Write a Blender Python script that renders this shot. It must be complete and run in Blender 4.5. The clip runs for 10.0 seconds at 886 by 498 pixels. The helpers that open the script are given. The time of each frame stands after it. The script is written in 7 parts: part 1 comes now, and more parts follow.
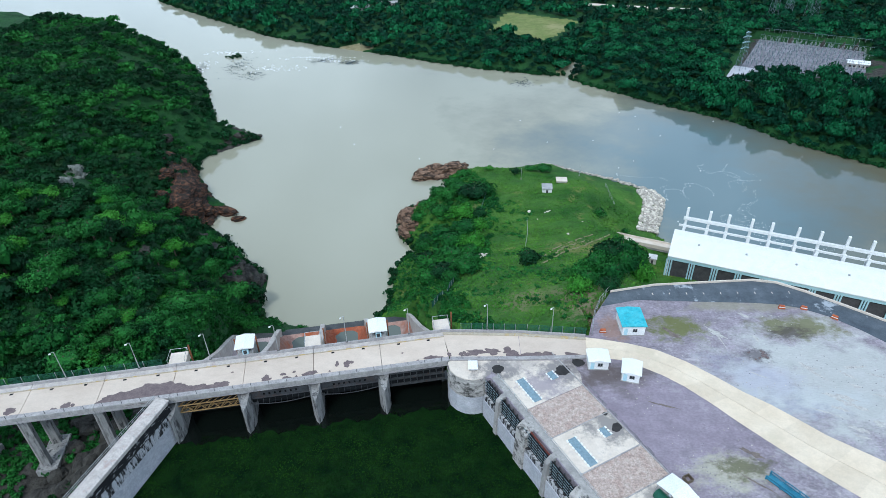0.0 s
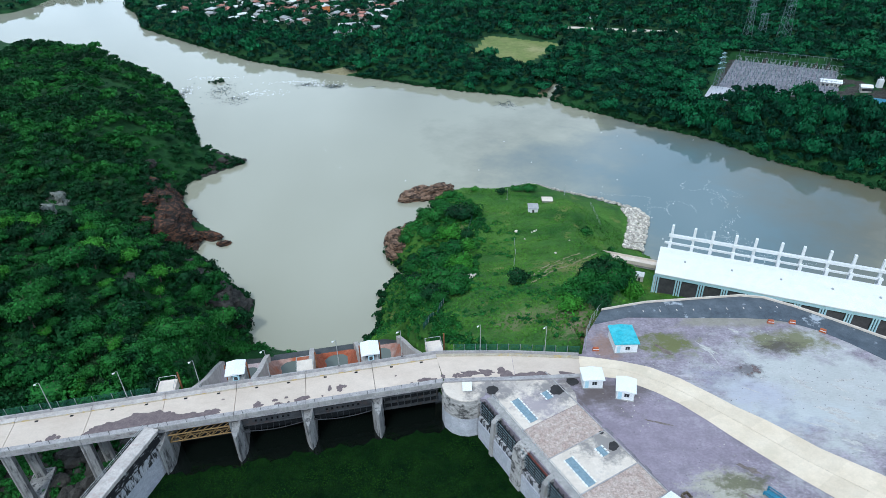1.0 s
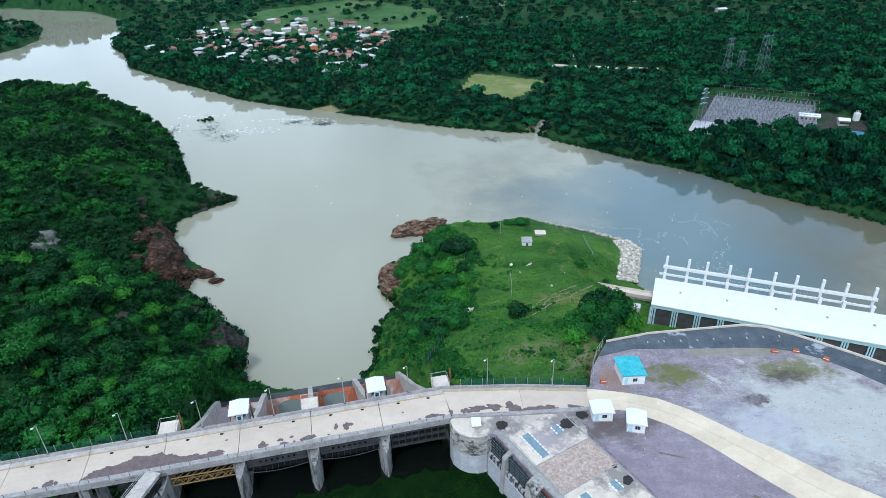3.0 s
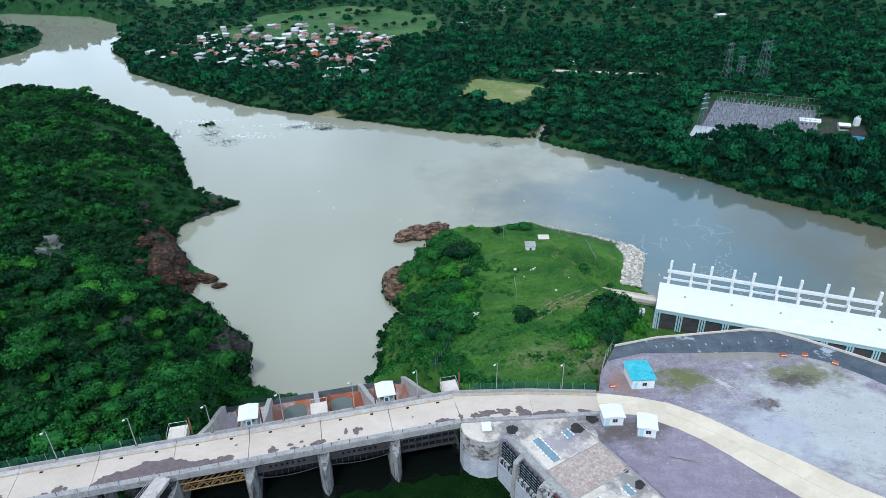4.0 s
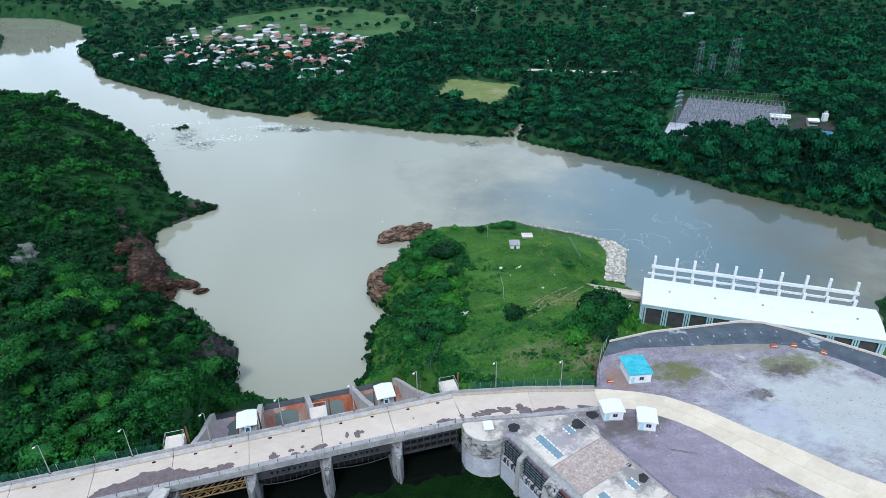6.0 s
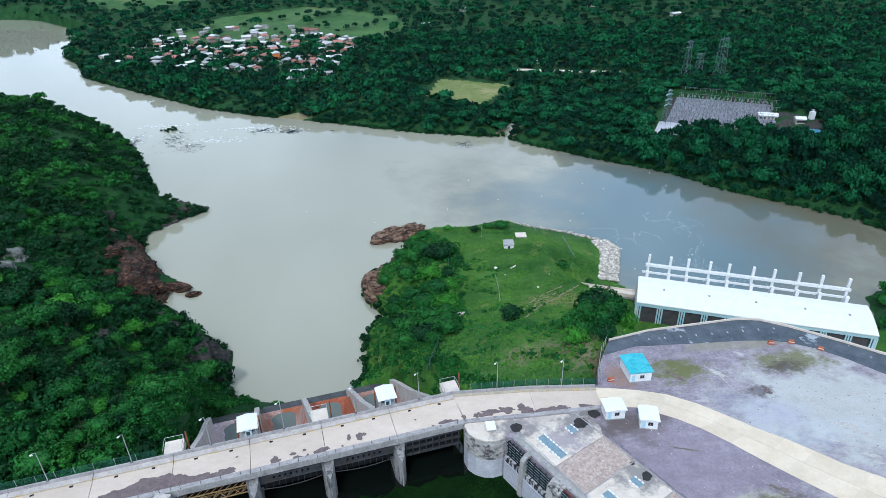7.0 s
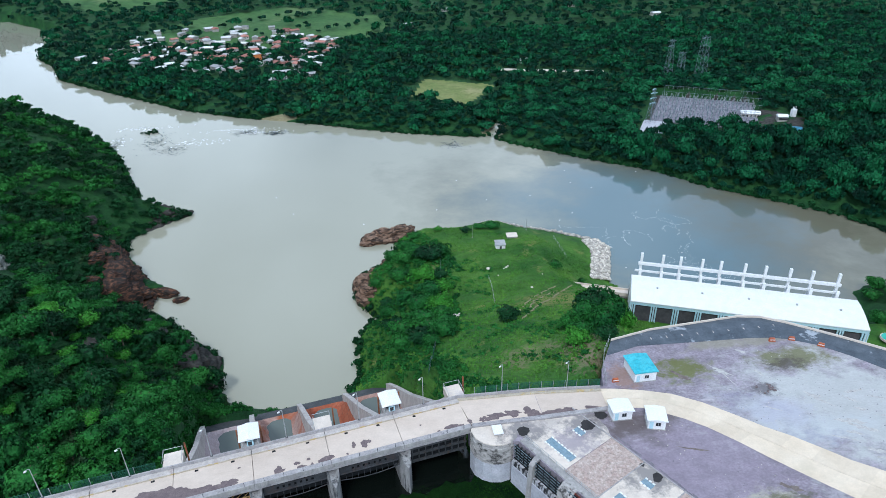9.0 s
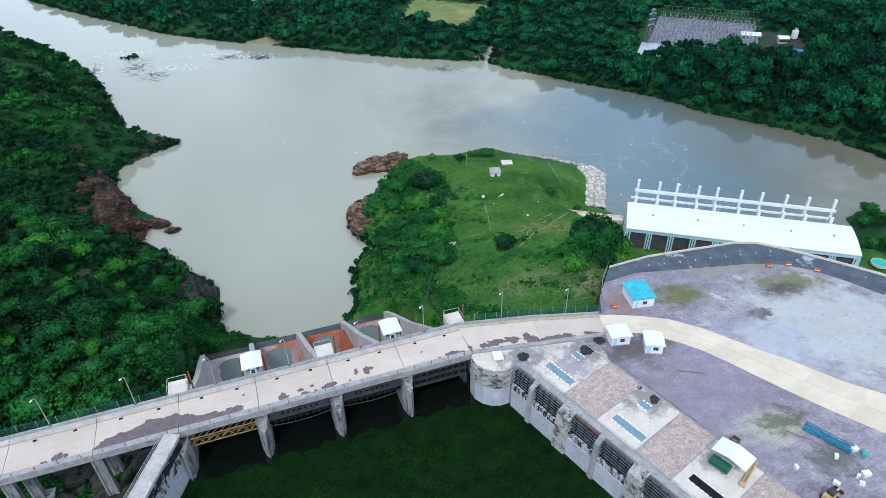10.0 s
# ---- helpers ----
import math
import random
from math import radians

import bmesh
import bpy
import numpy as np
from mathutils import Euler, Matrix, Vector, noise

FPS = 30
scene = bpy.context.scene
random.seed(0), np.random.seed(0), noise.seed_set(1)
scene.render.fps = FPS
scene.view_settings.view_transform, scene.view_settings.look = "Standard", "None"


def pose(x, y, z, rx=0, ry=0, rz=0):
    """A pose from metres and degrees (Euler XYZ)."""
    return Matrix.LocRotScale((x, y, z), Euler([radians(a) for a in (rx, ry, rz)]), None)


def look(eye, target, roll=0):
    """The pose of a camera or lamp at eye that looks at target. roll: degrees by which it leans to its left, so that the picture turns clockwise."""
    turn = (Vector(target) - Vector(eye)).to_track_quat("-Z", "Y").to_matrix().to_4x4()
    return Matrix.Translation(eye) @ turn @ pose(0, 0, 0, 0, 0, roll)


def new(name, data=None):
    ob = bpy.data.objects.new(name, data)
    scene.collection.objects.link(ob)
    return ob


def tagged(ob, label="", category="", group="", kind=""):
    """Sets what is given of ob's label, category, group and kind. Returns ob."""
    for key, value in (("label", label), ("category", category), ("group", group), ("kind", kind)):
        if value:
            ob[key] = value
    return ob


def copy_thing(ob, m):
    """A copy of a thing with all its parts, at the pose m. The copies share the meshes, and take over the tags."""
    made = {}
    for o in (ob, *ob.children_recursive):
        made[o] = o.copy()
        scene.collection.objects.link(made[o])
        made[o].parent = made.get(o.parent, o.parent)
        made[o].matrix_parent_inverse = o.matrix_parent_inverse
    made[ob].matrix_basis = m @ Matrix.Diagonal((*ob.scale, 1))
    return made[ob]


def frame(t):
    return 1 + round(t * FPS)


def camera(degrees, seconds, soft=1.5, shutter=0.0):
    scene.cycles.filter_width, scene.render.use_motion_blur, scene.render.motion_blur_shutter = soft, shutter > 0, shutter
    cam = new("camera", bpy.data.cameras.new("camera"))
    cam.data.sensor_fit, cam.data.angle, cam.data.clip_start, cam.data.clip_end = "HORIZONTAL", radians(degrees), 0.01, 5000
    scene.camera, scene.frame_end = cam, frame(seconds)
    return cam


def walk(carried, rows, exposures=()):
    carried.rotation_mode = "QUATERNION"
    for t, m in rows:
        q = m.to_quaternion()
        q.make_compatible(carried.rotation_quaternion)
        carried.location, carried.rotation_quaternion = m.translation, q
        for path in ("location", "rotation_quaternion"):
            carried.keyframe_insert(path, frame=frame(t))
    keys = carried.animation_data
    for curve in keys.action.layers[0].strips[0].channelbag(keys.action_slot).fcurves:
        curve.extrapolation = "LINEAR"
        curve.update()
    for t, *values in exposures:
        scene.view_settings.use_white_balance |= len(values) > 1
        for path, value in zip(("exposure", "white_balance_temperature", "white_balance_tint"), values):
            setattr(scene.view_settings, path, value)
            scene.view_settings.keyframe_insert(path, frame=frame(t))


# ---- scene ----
cam = camera(71.0, 10.0, soft=0.5)
PATH = [
    (0, (0.264, 0.302, 99.086), (0.219, 1.961, 97.97), -1.5),
    (0.5, (-0.567, 0.255, 99.066), (-0.585, 1.933, 97.978), -1.5),
    (1, (-1.503, 0.34, 99.078), (-1.495, 2.036, 98.018), -1.5),
    (1.5, (-2.537, 0.309, 99.013), (-2.508, 2.022, 97.98), -1.4),
    (2, (-3.707, 0.356, 99.016), (-3.663, 2.084, 98.009), -1.4),
    (2.5, (-4.959, 0.439, 98.943), (-4.905, 2.18, 97.961), -1.4),
    (4, (-8.858, 0.555, 98.754), (-8.791, 2.313, 97.804), -1.3),
    (4.5, (-10.146, 0.6, 98.801), (-10.077, 2.358, 97.851), -1.2),
    (5, (-11.454, 0.72, 98.774), (-11.368, 2.478, 97.824), -1.2),
    (5.5, (-12.755, 0.902, 98.711), (-12.635, 2.658, 97.76), -1.2),
    (7, (-16.476, 1.852, 98.47), (-16.291, 3.602, 97.519), -1.2),
    (7.5, (-17.773, 2.296, 98.43), (-17.577, 4.044, 97.479), -1.1),
    (8, (-18.857, 2.841, 98.285), (-18.647, 4.588, 97.334), -1.1),
    (8.5, (-19.853, 3.6, 98.081), (-19.628, 5.345, 97.13), -1.2),
    (9, (-20.858, 4.565, 97.845), (-20.615, 6.308, 96.894), -1.1),
    (9.5, (-21.82, 5.474, 97.386), (-21.561, 7.196, 96.402), -1.1),
    (9.6, (-21.994, 5.665, 97.255), (-21.736, 7.379, 96.258), -1.09),
    (9.7, (-22.168, 5.856, 97.124), (-21.911, 7.555, 96.104), -1.08),
    (9.8, (-22.343, 6.046, 96.992), (-22.087, 7.726, 95.941), -1.06),
    (9.9, (-22.517, 6.237, 96.861), (-22.263, 7.888, 95.764), -1.03),
    (10, (-22.691, 6.428, 96.73), (-22.439, 8.048, 95.584), -1.0),
]
walk(cam, [(t, look(eye, target, roll)) for t, eye, target, roll in PATH], [(0.0, -0.15, 5600, 4), (10.0, -0.13, 5600, 8)])

# ---- world and light: a bright overcast afternoon ----
world = bpy.data.worlds.new("overcast_sky")
scene.world = world
world.use_nodes = True
wn, wl = world.node_tree.nodes, world.node_tree.links
wn.clear()
SUN_UP, SUN_ROUND = 52.0, 200.0
sky = wn.new("ShaderNodeTexSky")
sky.sky_type, sky.sun_disc = "NISHITA", False
sky.sun_elevation, sky.sun_rotation = radians(SUN_UP), radians(SUN_ROUND)
coord = wn.new("ShaderNodeTexCoord")
cloud = wn.new("ShaderNodeTexNoise")
cloud.inputs["Scale"].default_value, cloud.inputs["Detail"].default_value = 2.6, 6.0
ramp = wn.new("ShaderNodeValToRGB")
ramp.color_ramp.elements[0].position, ramp.color_ramp.elements[1].position = 0.36, 0.62
ramp.color_ramp.elements[0].color, ramp.color_ramp.elements[1].color = (0.26, 0.26, 0.26, 1), (1, 1, 1, 1)
mix = wn.new("ShaderNodeMixRGB")
mix.inputs[2].default_value = (11.5, 12.7, 13.9, 1)
back = wn.new("ShaderNodeBackground")
back.inputs["Strength"].default_value = 0.12
out = wn.new("ShaderNodeOutputWorld")
wl.new(coord.outputs["Generated"], cloud.inputs["Vector"])
wl.new(cloud.outputs["Fac"], ramp.inputs["Fac"])
wl.new(ramp.outputs["Color"], mix.inputs[0])
wl.new(sky.outputs["Color"], mix.inputs[1])
wl.new(mix.outputs[0], back.inputs["Color"])
wl.new(back.outputs[0], out.inputs["Surface"])

sun = new("sun", bpy.data.lights.new("sun", "SUN"))
sun.data.energy, sun.data.angle, sun.data.color = 2.4, radians(9), (1.0, 0.95, 0.88)
a, e = radians(SUN_ROUND), radians(SUN_UP)
sun.matrix_world = look((math.sin(a) * math.cos(e) * 50, math.cos(a) * math.cos(e) * 50, math.sin(e) * 50), (0, 0, 0))

# ---- materials ----
def material(name, colours, scale=0.3, rough=0.9, metal=0.0, grain=6.0, bump=0.3, spots=None, spot_at=0.62, spot_scale=0.12,
             jitter=0.0, island=0.0, stretch=(1, 1, 1), spec=0.3, bump_size=0.05, soft_spot=0.06, areas=(), mottle=0.45, fleck=0.35):
    """Two colours mixed by a broad noise, a fine grain with relief, and, if given, spots of a third colour with ragged edges."""
    mat = bpy.data.materials.new(name)
    mat.use_nodes = True
    nodes, links = mat.node_tree.nodes, mat.node_tree.links
    b = nodes["Principled BSDF"]
    b.inputs["Roughness"].default_value, b.inputs["Metallic"].default_value = rough, metal
    b.inputs["Specular IOR Level"].default_value = spec
    geo = nodes.new("ShaderNodeNewGeometry")
    mapping = nodes.new("ShaderNodeMapping")
    mapping.inputs["Scale"].default_value = stretch
    links.new(geo.outputs["Position"], mapping.inputs["Vector"])

    def noise_at(s, detail=4.0, w=0.6):
        n = nodes.new("ShaderNodeTexNoise")
        n.inputs["Scale"].default_value, n.inputs["Detail"].default_value, n.inputs["Roughness"].default_value = s, detail, w
        links.new(mapping.outputs[0], n.inputs["Vector"])
        return n

    def blend(fac, c1, c2, kind="MIX"):
        m = nodes.new("ShaderNodeMixRGB")
        m.blend_type = kind
        for k, v in ((0, fac), (1, c1), (2, c2)):
            if isinstance(v, (int, float)):
                m.inputs[k].default_value = v
            elif isinstance(v, tuple):
                m.inputs[k].default_value = (*v, 1)
            else:
                links.new(v, m.inputs[k])
        return m.outputs[0]

    def limits(value, lo, hi):
        r = nodes.new("ShaderNodeMapRange")
        r.inputs[1].default_value, r.inputs[2].default_value = lo, hi
        links.new(value, r.inputs[0])
        return r.outputs[0]

    broad = noise_at(scale)
    col = blend(limits(broad.outputs["Fac"], 0.32, 0.68), colours[0], colours[1])
    fine = noise_at(grain, 3.0)
    col = blend(fleck, col, blend(limits(fine.outputs["Fac"], 0.3, 0.7), (0.35, 0.35, 0.35), (1.0, 1.0, 1.0)), "MULTIPLY")
    mid = noise_at((scale * grain) ** 0.5, 6.0, 0.7)
    col = blend(mottle, col, blend(limits(mid.outputs["Fac"], 0.3, 0.7), (0.45, 0.45, 0.45), (1.15, 1.15, 1.15)), "MULTIPLY")
    if spots:
        sp = noise_at(spot_scale, 5.0, 0.62)
        col = blend(limits(sp.outputs["Fac"], spot_at, spot_at + soft_spot), col, spots)
    for (ax, ay, rx, ry, strength), tone in areas:
        # a broad washed or weedy area with a ragged rim
        off = nodes.new("ShaderNodeVectorMath")
        off.operation = "SUBTRACT"
        off.inputs[1].default_value = (ax, ay, 0)
        links.new(geo.outputs["Position"], off.inputs[0])
        sq = nodes.new("ShaderNodeVectorMath")
        sq.operation = "MULTIPLY"
        sq.inputs[1].default_value = (1 / rx, 1 / ry, 0)
        links.new(off.outputs[0], sq.inputs[0])
        ln = nodes.new("ShaderNodeVectorMath")
        ln.operation = "LENGTH"
        links.new(sq.outputs[0], ln.inputs[0])
        rag = noise_at(5.0 / (rx + ry), 8.0, 0.72)
        add = nodes.new("ShaderNodeMath")
        add.operation = "MULTIPLY_ADD"
        add.inputs[1].default_value = 3.2
        links.new(rag.outputs["Fac"], add.inputs[0])
        links.new(ln.outputs["Value"], add.inputs[2])
        fac = nodes.new("ShaderNodeMapRange")
        fac.inputs[1].default_value, fac.inputs[2].default_value = 2.62, 2.0
        fac.inputs[3].default_value, fac.inputs[4].default_value = 0.0, strength
        links.new(add.outputs[0], fac.inputs[0])
        col = blend(fac.outputs[0], col, tone)
    if island:
        col = blend(1.0, col, blend(geo.outputs["Random Per Island"], (1 - island,) * 3, (1 + island,) * 3), "MULTIPLY")
    if jitter:
        info = nodes.new("ShaderNodeObjectInfo")
        col = blend(1.0, col, blend(info.outputs["Random"], (1 - jitter,) * 3, (1 + jitter,) * 3), "MULTIPLY")
    links.new(col, b.inputs["Base Color"])
    if bump:
        bp = nodes.new("ShaderNodeBump")
        bp.inputs["Strength"].default_value, bp.inputs["Distance"].default_value = bump, bump_size
        links.new(fine.outputs["Fac"], bp.inputs["Height"])
        links.new(bp.outputs[0], b.inputs["Normal"])
    return mat


def foliage(name, dark, light, scale=0.11, grain=2.0, relief=0.4, rough=0.65, spec=0.15):
    mat = material(name, (dark, light), scale=scale, rough=rough, grain=grain, bump=1.0, bump_size=relief, island=0.3, spec=spec, mottle=0.6, fleck=0.5)
    return mat


ROAD = material("worn_road_concrete", ((0.54, 0.445, 0.37), (0.62, 0.525, 0.445)), 0.12, 0.9, grain=4, spots=(0.47, 0.385, 0.31), spot_at=0.60, spot_scale=0.35, soft_spot=0.2, mottle=0.18, fleck=0.15, stretch=(0.6, 1, 1), jitter=0.04)
PATCH = material("dark_asphalt_patch", ((0.15, 0.115, 0.12), (0.21, 0.165, 0.165)), 0.8, 0.9, grain=5)
KERB = material("grey_kerb_concrete", ((0.32, 0.30, 0.305), (0.46, 0.44, 0.435)), 0.5, 0.9, grain=3, spots=(0.2, 0.19, 0.2), spot_at=0.6, spot_scale=0.8)
PARAPET = material("ochre_stained_parapet", ((0.46, 0.40, 0.30), (0.52, 0.47, 0.39)), 0.6, 0.9, spots=(0.42, 0.32, 0.15), spot_at=0.55, spot_scale=0.5)
CONCRETE = material("weathered_concrete", ((0.30, 0.29, 0.285), (0.46, 0.44, 0.42)), 0.35, 0.92, grain=2.5, bump=0.5, spots=(0.14, 0.135, 0.13), spot_at=0.58, spot_scale=0.8, stretch=(1, 1, 0.35), soft_spot=0.15)
LILAC_WALL = material("pale_washed_wall", ((0.46, 0.47, 0.52), (0.56, 0.56, 0.60)), 0.3, 0.9, grain=3, spots=(0.36, 0.37, 0.41), spot_at=0.58, spot_scale=0.5)
PANEL = material("pale_deck_panel", ((0.575, 0.50, 0.43), (0.70, 0.62, 0.54)), 0.3, 0.9, grain=3, spots=(0.44, 0.40, 0.40), spot_at=0.60, spot_scale=0.28, soft_spot=0.2, mottle=0.16, fleck=0.15, areas=(((9, 99.6, 6.5, 5, 0.85), (0.17, 0.16, 0.165)), ((23.2, 99.1, 6.5, 5, 0.85), (0.17, 0.16, 0.165)), ((18.6, 94.6, 6, 4.4, 0.8), (0.26, 0.23, 0.26)), ((14, 101, 6, 2.5, 0.5), (0.3, 0.27, 0.26)), ((31.2, 84.4, 8, 5.5, 0.85), (0.18, 0.17, 0.17)), ((27, 101.5, 4, 3, 0.7), (0.14, 0.12, 0.12)), ((36.5, 68, 5, 3.5, 0.7), (0.2, 0.19, 0.19))))
GRAVEL = material("pinkish_gravel", ((0.50, 0.375, 0.325), (0.68, 0.57, 0.51)), 0.7, 0.95, grain=3.2, bump=1.0, bump_size=0.2, spots=(0.25, 0.17, 0.145), spot_at=0.66, spot_scale=0.9, mottle=0.75, fleck=0.6)
YARD = material("lilac_gravel_yard", ((0.30, 0.255, 0.305), (0.41, 0.37, 0.42)), 0.07, 0.95, grain=2.2, bump=0.7, bump_size=0.2, stretch=(0.75, 1, 1), spots=(0.49, 0.46, 0.475), spot_at=0.62, spot_scale=0.14, soft_spot=0.14, mottle=0.85, fleck=0.6, areas=(
    ((40, 84, 24, 16, 0.55), (0.23, 0.19, 0.24)), ((34, 97, 8, 6, 0.7), (0.13, 0.11, 0.115)), ((62, 100, 10, 6, 0.5), (0.24, 0.24, 0.31)), ((72, 90, 16, 5, 0.45), (0.30, 0.33, 0.42)),
    ((84, 97, 32, 24, 0.62), (0.50, 0.52, 0.49)), ((66, 96, 9, 5, 0.5), (0.36, 0.36, 0.45)), ((52, 113, 9, 5, 0.9), (0.12, 0.13, 0.04)), ((81, 113, 12, 5, 0.85), (0.13, 0.13, 0.055)), ((78, 111, 6, 3, 0.8), (0.07, 0.06, 0.055)),
    ((50, 73, 8, 5, 0.6), (0.42, 0.41, 0.30)), ((53, 74, 6, 3, 0.8), (0.10, 0.10, 0.05)), ((57.5, 65, 6, 4, 0.8), (0.10, 0.095, 0.085)), ((67.3, 103.6, 3.6, 2.6, 0.8), (0.11, 0.10, 0.11)), ((37, 113, 4, 6, 0.7), (0.26, 0.16, 0.12)), ((31, 98, 6, 4, 0.75), (0.10, 0.08, 0.075)), ((40, 99, 5, 3, 0.7), (0.12, 0.10, 0.10)), ((72, 121, 20, 3, 0.6), (0.25, 0.24, 0.17))))
SAND_ROAD = material("sandy_concrete_road", ((0.61, 0.505, 0.38), (0.71, 0.61, 0.485)), 0.1, 0.9, grain=4, spots=(0.52, 0.45, 0.34), spot_at=0.57, spot_scale=0.12, soft_spot=0.2, mottle=0.2, fleck=0.15, jitter=0.06)
# the pale bluish spots are the sky's reflection painted onto the wet asphalt
WET_ASPHALT = material("wet_asphalt_with_sky_sheen", ((0.065, 0.08, 0.10), (0.115, 0.135, 0.16)), 0.2, 0.22, grain=4, bump=0.1, spots=(0.32, 0.35, 0.39), spot_at=0.60, spot_scale=0.16)
WHITE_PAINT = material("white_painted_metal", ((0.76, 0.77, 0.78), (0.84, 0.84, 0.84)), 0.3, 0.45, grain=4, bump=0.05, mottle=0.1)
PALE_BLUE = material("pale_blue_paint", ((0.42, 0.64, 0.74), (0.5, 0.70, 0.78)), 0.3, 0.6, grain=4, bump=0.1, mottle=0.15)
CYAN_ROOF = material("faded_cyan_roof_sheet", ((0.04, 0.42, 0.52), (0.12, 0.56, 0.64)), 0.5, 0.5, grain=3, bump=0.1, spots=(0.03, 0.36, 0.46), spot_at=0.6, spot_scale=0.5)
BLUE_PLATE = material("blue_grey_cover_plate", ((0.19, 0.28, 0.34), (0.25, 0.345, 0.40)), 0.6, 0.6, grain=4)
# dark steel, taken so near black that it also stands for shade
DARK_STEEL_AND_SHADE = material("dark_steel_and_shade", ((0.012, 0.013, 0.015), (0.025, 0.027, 0.03)), 0.6, 0.8, grain=4, spec=0.05)
GREY_STEEL = material("grey_painted_steel", ((0.04, 0.043, 0.047), (0.075, 0.078, 0.082)), 0.5, 0.6, metal=0.2, grain=4, spots=(0.06, 0.04, 0.03), spot_at=0.6, spot_scale=0.8)
GALVANISED = material("galvanised_steel", ((0.45, 0.47, 0.48), (0.55, 0.57, 0.58)), 0.6, 0.5, metal=0.5, grain=5)
RUST = material("rusty_steel", ((0.22, 0.08, 0.035), (0.32, 0.13, 0.06)), 0.9, 0.85, grain=4, spots=(0.12, 0.05, 0.03), spot_at=0.55, spot_scale=1.0)
RED_PRIMER = material("rust_red_gate_plate", ((0.34, 0.085, 0.04), (0.44, 0.15, 0.08)), 0.5, 0.8, grain=3, spots=(0.16, 0.10, 0.08), spot_at=0.58, spot_scale=0.6)
MAROON = material("dull_maroon_paint", ((0.16, 0.035, 0.03), (0.24, 0.07, 0.055)), 0.6, 0.7, grain=4)
YELLOW_STEEL = material("yellow_painted_steel", ((0.22, 0.13, 0.05), (0.36, 0.24, 0.10)), 0.9, 0.7, grain=4)
GATE_GREY = material("grey_green_gate_plate", ((0.15, 0.17, 0.17), (0.21, 0.23, 0.22)), 0.5, 0.7, grain=3)
GLASS = material("dark_window_glass", ((0.03, 0.035, 0.04), (0.05, 0.055, 0.06)), 0.5, 0.12, grain=3, bump=0, spec=0.5)
HALL_DARK = material("dark_shutter_and_hall_shade", ((0.05, 0.05, 0.058), (0.09, 0.085, 0.092)), 0.4, 0.7, grain=3)
ROCK_RED = material("reddish_river_rock", ((0.075, 0.034, 0.02), (0.19, 0.088, 0.05)), 0.4, 0.95, grain=1.6, bump=1.0, bump_size=0.6, spots=(0.022, 0.017, 0.014), spot_at=0.42, spot_scale=0.7, soft_spot=0.12, stretch=(0.5, 0.5, 2.2), mottle=0.8)
ROCK_TAN = material("tan_layered_rock", ((0.14, 0.08, 0.052), (0.36, 0.235, 0.165)), 0.5, 0.95, grain=1.6, bump=1.0, bump_size=0.6, spots=(0.04, 0.027, 0.02), spot_at=0.46, spot_scale=0.6, soft_spot=0.12, stretch=(0.5, 0.5, 2.2), mottle=0.7)
ROCK_PALE = material("pale_lichened_rock", ((0.11, 0.125, 0.11), (0.23, 0.245, 0.22)), 0.5, 0.95, grain=1.6, bump=1.0, bump_size=0.5, spots=(0.07, 0.08, 0.07), spot_at=0.52, spot_scale=0.6, soft_spot=0.12)
ROCK_DARK = material("dark_wet_rock", ((0.022, 0.021, 0.019), (0.075, 0.07, 0.062)), 0.5, 0.95, grain=1.5, bump=1.0, bump_size=0.5)
RIPRAP = material("pale_riprap_stone", ((0.50, 0.46, 0.40), (0.66, 0.61, 0.54)), 0.5, 0.95, grain=2.5, bump=0.6, jitter=0.25, island=0.25)
SOIL = material("forest_floor", ((0.005, 0.042, 0.011), (0.022, 0.092, 0.020)), 0.12, 0.95, grain=1.4, bump=1.0, bump_size=0.8)
GRASS_GROUND = material("grassy_slope", ((0.022, 0.10, 0.012), (0.085, 0.20, 0.026)), 0.06, 0.95, grain=1.0, bump=1.0, bump_size=0.5, mottle=0.7, fleck=0.5, spots=(0.14, 0.16, 0.045), spot_at=0.6, spot_scale=0.08, soft_spot=0.1, areas=(((50, 196, 17, 18, 0.8), (0.17, 0.17, 0.045)), ((20, 139, 12, 7, 0.7), (0.16, 0.15, 0.08)), ((37, 135, 9, 6, 0.6), (0.17, 0.14, 0.09)), ((12, 252, 8, 5, 0.5), (0.17, 0.16, 0.07)), ((33, 128, 6, 10, 0.7), (0.20, 0.15, 0.11)), ((-100, 960, 150, 60, 0.7), (0.05, 0.10, 0.03))))
PASTURE = material("damp_pasture", ((0.03, 0.10, 0.026), (0.075, 0.165, 0.045)), 0.02, 0.95, grain=0.5, mottle=0.7, spots=(0.09, 0.14, 0.05), spot_at=0.58, spot_scale=0.012, soft_spot=0.1)
FIELD = material("yellowish_pitch_grass", ((0.14, 0.19, 0.05), (0.22, 0.24, 0.085)), 0.06, 0.95, grain=0.6, areas=(((95, 590, 14, 10, 0.6), (0.30, 0.27, 0.14)),))
TRUNK = material("grey_brown_bark", ((0.12, 0.095, 0.07), (0.2, 0.16, 0.12)), 2, 0.95)
LEAF_DARK = foliage("deep_green_leaves", (0.002, 0.027, 0.010), (0.014, 0.090, 0.022), 0.06)
LEAF_MID = foliage("green_leaves", (0.006, 0.070, 0.015), (0.042, 0.210, 0.033), 0.07)
LEAF_OLIVE = foliage("dull_olive_scrub", (0.016, 0.058, 0.020), (0.055, 0.112, 0.042), 0.09)
LEAF_LIME = foliage("fresh_lime_leaves", (0.035, 0.19, 0.016), (0.085, 0.31, 0.035), 0.12)
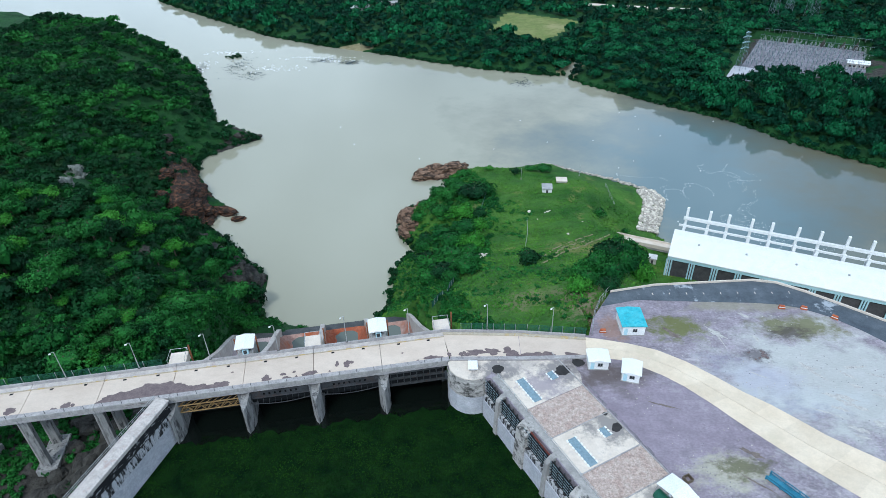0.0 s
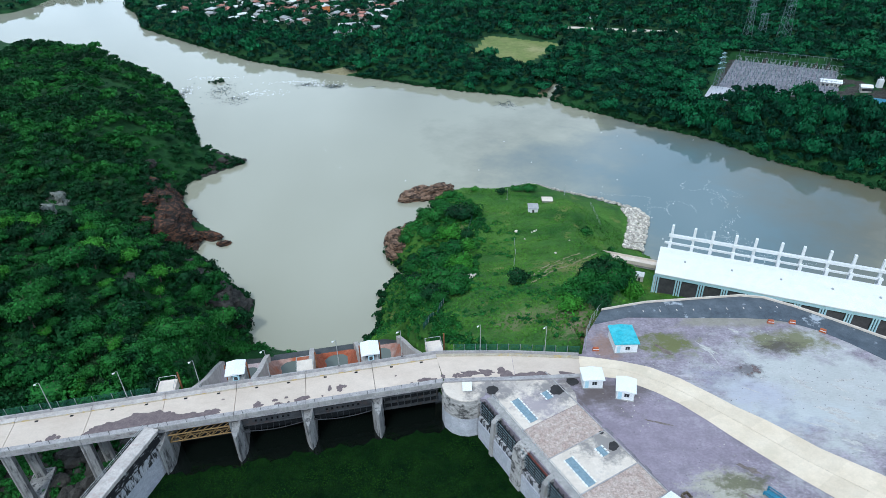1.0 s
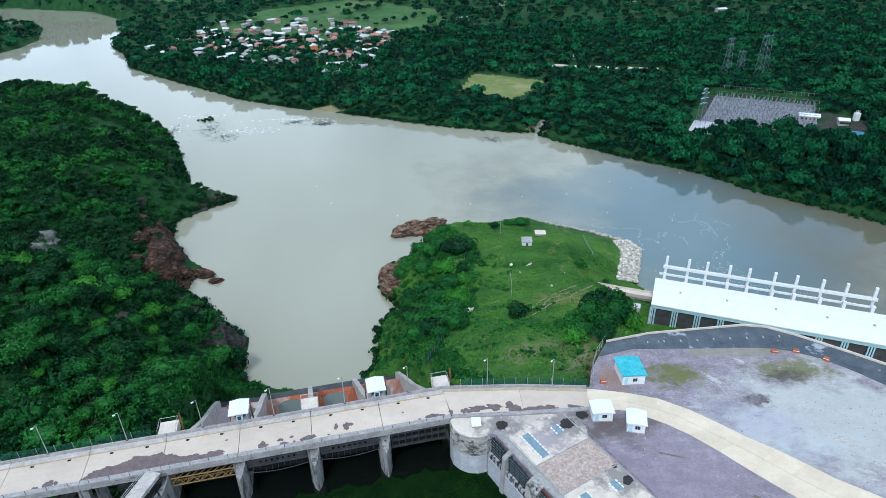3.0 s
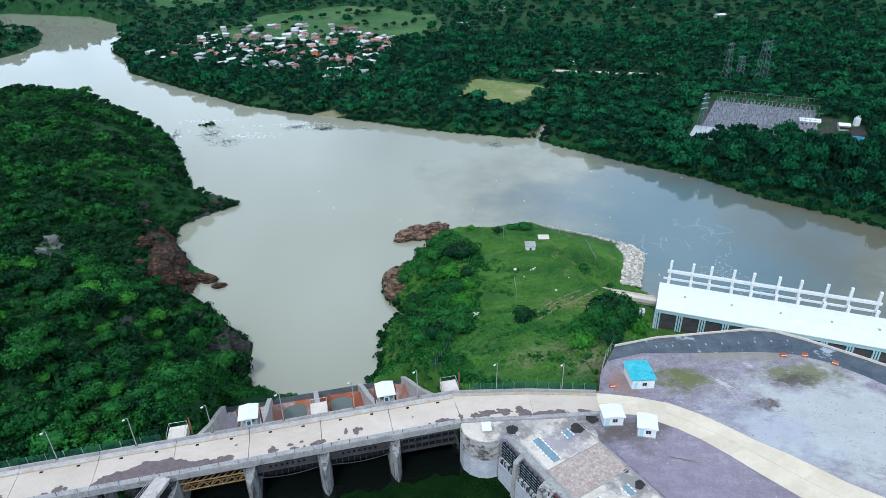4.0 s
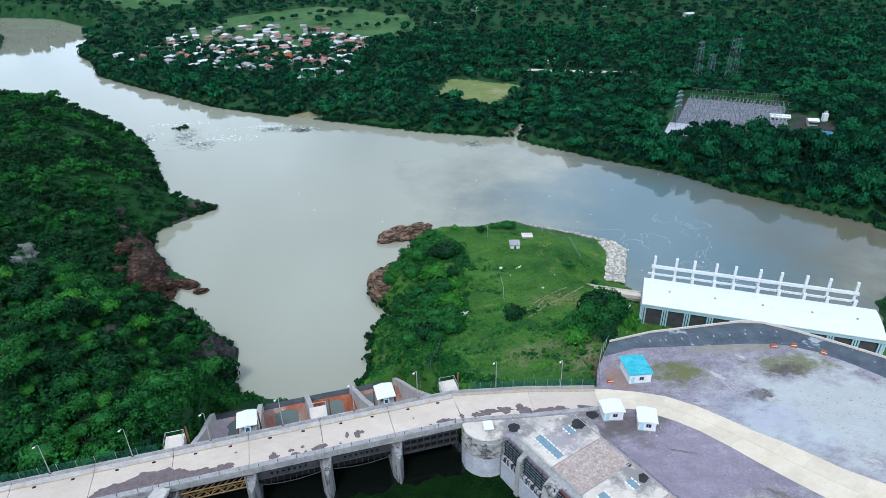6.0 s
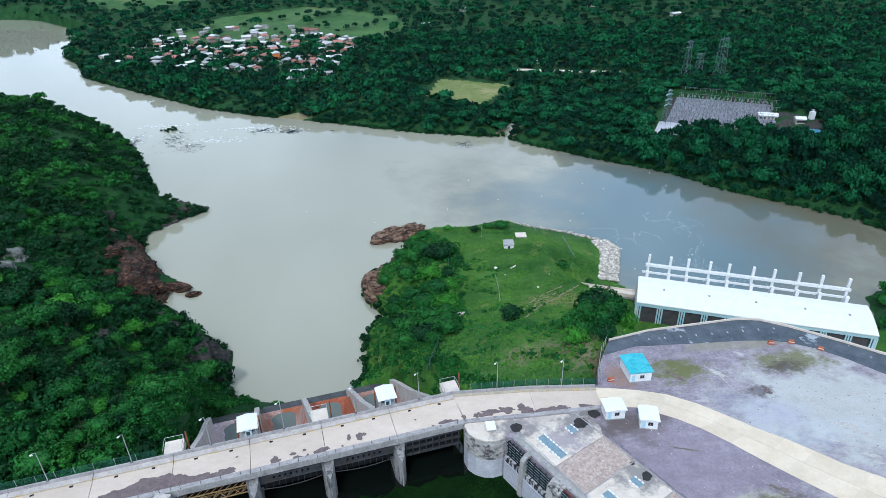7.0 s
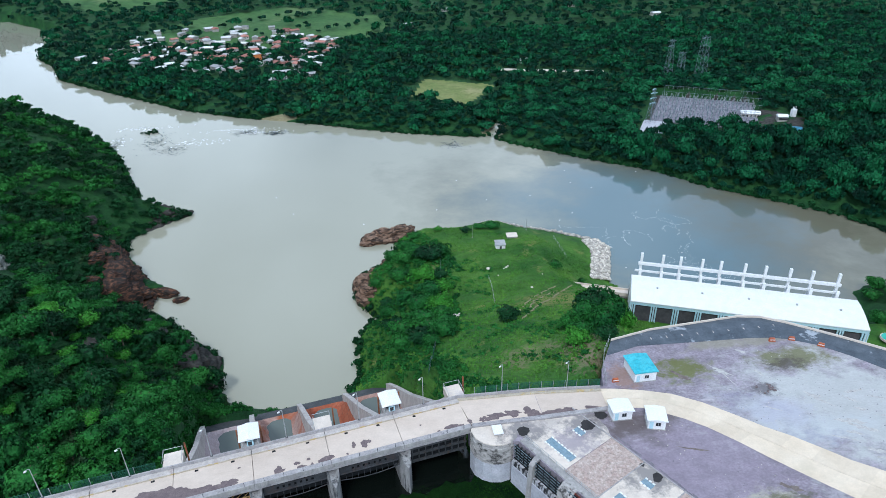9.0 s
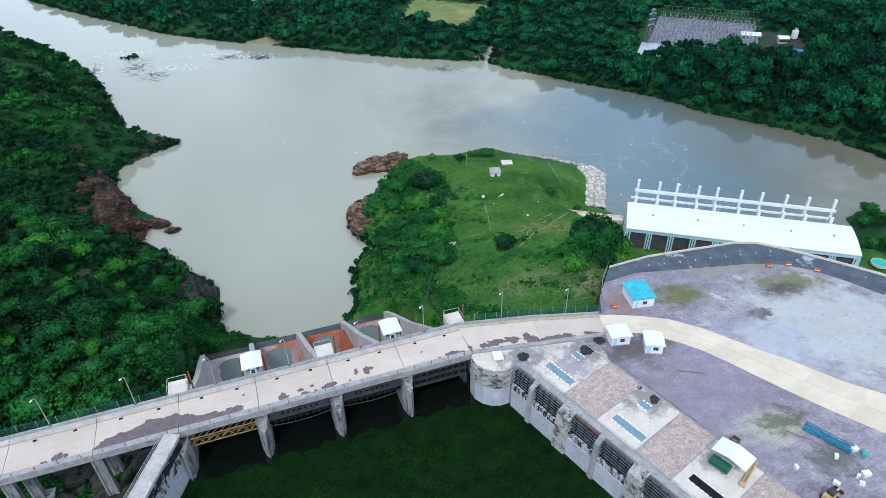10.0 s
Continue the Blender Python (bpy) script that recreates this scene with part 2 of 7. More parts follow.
LEAF_FAR = foliage("far_forest_leaves", (0.001, 0.023, 0.013), (0.005, 0.072, 0.032), 0.035, 0.9, 0.9)
GRASS_BLADE = foliage("tall_grass", (0.022, 0.115, 0.012), (0.10, 0.24, 0.028), 0.06, 3.0, 0.1)
HYACINTH = foliage("water_hyacinth_leaves", (0.002, 0.016, 0.003), (0.018, 0.058, 0.007), 0.10, 3.0, 0.1, 0.9, 0.03)
TERRACOTTA = material("terracotta_roof", ((0.30, 0.125, 0.095), (0.44, 0.21, 0.17)), 0.1, 0.9, jitter=0.4)
TIN_ROOF = material("pale_tin_roof", ((0.42, 0.42, 0.43), (0.64, 0.64, 0.64)), 0.1, 0.6, jitter=0.5)
HOUSE_WALL = material("house_plaster", ((0.36, 0.34, 0.31), (0.5, 0.48, 0.45)), 0.2, 0.9, jitter=0.35)
ORANGE = material("orange_plaster", ((0.65, 0.20, 0.06), (0.7, 0.25, 0.08)), 0.3, 0.9)
GREEN_NET = material("green_fence_mesh", ((0.02, 0.10, 0.07), (0.035, 0.14, 0.09)), 0.5, 0.8, grain=8)
TEAL = material("teal_sheet", ((0.05, 0.45, 0.36), (0.08, 0.5, 0.4)), 0.5, 0.6)
GREEN_TANK = material("dark_green_paint", ((0.01, 0.08, 0.05), (0.02, 0.11, 0.07)), 0.6, 0.4)
PLANT_YELLOW = material("machine_yellow", ((0.5, 0.34, 0.14), (0.62, 0.46, 0.24)), 0.8, 0.6, grain=4)
BLUE_PAINT = material("blue_painted_tube", ((0.03, 0.17, 0.27), (0.06, 0.24, 0.36)), 0.6, 0.6)
ORANGE_PLASTIC = material("orange_barrier", ((0.42, 0.10, 0.04), (0.5, 0.14, 0.05)), 0.6, 0.6)


TAIL_LEVEL = -62.0


def water(name, base, rough, wave, relief, tint=None, plumes_and_reflections=()):
    mat = bpy.data.materials.new(name)
    mat.use_nodes = True
    nodes, links = mat.node_tree.nodes, mat.node_tree.links
    b = nodes["Principled BSDF"]
    b.inputs["Roughness"].default_value, b.inputs["IOR"].default_value = rough, 1.55
    geo = nodes.new("ShaderNodeNewGeometry")
    n = nodes.new("ShaderNodeTexNoise")
    n.inputs["Scale"].default_value, n.inputs["Detail"].default_value = wave, 4.0
    silt = nodes.new("ShaderNodeTexNoise")
    silt.inputs["Scale"].default_value, silt.inputs["Detail"].default_value = 0.006, 3.0
    m = nodes.new("ShaderNodeMixRGB")
    m.inputs[1].default_value, m.inputs[2].default_value = (*base, 1), (*(tint or base), 1)
    bp = nodes.new("ShaderNodeBump")
    bp.inputs["Strength"].default_value, bp.inputs["Distance"].default_value = relief, 0.2
    links.new(geo.outputs["Position"], n.inputs["Vector"])
    links.new(geo.outputs["Position"], silt.inputs["Vector"])
    links.new(silt.outputs["Fac"], m.inputs[0])
    shade = m.outputs[0]
    for (px_, py_, rx_, ry_), tone in plumes_and_reflections:
        # a ragged zone mixed into the base colour: discharge water and painted reflection
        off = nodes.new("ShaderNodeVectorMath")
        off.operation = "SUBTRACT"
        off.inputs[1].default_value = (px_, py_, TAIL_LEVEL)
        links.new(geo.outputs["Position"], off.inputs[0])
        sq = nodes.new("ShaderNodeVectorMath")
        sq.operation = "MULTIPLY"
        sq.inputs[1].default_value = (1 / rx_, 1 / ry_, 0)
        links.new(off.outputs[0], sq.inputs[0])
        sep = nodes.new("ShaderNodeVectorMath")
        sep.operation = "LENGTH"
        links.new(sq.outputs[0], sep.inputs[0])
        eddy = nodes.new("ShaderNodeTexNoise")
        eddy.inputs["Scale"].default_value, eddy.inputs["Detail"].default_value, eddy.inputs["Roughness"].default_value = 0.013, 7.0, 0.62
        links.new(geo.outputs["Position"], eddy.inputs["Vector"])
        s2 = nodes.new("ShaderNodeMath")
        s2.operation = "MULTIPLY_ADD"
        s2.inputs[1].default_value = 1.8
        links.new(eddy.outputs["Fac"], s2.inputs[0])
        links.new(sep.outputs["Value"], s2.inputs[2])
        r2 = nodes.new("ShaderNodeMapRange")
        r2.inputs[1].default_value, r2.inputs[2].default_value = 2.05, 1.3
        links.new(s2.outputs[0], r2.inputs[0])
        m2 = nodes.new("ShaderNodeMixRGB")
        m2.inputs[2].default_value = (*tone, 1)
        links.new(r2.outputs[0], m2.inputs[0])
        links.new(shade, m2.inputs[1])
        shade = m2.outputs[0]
    links.new(shade, b.inputs["Base Color"])
    links.new(n.outputs["Fac"], bp.inputs["Height"])
    links.new(bp.outputs[0], b.inputs["Normal"])
    return mat


STAIN_ROWS = material("black_banded_concrete", ((0.38, 0.36, 0.345), (0.54, 0.515, 0.49)), 0.5, 0.92, grain=2.5, bump=0.4, spots=(0.06, 0.058, 0.056), spot_at=0.49, spot_scale=1.1, stretch=(0.6, 0.6, 0.75), soft_spot=0.14)
BLACK_STREAKS = material("black_water_streaks", ((0.46, 0.45, 0.46), (0.60, 0.58, 0.57)), 0.5, 0.92, grain=2.5, bump=0.4, spots=(0.012, 0.012, 0.014), spot_at=0.35, spot_scale=1.0, stretch=(0.8, 0.7, 1.6), soft_spot=0.08)
BLACK_DRIPS = material("black_drips_on_concrete", ((0.46, 0.46, 0.48), (0.58, 0.58, 0.60)), 0.5, 0.92, grain=2.5, bump=0.4, spots=(0.02, 0.02, 0.022), spot_at=0.46, spot_scale=1.1, stretch=(0.9, 1.1, 0.35), soft_spot=0.1)
PIER_CONCRETE = material("dark_stained_pier_concrete", ((0.24, 0.235, 0.235), (0.42, 0.41, 0.40)), 0.5, 0.92, grain=2.5, bump=0.4, spots=(0.06, 0.06, 0.062), spot_at=0.5, spot_scale=1.0, stretch=(1, 1, 0.25), soft_spot=0.15)
PINK_CONCRETE = material("pinkish_chute_concrete", ((0.44, 0.36, 0.37), (0.56, 0.48, 0.49)), 0.3, 0.9, grain=2.5, spots=(0.34, 0.22, 0.20), spot_at=0.55, spot_scale=0.3, soft_spot=0.15)
BEAM_STEEL = material("weathered_girder_steel", ((0.03, 0.032, 0.036), (0.07, 0.072, 0.08)), 0.5, 0.7, grain=4, spots=(0.05, 0.04, 0.04), spot_at=0.55, spot_scale=0.7)
PINK_WHITE = material("pinkish_white_concrete", ((0.48, 0.435, 0.41), (0.62, 0.57, 0.535)), 0.3, 0.9, grain=2.5, spots=(0.36, 0.29, 0.27), spot_at=0.56, spot_scale=0.5, soft_spot=0.15, stretch=(1, 1, 0.35))
# brown zone: the right bank's reflection put into the colour; teal zone: turbine water
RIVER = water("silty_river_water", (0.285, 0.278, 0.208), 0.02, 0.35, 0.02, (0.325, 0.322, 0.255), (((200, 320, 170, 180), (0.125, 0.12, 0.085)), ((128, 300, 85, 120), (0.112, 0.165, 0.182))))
RUSTY_CONCRETE = material("rust_streaked_concrete", ((0.34, 0.17, 0.125), (0.50, 0.36, 0.32)), 0.16, 0.9, grain=2.5, spots=(0.33, 0.10, 0.045), spot_at=0.47, spot_scale=0.14, soft_spot=0.18)
POOL = water("green_grey_pool_water", (0.10, 0.12, 0.105), 0.1, 1.0, 0.05)
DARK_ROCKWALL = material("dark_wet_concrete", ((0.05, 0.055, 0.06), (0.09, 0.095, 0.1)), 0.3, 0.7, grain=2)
# the weed's steel blue is sky reflected on ripples, put into its colour
DARK_WEED = foliage("sky_tinted_floating_weed", (0.025, 0.045, 0.06), (0.06, 0.09, 0.11), 0.2)
LEAF_FAR_LIGHT = foliage("far_broad_crowns", (0.003, 0.058, 0.025), (0.019, 0.165, 0.055), 0.035, 0.9, 0.9)
DARK_GRAVEL = material("dark_switchyard_gravel", ((0.17, 0.165, 0.195), (0.31, 0.30, 0.345)), 0.2, 0.95, grain=1.2, mottle=0.8)
DAMP_GRIT = material("damp_dark_grit", ((0.15, 0.135, 0.16), (0.24, 0.22, 0.25)), 0.5, 0.9, grain=4)
DRY_PATH = material("bare_dry_earth", ((0.20, 0.18, 0.10), (0.30, 0.27, 0.16)), 0.4, 0.95, grain=3)
DULL_STEEL = material("weathered_switchyard_steel", ((0.13, 0.18, 0.21), (0.22, 0.28, 0.31)), 0.6, 0.6, metal=0.1, grain=4)

# ---- mesh helpers ----
class Shape:
    """Vertices and faces gathered piece by piece, in the thing's own axes."""

    def __init__(self):
        self.v, self.f = [], []

    def add(self, pts, faces):
        n = len(self.v)
        self.v += [tuple(p) for p in pts]
        self.f += [tuple(n + i for i in f) for f in faces]
        return self

    def box(self, x0, x1, y0, y1, z0, z1, rz=0.0, taper=1.0):
        cx, cy, c, s = (x0 + x1) / 2, (y0 + y1) / 2, math.cos(radians(rz)), math.sin(radians(rz))
        pts = []
        for z, k in ((z0, 1.0), (z1, taper)):
            for x, y in ((x0, y0), (x1, y0), (x1, y1), (x0, y1)):
                dx, dy = (x - cx) * k, (y - cy) * k
                pts.append((cx + dx * c - dy * s, cy + dx * s + dy * c, z))
        return self.add(pts, ((3, 2, 1, 0), (4, 5, 6, 7), (0, 1, 5, 4), (1, 2, 6, 5), (2, 3, 7, 6), (3, 0, 4, 7)))

    def prism(self, poly, z0, z1):
        n = len(poly)
        low = z0 if callable(z0) else (lambda x, y: z0)
        top = z1 if callable(z1) else (lambda x, y: z1)
        pts = [(x, y, low(x, y)) for x, y in poly] + [(x, y, top(x, y)) for x, y in poly]
        return self.add(pts, [tuple(range(n))[::-1], tuple(range(n, 2 * n))] + [(i, (i + 1) % n, n + (i + 1) % n, n + i) for i in range(n)])

    def profile(self, poly, y0, y1):
        """A profile in x and z, drawn out along y."""
        n = len(poly)
        pts = [(x, y0, z) for x, z in poly] + [(x, y1, z) for x, z in poly]
        return self.add(pts, [tuple(range(n)), tuple(range(n, 2 * n))[::-1]] + [(i, n + i, n + (i + 1) % n, (i + 1) % n) for i in range(n)])

    def tube(self, p, q, r, n=6, r2=None):
        p, q = Vector(p), Vector(q)
        w = (q - p).normalized()
        u = w.orthogonal().normalized()
        t = w.cross(u)
        r2 = r if r2 is None else r2
        pts = [c + (u * math.cos(k * math.tau / n) + t * math.sin(k * math.tau / n)) * rr for c, rr in ((p, r), (q, r2)) for k in range(n)]
        return self.add(pts, [tuple(range(n))[::-1], tuple(range(n, 2 * n))] + [(k, (k + 1) % n, n + (k + 1) % n, n + k) for k in range(n)])

    def strip(self, left, right, z, thick):
        """A ribbon of even thickness between two rows of points."""
        n = len(left)
        pts = [(x, y, z) for x, y in left] + [(x, y, z) for x, y in right] + [(x, y, z - thick) for x, y in left] + [(x, y, z - thick) for x, y in right]
        fs = []
        for i in range(n - 1):
            fs += [(i, n + i, n + i + 1, i + 1), (2 * n + i, 2 * n + i + 1, 3 * n + i + 1, 3 * n + i),
                   (i, i + 1, 2 * n + i + 1, 2 * n + i), (n + i, 3 * n + i, 3 * n + i + 1, n + i + 1)]
        fs += [(0, 2 * n, 3 * n, n), (n - 1, 2 * n - 1, 4 * n - 1, 3 * n - 1)]
        return self.add(pts, fs)

    def mesh(self, name):
        me = bpy.data.meshes.new(name)
        me.from_pydata(self.v, [], self.f)
        bm = bmesh.new()
        bm.from_mesh(me)
        bmesh.ops.recalc_face_normals(bm, faces=bm.faces)
        bm.to_mesh(me)
        bm.free()
        return me


def thing(name, m=None, label="", category="", group="", kind=""):
    ob = new(name)
    ob.empty_display_size = 0.5
    ob.matrix_basis = m or Matrix()
    return tagged(ob, label, category, group, kind)


def part(name, shape, mat, parent, label=""):
    me = shape if isinstance(shape, bpy.types.Mesh) else shape.mesh(name)
    if not me.materials:
        me.materials.append(mat)
    ob = new(name, me)
    ob.parent = parent
    if label:
        ob["label"] = label
    return ob


def single(name, shape, mat, label, category, kind="", m=None, group=""):
    """A thing of one mesh."""
    me = shape if isinstance(shape, bpy.types.Mesh) else shape.mesh(name)
    if not me.materials:
        me.materials.append(mat)
    ob = new(name, me)
    ob.matrix_basis = m or Matrix()
    return tagged(ob, label, category, group, kind)


def raw_mesh(name, verts, faces, mat):
    """A big mesh from arrays; all faces have the same number of corners."""
    me = bpy.data.meshes.new(name)
    n, k = faces.shape
    me.vertices.add(len(verts))
    me.vertices.foreach_set("co", np.asarray(verts, dtype=np.float32).ravel())
    me.loops.add(n * k)
    me.loops.foreach_set("vertex_index", np.asarray(faces, dtype=np.int32).ravel())
    me.polygons.add(n)
    me.polygons.foreach_set("loop_start", np.arange(0, n * k, k, dtype=np.int32))
    me.polygons.foreach_set("loop_total", np.full(n, k, dtype=np.int32))
    me.update(calc_edges=True)
    me.materials.append(mat)
    return me


def blot(rng, cx, cy, rx, ry, turn=0.0, n=22, rough=0.3):
    """A ragged closed outline, for stains and patches."""
    a0, pts = rng.uniform(0, 6.28, 6), []
    for k in range(n):
        t = k * math.tau / n
        r = 1 + rough * (0.5 * math.sin(2 * t + a0[0]) + 0.4 * math.sin(3 * t + a0[1]) + 0.35 * math.sin(5 * t + a0[2]) + 0.3 * math.sin(8 * t + a0[3]) + (0.16 * math.sin(13 * t + a0[4]) + 0.16 * math.sin(21 * t + a0[5]) if n > 40 else 0))
        x, y = rx * r * math.cos(t), ry * r * math.sin(t)
        c, s = math.cos(radians(turn)), math.sin(radians(turn))
        pts.append((cx + x * c - y * s, cy + x * s + y * c))
    return pts

# ---- the lie of the land ----
# The deck of the dam lies at 0; the reservoir at -10.8, the river below the dam at -62.
LAKE, TAIL = -10.8, -62.0
LEFT_SHORE = [(-58, 184), (-76, 190), (-82, 202), (-82, 211), (-84, 221), (-98, 230), (-102, 239), (-123, 258), (-130, 266), (-131, 277), (-117, 274),
              (-117, 279), (-131, 292), (-150, 322), (-154, 338), (-143, 356), (-126, 368), (-162, 392), (-181, 436), (-194, 468), (-214, 504),
              (-236, 540), (-300, 575), (-420, 625), (-720, 690), (-900, 720)]
FAR_LEFT_SHORE = [(-900, 830), (-640, 850), (-569, 891), (-563, 921), (-565, 985), (-616, 1093), (-900, 1250), (-900, 1420), (-620, 1290), (-480, 1130)]
FAR_SHORE = [(-456, 992), (-419, 900), (-387, 858), (-346, 770), (-264, 691), (-179, 612), (-124, 577), (-54, 542), (19, 502), (66, 485), (84, 482), (97, 512), (104, 540),
             (108, 540), (101, 508), (89, 474), (104, 454), (138, 422), (180, 385), (202, 352), (238, 316), (258, 294), (270, 265), (330, 215), (420, 160), (700, 40)]
ISLAND_SHORE = [(640, -10), (380, 120), (300, 176), (240, 214), (216, 226), (203, 222), (196, 206), (188, 193), (176, 196), (100, 232), (95, 251), (107, 281), (104, 290), (86, 305), (69, 314), (51, 324), (42, 320), (33, 313),
                (8, 315), (-2, 306), (-12, 281), (-22, 276), (-27, 266), (-25, 248), (-17, 235), (-26, 227), (-28, 215), (-27, 196), (-33, 187)]
RIVER_POLY = LEFT_SHORE + FAR_LEFT_SHORE + FAR_SHORE + ISLAND_SHORE
IA, IB, I0 = (0.475, -0.88), (0.88, 0.475), (6.5, 96.5)


def intake(a, b):
    return (I0[0] + IA[0] * a + IB[0] * b, I0[1] + IA[1] * a + IB[1] * b)


BAND_OUT = [(39.4, 126.7), (51.3, 129.3), (66, 130.3), (77, 131), (82.7, 129.8), (88.3, 126.0), (93.3, 121.9), (98.1, 117.8), (105, 111.6), (122, 94), (150, 62), (190, 15)]
BAND_IN = [(36.1, 121.2), (45.3, 123.6), (62, 122.6), (74.5, 122.0), (80, 121.2), (84.3, 119.9), (90, 116.4), (94.8, 111.5), (99.8, 105), (115, 87), (142, 56), (181, 10)]
YARD_POLY = [(-1, 111.5), (-1.5, 101.5), (0.5, 98.5), intake(0, 1), intake(140, 1), (190, -40)] + BAND_OUT[::-1] + [(33, 116.5), (31, 110.5)]


SWITCH_PAD = [(194, 437), (209, 431), (220, 461), (284, 423), (326, 499), (252, 545), (210, 473)]


def inside(px, py, poly):
    res = np.zeros(px.shape, bool)
    for (x1, y1), (x2, y2) in zip(poly, poly[1:] + poly[:1]):
        if y1 != y2:
            res ^= ((y1 > py) != (y2 > py)) & (px < (x2 - x1) * (py - y1) / (y2 - y1) + x1)
    return res


def far_from(px, py, poly):
    best = np.full(px.shape, 1e9)
    for (x1, y1), (x2, y2) in zip(poly, poly[1:] + poly[:1]):
        dx, dy = x2 - x1, y2 - y1
        k = np.clip(((px - x1) * dx + (py - y1) * dy) / (dx * dx + dy * dy + 1e-9), 0, 1)
        best = np.minimum(best, np.hypot(px - x1 - k * dx, py - y1 - k * dy))
    return best


def waves(px, py, size, seed):
    r = np.random.RandomState(seed)
    tot = 0
    for k in range(6):
        an, ph, s = r.uniform(0, 6.28), r.uniform(0, 6.28), size * r.uniform(0.6, 1.6)
        tot = tot + np.sin((px * math.cos(an) + py * math.sin(an)) / s * 6.28 + ph)
    return tot / 6


def smooth(x, lo, hi):
    k = np.clip((x - lo) / (hi - lo), 0, 1)
    return k * k * (3 - 2 * k)


def left_side(px, py):
    """Whether a place belongs to the hill on the left bank, as against the far bank."""
    return (px < -45) & (py < np.interp(px, [-1200, -560, -400, -260, -180, -60], [800, 780, 720, 620, 560, 450]))


def ground_at(px, py):
    px, py = np.asarray(px, float), np.asarray(py, float)
    wet, d = inside(px, py, RIVER_POLY), far_from(px, py, RIVER_POLY)
    d = d * (1 + 0.18 * waves(px, py, 22, 3))
    # the wooded hill beyond the left abutment
    top = np.interp(py, [60, 110, 200, 330, 430, 520, 600], [-14, -13, -12, -12, -20, -27, -35]) + 9 * waves(px, py, 130, 5) + 3 * waves(px, py, 38, 6)
    top = top + smooth(-px, 150, 420) * 10
    left = TAIL + 0.5 + np.minimum(0.88 * d, 9 + 0.62 * d)
    left = np.where(left > top - 12, top - 12 + 12 * np.tanh((left - top + 12) / 12), left)
    left = np.where(py < 108, np.minimum(left, -15 - 4 * smooth(-px, 60, 110) + 3 * waves(px, py, 14, 8)), left)
    # the grassy tongue of land and the cut above the power house
    dy = np.where(inside(px, py, YARD_POLY), 0, far_from(px, py, YARD_POLY))
    slope = np.interp(dy, [0, 4, 26, 55, 85, 130, 160, 220], [-1, -3, -13, -27, -41, -47, -50, -58])
    steep = np.interp(dy, [0, 3, 9, 36, 42, 200], [-1, -5, -14, -47, -51.5, -52])
    k = smooth(px - 0.25 * (py - 130), 44, 62)
    tongue = slope * (1 - k) + steep * k + 0.8 * waves(px, py, 26, 9) * smooth(dy, 5, 25)
    tongue = np.minimum(tongue, TAIL + 0.8 + (0.95 - 0.62 * smooth(px, 30, 75) * smooth(py, 195, 232)) * d)
    # the far plain and the hills behind it
    plain = TAIL + 0.5 + 9 * np.tanh(d / 22) + 7 * smooth(d, 40, 260) + 3 * waves(px, py, 170, 11) * smooth(d, 20, 120)
    plain = plain + 30 * smooth(py + 0.25 * px, 850, 1300) * (0.8 + 0.4 * waves(px, py, 420, 12)) + 260 * smooth(np.hypot(px, py), 1500, 3200) * (0.7 + 0.5 * waves(px, py, 700, 13))
    far = ~left_side(px, py) & ((py > 330) | (px > 190) & (py + 0.62 * px > 330))
    far = np.where((px < 130) & (py < 400) & (px > -60), False, far)
    land = np.where(far, plain, np.where(left_side(px, py), left, tongue))
    land = np.where(~far & (px >= -60) & (px < -30) & (py < 190), np.minimum(land, -14 - (py - 108) * 0.6), land)
    z = np.where(wet, TAIL - 1.0 - np.minimum(d * 0.4, 6), land)
    # the spillway channel
    c, s = math.cos(radians(10.26)), math.sin(radians(10.26))
    lx_, ly_ = (px + 1.65) * c + (py - 107.35) * s, -(px + 1.65) * s + (py - 107.35) * c
    run = (lx_ > -63.5 - 0.055 * ly_) & (lx_ < 1.5 - 0.055 * ly_) & (ly_ > 5) & (ly_ < 70)
    z = np.where(run, np.minimum(z, -19 - np.interp(ly_, [5, 14, 26, 40, 54, 70], [0, 6, 16, 28, 37, 40])), z)
    z = np.where((lx_ > -67) & (lx_ < 1) & (ly_ > -9) & (ly_ <= 5), -24.0, z)
    # the levelled switchyard
    z = np.where(inside(px, py, SWITCH_PAD), -53.0, z)
    # the lake side lies deep under water; the yard hides what is below it
    lake = (py < 103) & (px > -62 - (90 - py) * 0.36) | (py < 40)
    z = np.where(lake, LAKE - 8, z)
    return np.where(inside(px, py, YARD_POLY), -14.0, z)


def ticks(lo, hi, step, reach):
    inner = list(np.arange(lo, hi + 1e-6, step))
    a, s = [lo], step
    while a[-1] > -reach:
        s *= 1.16
        a.append(a[-1] - s)
    b, s = [inner[-1]], step
    while b[-1] < reach:
        s *= 1.16
        b.append(b[-1] + s)
    return np.array(a[:0:-1] + inner + b[1:])


gx, gy = ticks(-820, 340, 4.0, 3600), ticks(60, 1250, 4.0, 3600)
GX, GY = np.meshgrid(gx, gy)
GZ = ground_at(GX, GY)
nx, ny = len(gx), len(gy)


def surface_at(px, py):
    """Height of the ground sheet itself, between its own grid lines."""
    px, py = np.asarray(px, float), np.asarray(py, float)
    i, j = np.clip(np.searchsorted(gx, px) - 1, 0, nx - 2), np.clip(np.searchsorted(gy, py) - 1, 0, ny - 2)
    u, w = (px - gx[i]) / (gx[i + 1] - gx[i]), (py - gy[j]) / (gy[j + 1] - gy[j])
    return (GZ[j, i] * (1 - u) + GZ[j, i + 1] * u) * (1 - w) + (GZ[j + 1, i] * (1 - u) + GZ[j + 1, i + 1] * u) * w


